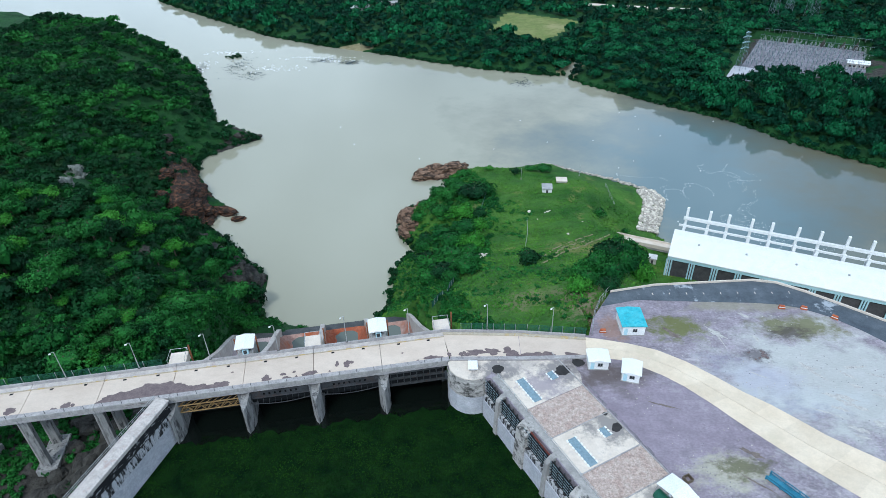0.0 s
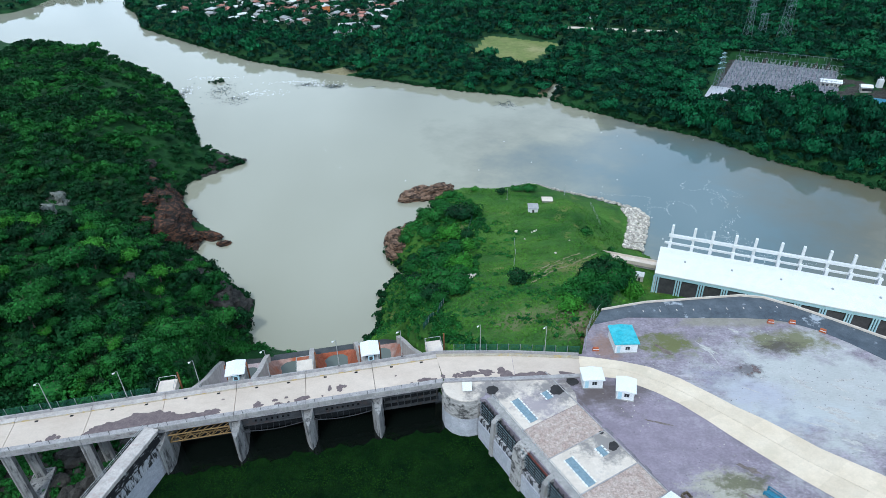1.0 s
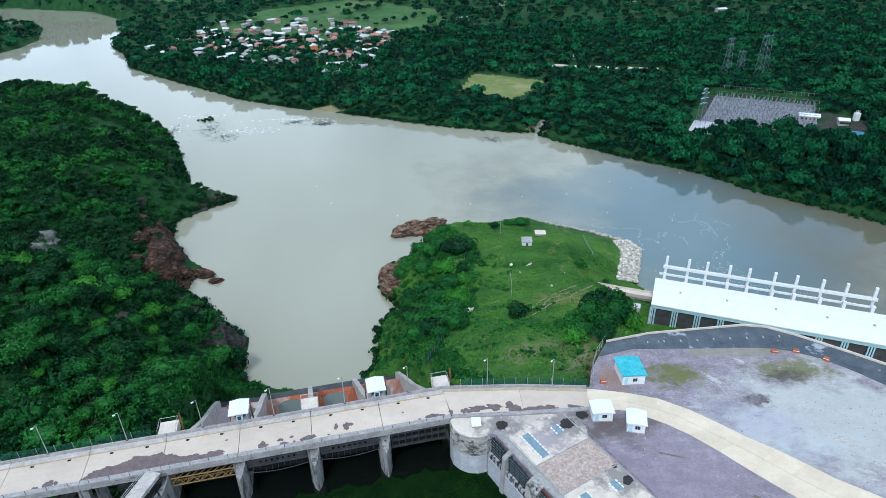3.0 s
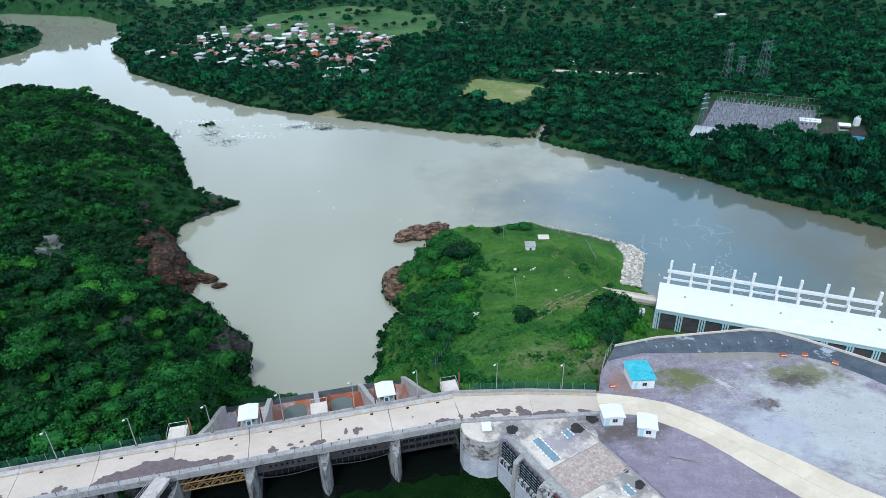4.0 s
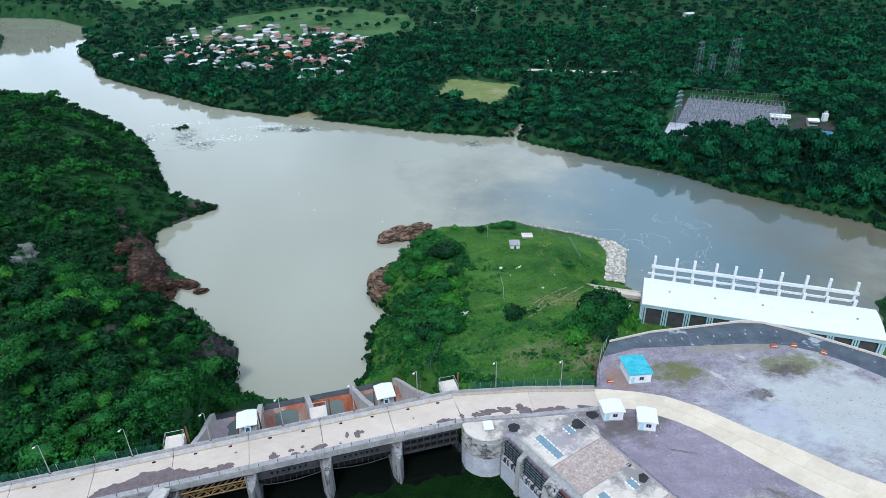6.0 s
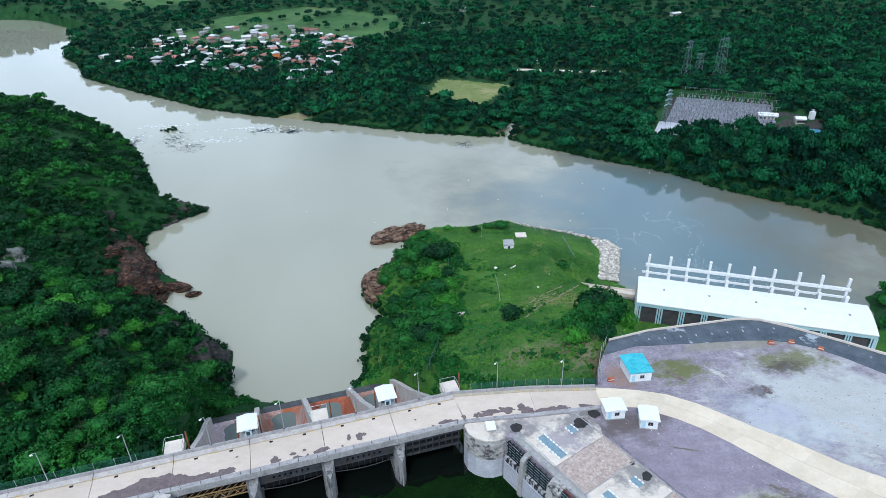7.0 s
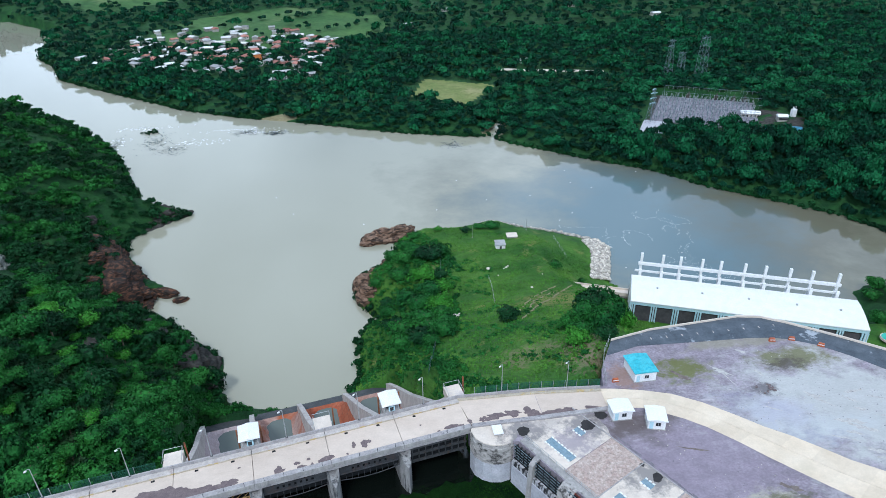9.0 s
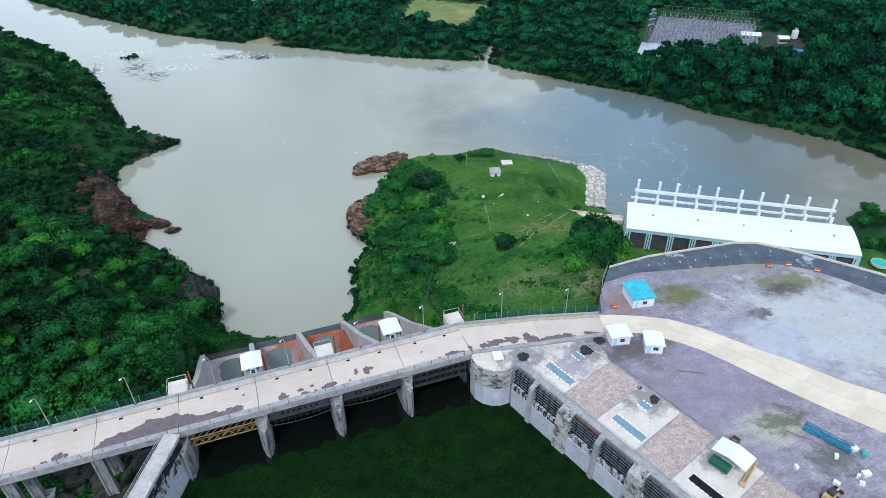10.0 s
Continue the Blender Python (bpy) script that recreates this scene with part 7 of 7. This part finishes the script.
tank = thing("fuel_tank", pose(36.0, 66.4, 0.1, 0, 0, -58), "dark green rounded tank beside the canopy", "tank")
part("shell", Shape().tube((-1.7, 0, 1.1), (1.7, 0, 1.1), 1.0, 14), GREEN_TANK, tank)
for x in (-1.1, 1.1):
    part("saddle", Shape().box(x - 0.2, x + 0.2, -0.8, 0.8, 0, 0.4), CONCRETE, tank)
boom = thing("crane_boom", pose(40.4, 64.2, 0.1, 0, 0, 38), "yellow lattice crane boom lying on the deck", "crane boom")
lat = Shape()
for y, z in ((-0.3, 0.1), (0.3, 0.1), (-0.3, 0.7), (0.3, 0.7)):
    part("chord", Shape().tube((-3, y, z), (3, y * 0.5, z), 0.09), PLANT_YELLOW, boom)
for q in range(10):
    lat.tube((-3 + q * 0.6, -0.3, 0.1), (-2.4 + q * 0.6, -0.3, 0.7), 0.06).tube((-3 + q * 0.6, 0.3, 0.7), (-2.4 + q * 0.6, 0.3, 0.1), 0.06).tube((-3 + q * 0.6, -0.3, 0.7), (-2.4 + q * 0.6, 0.3, 0.7), 0.06)
part("lacing", lat, PLANT_YELLOW, boom)
part("foot", Shape().box(-3.4, -2.8, -0.5, 0.5, 0, 0.8), PLANT_YELLOW, boom)
crate = thing("wooden_crate", pose(41.8, 71.2, 0.03, 0, 0, 25), "small open wooden crate", "crate")
for a_ in ((-0.7, 0.7, -0.7, -0.6), (-0.7, 0.7, 0.6, 0.7), (-0.7, -0.6, -0.6, 0.6), (0.6, 0.7, -0.6, 0.6)):
    part("board", Shape().box(*a_, 0, 0.8), TRUNK, crate)
rack = thing("blue_rack", pose(59, 68.7, 0.02, 0, 0, -53), "long blue painted steel rack frame", "rack")
for x in (-4, -1.3, 1.3, 4):
    for y in (-0.8, 0.8):
        part("upright", Shape().box(x - 0.12, x + 0.12, y - 0.1, y + 0.1, 0, 1.0), BLUE_PAINT, rack)
for y in (-0.8, 0.8):
    for z in (0.35, 0.95):
        part("rail", Shape().box(-4, 4, y - 0.07, y + 0.07, z - 0.07, z + 0.07), BLUE_PAINT, rack)
part("tray", Shape().box(-4, 4, -0.7, 0.7, 0.2, 0.26), BLUE_PAINT, rack)
for i, (x, y, w_, mt) in enumerate(((62.2, 65.6, 0.55, WHITE_PAINT), (63.2, 64.3, 0.5, TEAL), (57.9, 64.8, 0.42, WHITE_PAINT), (49.4, 64.0, 0.4, WHITE_PAINT), (54.2, 59.8, 0.5, WHITE_PAINT), (58.5, 59.0, 0.4, WHITE_PAINT), (60.6, 60.6, 0.7, WHITE_PAINT), (58.9, 60.4, 0.34, WHITE_PAINT))):
    bx_ = thing("storage_box", pose(x, y, 0.02, 0, 0, 30 * i), "small %s storage box on the gravel" % ("teal" if mt is TEAL else "white"), "box", "boxes in the yard")
    part("body", Shape().box(-w_, w_, -w_ * 0.7, w_ * 0.7, 0, 0.7), mt, bx_)
    part("lid", Shape().box(-w_ * 1.05, w_ * 1.05, -w_ * 0.75, w_ * 0.75, 0.7, 0.78), mt, bx_)
for x, y, t_ in ((51.2, 57.6, 20),):
    dg = thing("mini_loader", pose(x, y, 0.02, 0, 0, t_), "small yellow loader standing in the yard", "loader", "yard machines")
    part("body", Shape().box(-1.3, 1.0, -0.7, 0.7, 0.5, 1.5), PLANT_YELLOW, dg)
    part("cab", Shape().box(-0.6, 0.6, -0.6, 0.6, 1.5, 2.3), GLASS, dg)
    for wx in (-0.9, 0.7):
        for wy in (-0.8, 0.8):
            part("wheel", Shape().tube((wx, wy - 0.15, 0.45), (wx, wy + 0.15, 0.45), 0.45, 10), DARK_STEEL_AND_SHADE, dg)
    part("arm", Shape().box(1.0, 2.6, -0.15, 0.15, 0.9, 1.2), PLANT_YELLOW, dg)
    part("bucket", Shape().profile([(2.5, 0.1), (3.2, 0.1), (2.6, 0.9)], -0.8, 0.8), GREY_STEEL, dg)
rub = thing("rubble_heap", pose(67.3, 103.8, 0), "dark heap of broken concrete and debris", "rubble")
lump_mesh = stone_meshes[0].copy()
lump_mesh.materials[0] = PATCH
for i in range(14):
    an, rr = trng.uniform(0, 6.28), trng.uniform(1.3, 2.6)
    s_ = trng.uniform(0.15, 0.42)
    ob = part("lump", lump_mesh, PATCH, rub)
    ob.matrix_basis = pose(rr * math.cos(an), rr * 0.7 * math.sin(an), s_ * 0.4, 0, 0, an * 60) @ Matrix.Diagonal((s_ * 1.4, s_, s_ * 0.6, 1))
wt = thing("round_basin", pose(176.5, 172.5, -50.4), "round teal water basin on the apron", "basin")
part("rim", Shape().tube((0, 0, 0), (0, 0, 0.9), 3.2, 20), PANEL, wt)
part("water_cover", Shape().tube((0, 0, 0.9), (0, 0, 0.95), 2.9, 20), TEAL, wt)

# streaks of damp dirt and pale dust on the gravel yard, drawn out along the traffic
PALE_DUST = material("pale_dust", ((0.47, 0.45, 0.44), (0.56, 0.54, 0.51)), 0.5, 0.95, grain=3, mottle=0.6)
BROWN_DIRT = material("brown_damp_dirt", ((0.15, 0.12, 0.11), (0.24, 0.20, 0.18)), 0.5, 0.95, grain=3, mottle=0.6)
r_ = np.random.RandomState(97)
for i in range(46):
    x, y = r_.uniform(36, 104), r_.uniform(66, 119)
    if not inside(np.array([x]), np.array([y]), [(33, 96), (36, 110), (46, 109), (46, 119), (78, 119), (94, 107), (112, 86), (84, 62), (52, 66)])[0] or far_from(np.array([x]), np.array([y]), left_row + right_row[::-1])[0] < 2.5 or inside(np.array([x]), np.array([y]), left_row + right_row[::-1])[0]:
        continue
    dusty = x > 58
    single("dirt_streak", Shape().prism(blot(r_, x, y, r_.uniform(0.8, 3.4), r_.uniform(0.15, 0.7), r_.normal(-38, 14), 44, 0.5), 0.0, 0.006 + 0.001 * (i % 5)), PALE_DUST if dusty else BROWN_DIRT, "ragged %s on the gravel yard" % ("smear of pale dust" if dusty else "smear of damp brown dirt"), "dirt", group="dirt on the yard")

# stones and litter strewn over the gravel yard
for name_, mat_, lab_, n_, seed_ in (("pale_stones", RIPRAP, "scattered pale stones and litter on the gravel yard", 900, 95), ("dark_clods", DAMP_GRIT, "scattered dark clods on the gravel yard", 1500, 96)):
    r_ = np.random.RandomState(seed_)
    qx, qy = r_.uniform(28, 125, n_ * 2), r_.uniform(55, 122, n_ * 2)
    k_ = inside(qx, qy, [(31, 100), (37, 119), (78, 119), (96, 107), (125, 72), (150, 40), (90, 20), (46, 60)]) & ~inside(qx, qy, left_row + right_row[::-1]) & (waves(qx, qy, 18, seed_) > -0.15)
    k_ &= ~inside(qx, qy, [(37, 109), (45, 109), (45, 118), (37, 118)])
    qs = 0.04 + 0.12 * r_.uniform(0, 1, n_ * 2) ** 3
    strew(name_, mat_, [(np.array([(-1, -0.7, 0), (0.8, -1, 0), (1, 0.8, 0), (-0.7, 1, 0), (-0.5, -0.4, 1), (0.5, -0.4, 0.9), (0.5, 0.5, 1), (-0.4, 0.5, 0.8)], float), np.array([(4, 5, 6, 7), (0, 1, 5, 4), (1, 2, 6, 5), (2, 3, 7, 6), (3, 0, 4, 7)]))], np.column_stack([qx, qy, np.full(n_ * 2, -0.02), qs, qs * 0.6])[k_][:n_], lab_, "stones", seed_)
